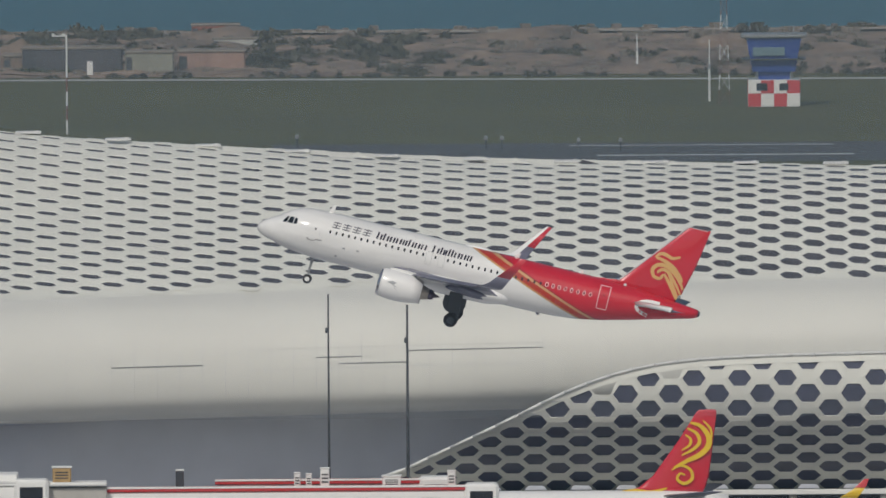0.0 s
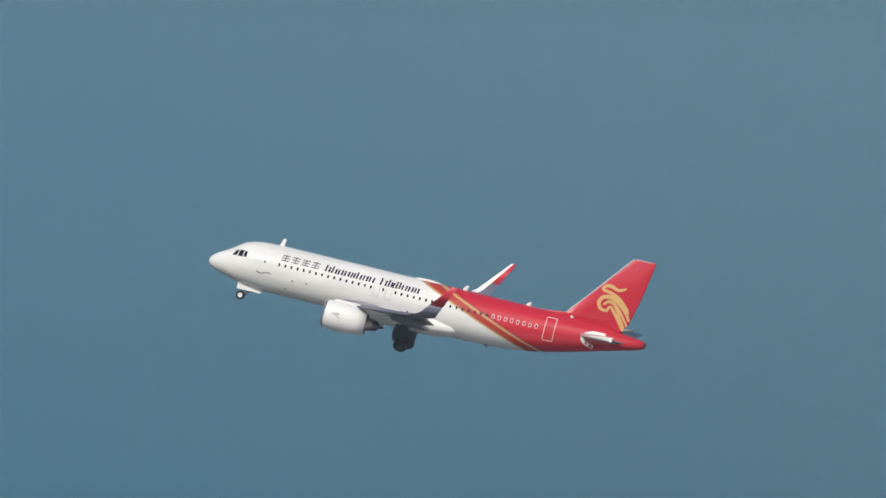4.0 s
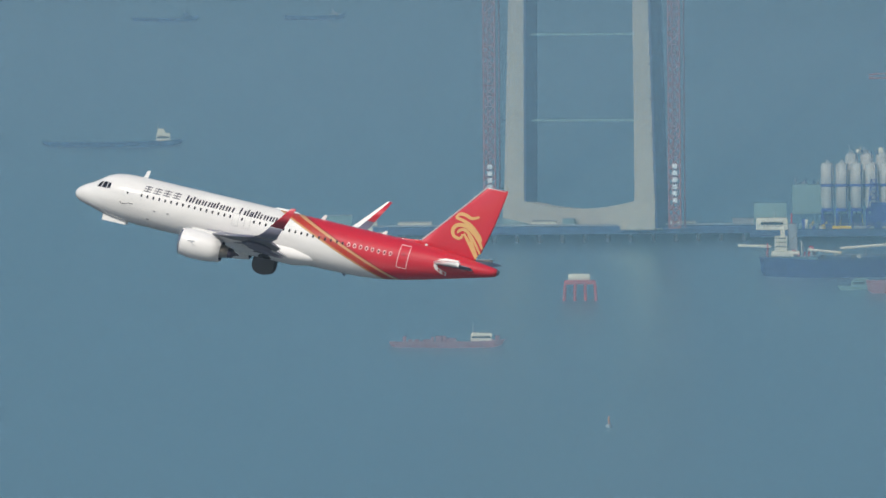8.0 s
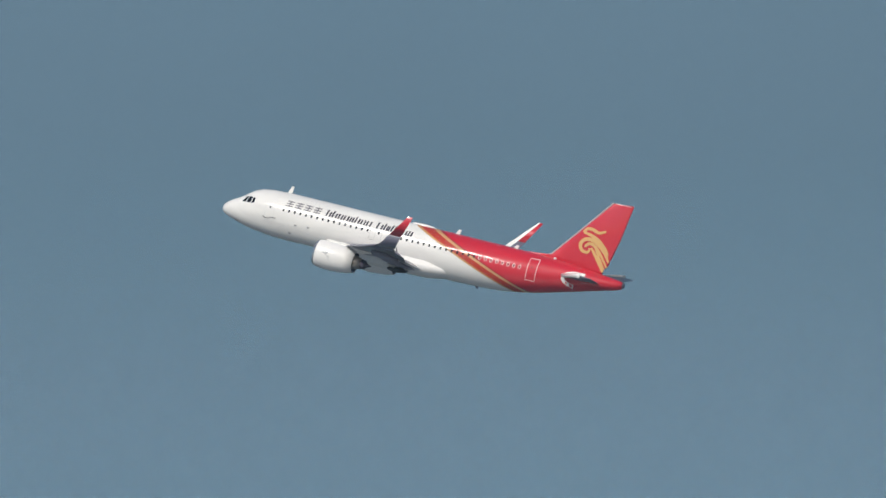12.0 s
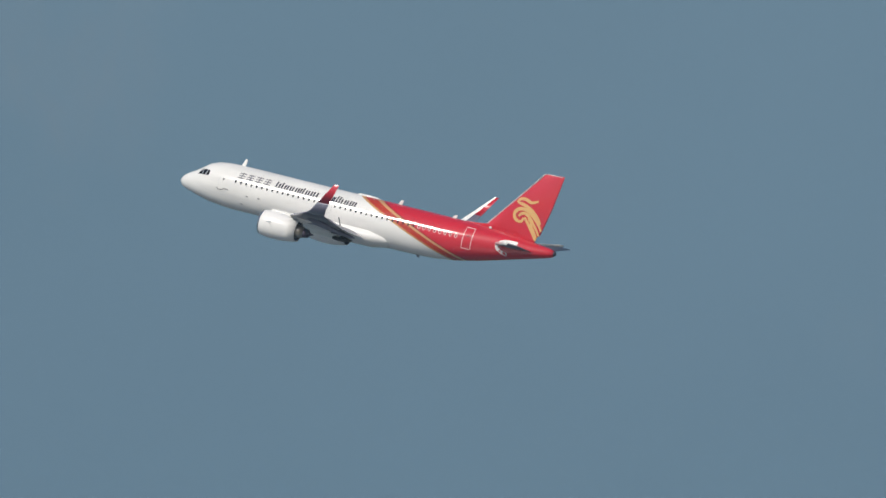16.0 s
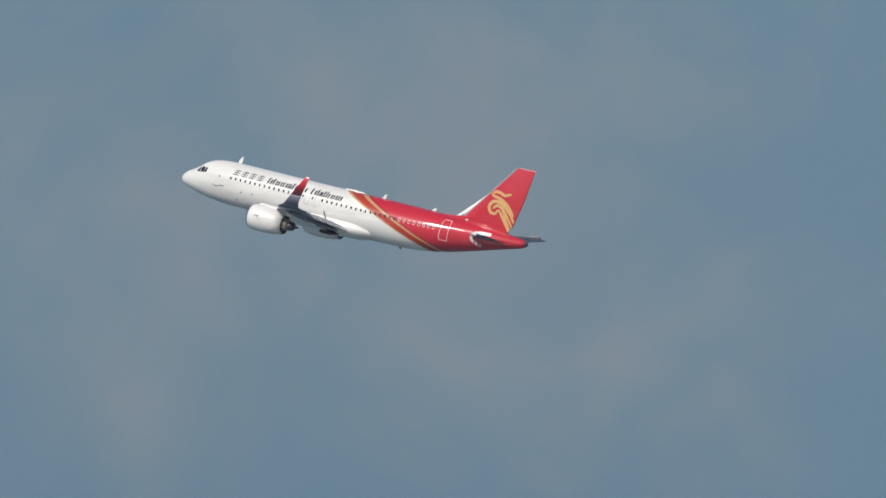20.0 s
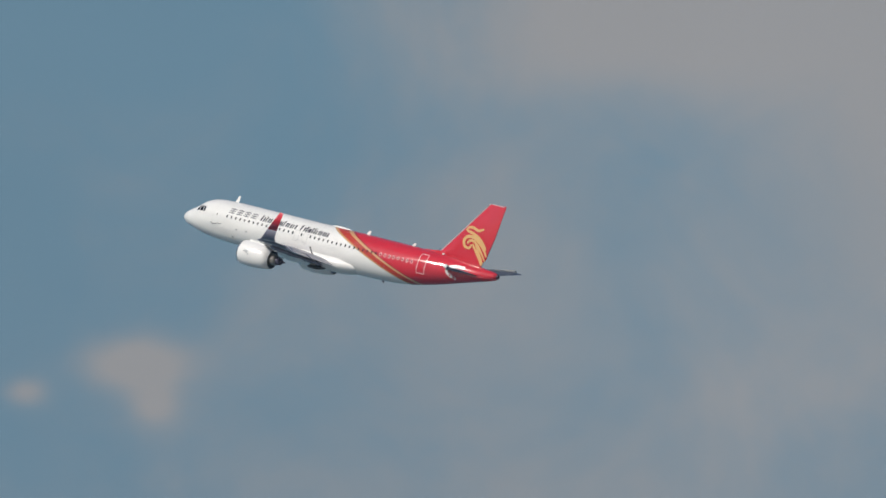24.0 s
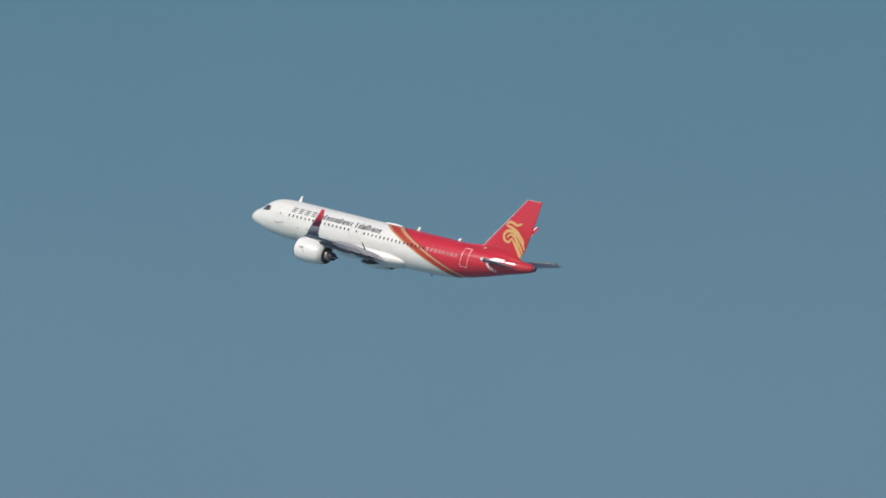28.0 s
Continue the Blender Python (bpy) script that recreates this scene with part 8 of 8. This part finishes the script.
dredger()
bridge_tower(11.961, 0.490, 136, 1350, False, "pale concrete bridge tower with red cranes beside it")
bridge_tower(14.366, 0.549, 147, 1500, True, "pale concrete bridge tower with a dark crossbeam")
trestle(11.961, 0.503, -580, 330, "dark working platform round a bridge tower", [(-566, 36, 10, SEAGREEN), (-520, 40, 16, BLUEGREY), (-462, 52, 20, SEAGREEN), (-400, 34, 9, CREAM), (-330, 60, 8, CREAM), (-215, 48, 7, CREAM), (-95, 45, 8, CREAM), (-40, 22, 12, SEAGREEN), (150, 45, 6, CREAM), (260, 40, 10, STEEL)])
quay = trestle(14.350, 0.582, -120, 392, "dark working platform round a bridge tower", [(-110, 30, 10, CREAM), (170, 60, 10, CREAM), (252, 34, 8, STEEL)], skirt=-20)
part("canopy", Far().b(296, 380, 25, 37, 0, 30), CREAM, quay, "white canopy roof")
for x in (300, 338, 374):
    part("canopy_post", Far().b(x, x + 3, 18, 26, -12, 3, 0.3), CREAM, quay)
deck_clutter(quay, 160, 296, 19, -18, 10, 40, 71, (BLUEGREY, STEEL, DARKSTEEL, CREAM), 12)
concrete_works()
cargo_ship()
approach_piers()
rig(10.521, 0.5235, 60, 38, False, "small pale platform on legs")
rig(11.969, 0.594, 52, 42, True, "small red and white platform on legs")
small_boat(13.994, 0.619, 196, BARGE_RED, CREAM, "low red work barge with a white cabin", (0.46, 0.8, 27), True)
small_boat(12.655, 0.364, 252, BLUEGREY, CREAM, "dark barge with a pale wheelhouse aft", (0.8, 0.9, 22))
small_boat(12.577, 0.182, 120, BLUEGREY, BLUEGREY, "dark barge far off in the haze", (0.75, 0.9, 12))
small_boat(12.357, 0.180, 110, BLUEGREY, STEEL, "dark barge far off in the haze", (0.75, 0.9, 12))
small_boat(12.165, 0.662, 205, BARGE_RED, CREAM, "low faded red barge with a pale wheelhouse", (0.7, 0.88, 22), True)
small_boat(10.993, 0.4835, 44, CREAM, CREAM, "small white launch beside a platform", (0.25, 0.8, 13))
small_boat(12.255, 0.512, 133, CREAM, CREAM, "white two-decked ferry passing a platform", (0.08, 0.5, 22))
small_boat(14.148, 0.480, 120, BLUEGREY, CREAM, "dark tug with a white wheelhouse", (0.10, 0.32, 32), low=(0.32, 0.62, 13))
survey_ship()
small_boat(13.313, 0.372, 150, BLUEGREY, BLUEGREY, "dark distant barge on the sea", (0.75, 0.9, 14))
small_boat(12.888, 0.358, 120, BLUEGREY, BLUEGREY, "dark distant barge on the sea", (0.75, 0.9, 14))
small_boat(3.531, 1.712, 130, BLUEGREY, STEEL, "dark distant barge on the sea", (0.5, 0.62, 12))
small_boat(12.11, 0.497, 60, SEAGREEN, CREAM, "pale green workboat by the platform", (0.3, 0.8, 14))
buoy(11.928, 0.784), buoy(10.977, 0.70, True), buoy(1.254, 2.112, True)
far_shore()
floating_crane()


# ---- what moves ----
def motions():
    walk(jet, [(t, pose(*jet_place(t), along(t, BANK), along(t, PITCH), along(t, DRIFT))) for t in [k / 2 for k in range(57)]])
    walk(nose_gear, [(t, pose(5.07 - 17, 0, -1.75, 0, a, 0)) for t, a in ((0, 0), (1.4, 0), (2.5, 14), (3.5, 48), (5.0, 78), (6.2, 104), (28, 104))])
    for d, side in nose_doors:
        walk(d, [(t, pose(2.85 - 17, side * 0.45, -1.62, side * a, 0, 0)) for t, a in ((0, -84), (0.5, -84), (1.1, 4), (8.8, 4), (9.8, -84), (28, -84))])
    for g, side in main_legs:
        walk(g, [(t, pose(17.7 - 17, side * 3.8, -1.5, -side * a, 0, 0)) for t, a in ((0, 0), (2.2, 0), (3.5, 30), (5.0, 66), (6.5, 88), (28, 88))])
    for d, side in bay_doors:
        walk(d, [(t, pose(17.55 - 17, side * 0.75, -1.95, side * a, 0, 0)) for t, a in ((0, 0), (8.9, 0), (10.2, 78), (28, 78))])

    for v, d0, t0 in BRIDGE_CARS:
        walk(v, [(0.0, car_pose(d0 - 24.5 * t0)), (4.5, car_pose(d0 + 24.5 * (4.5 - t0))), (8.0, car_pose(d0 + 24.5 * (6.5 - t0))), (28.0, car_pose(d0 + 24.5 * (6.5 - t0)))])


motions()
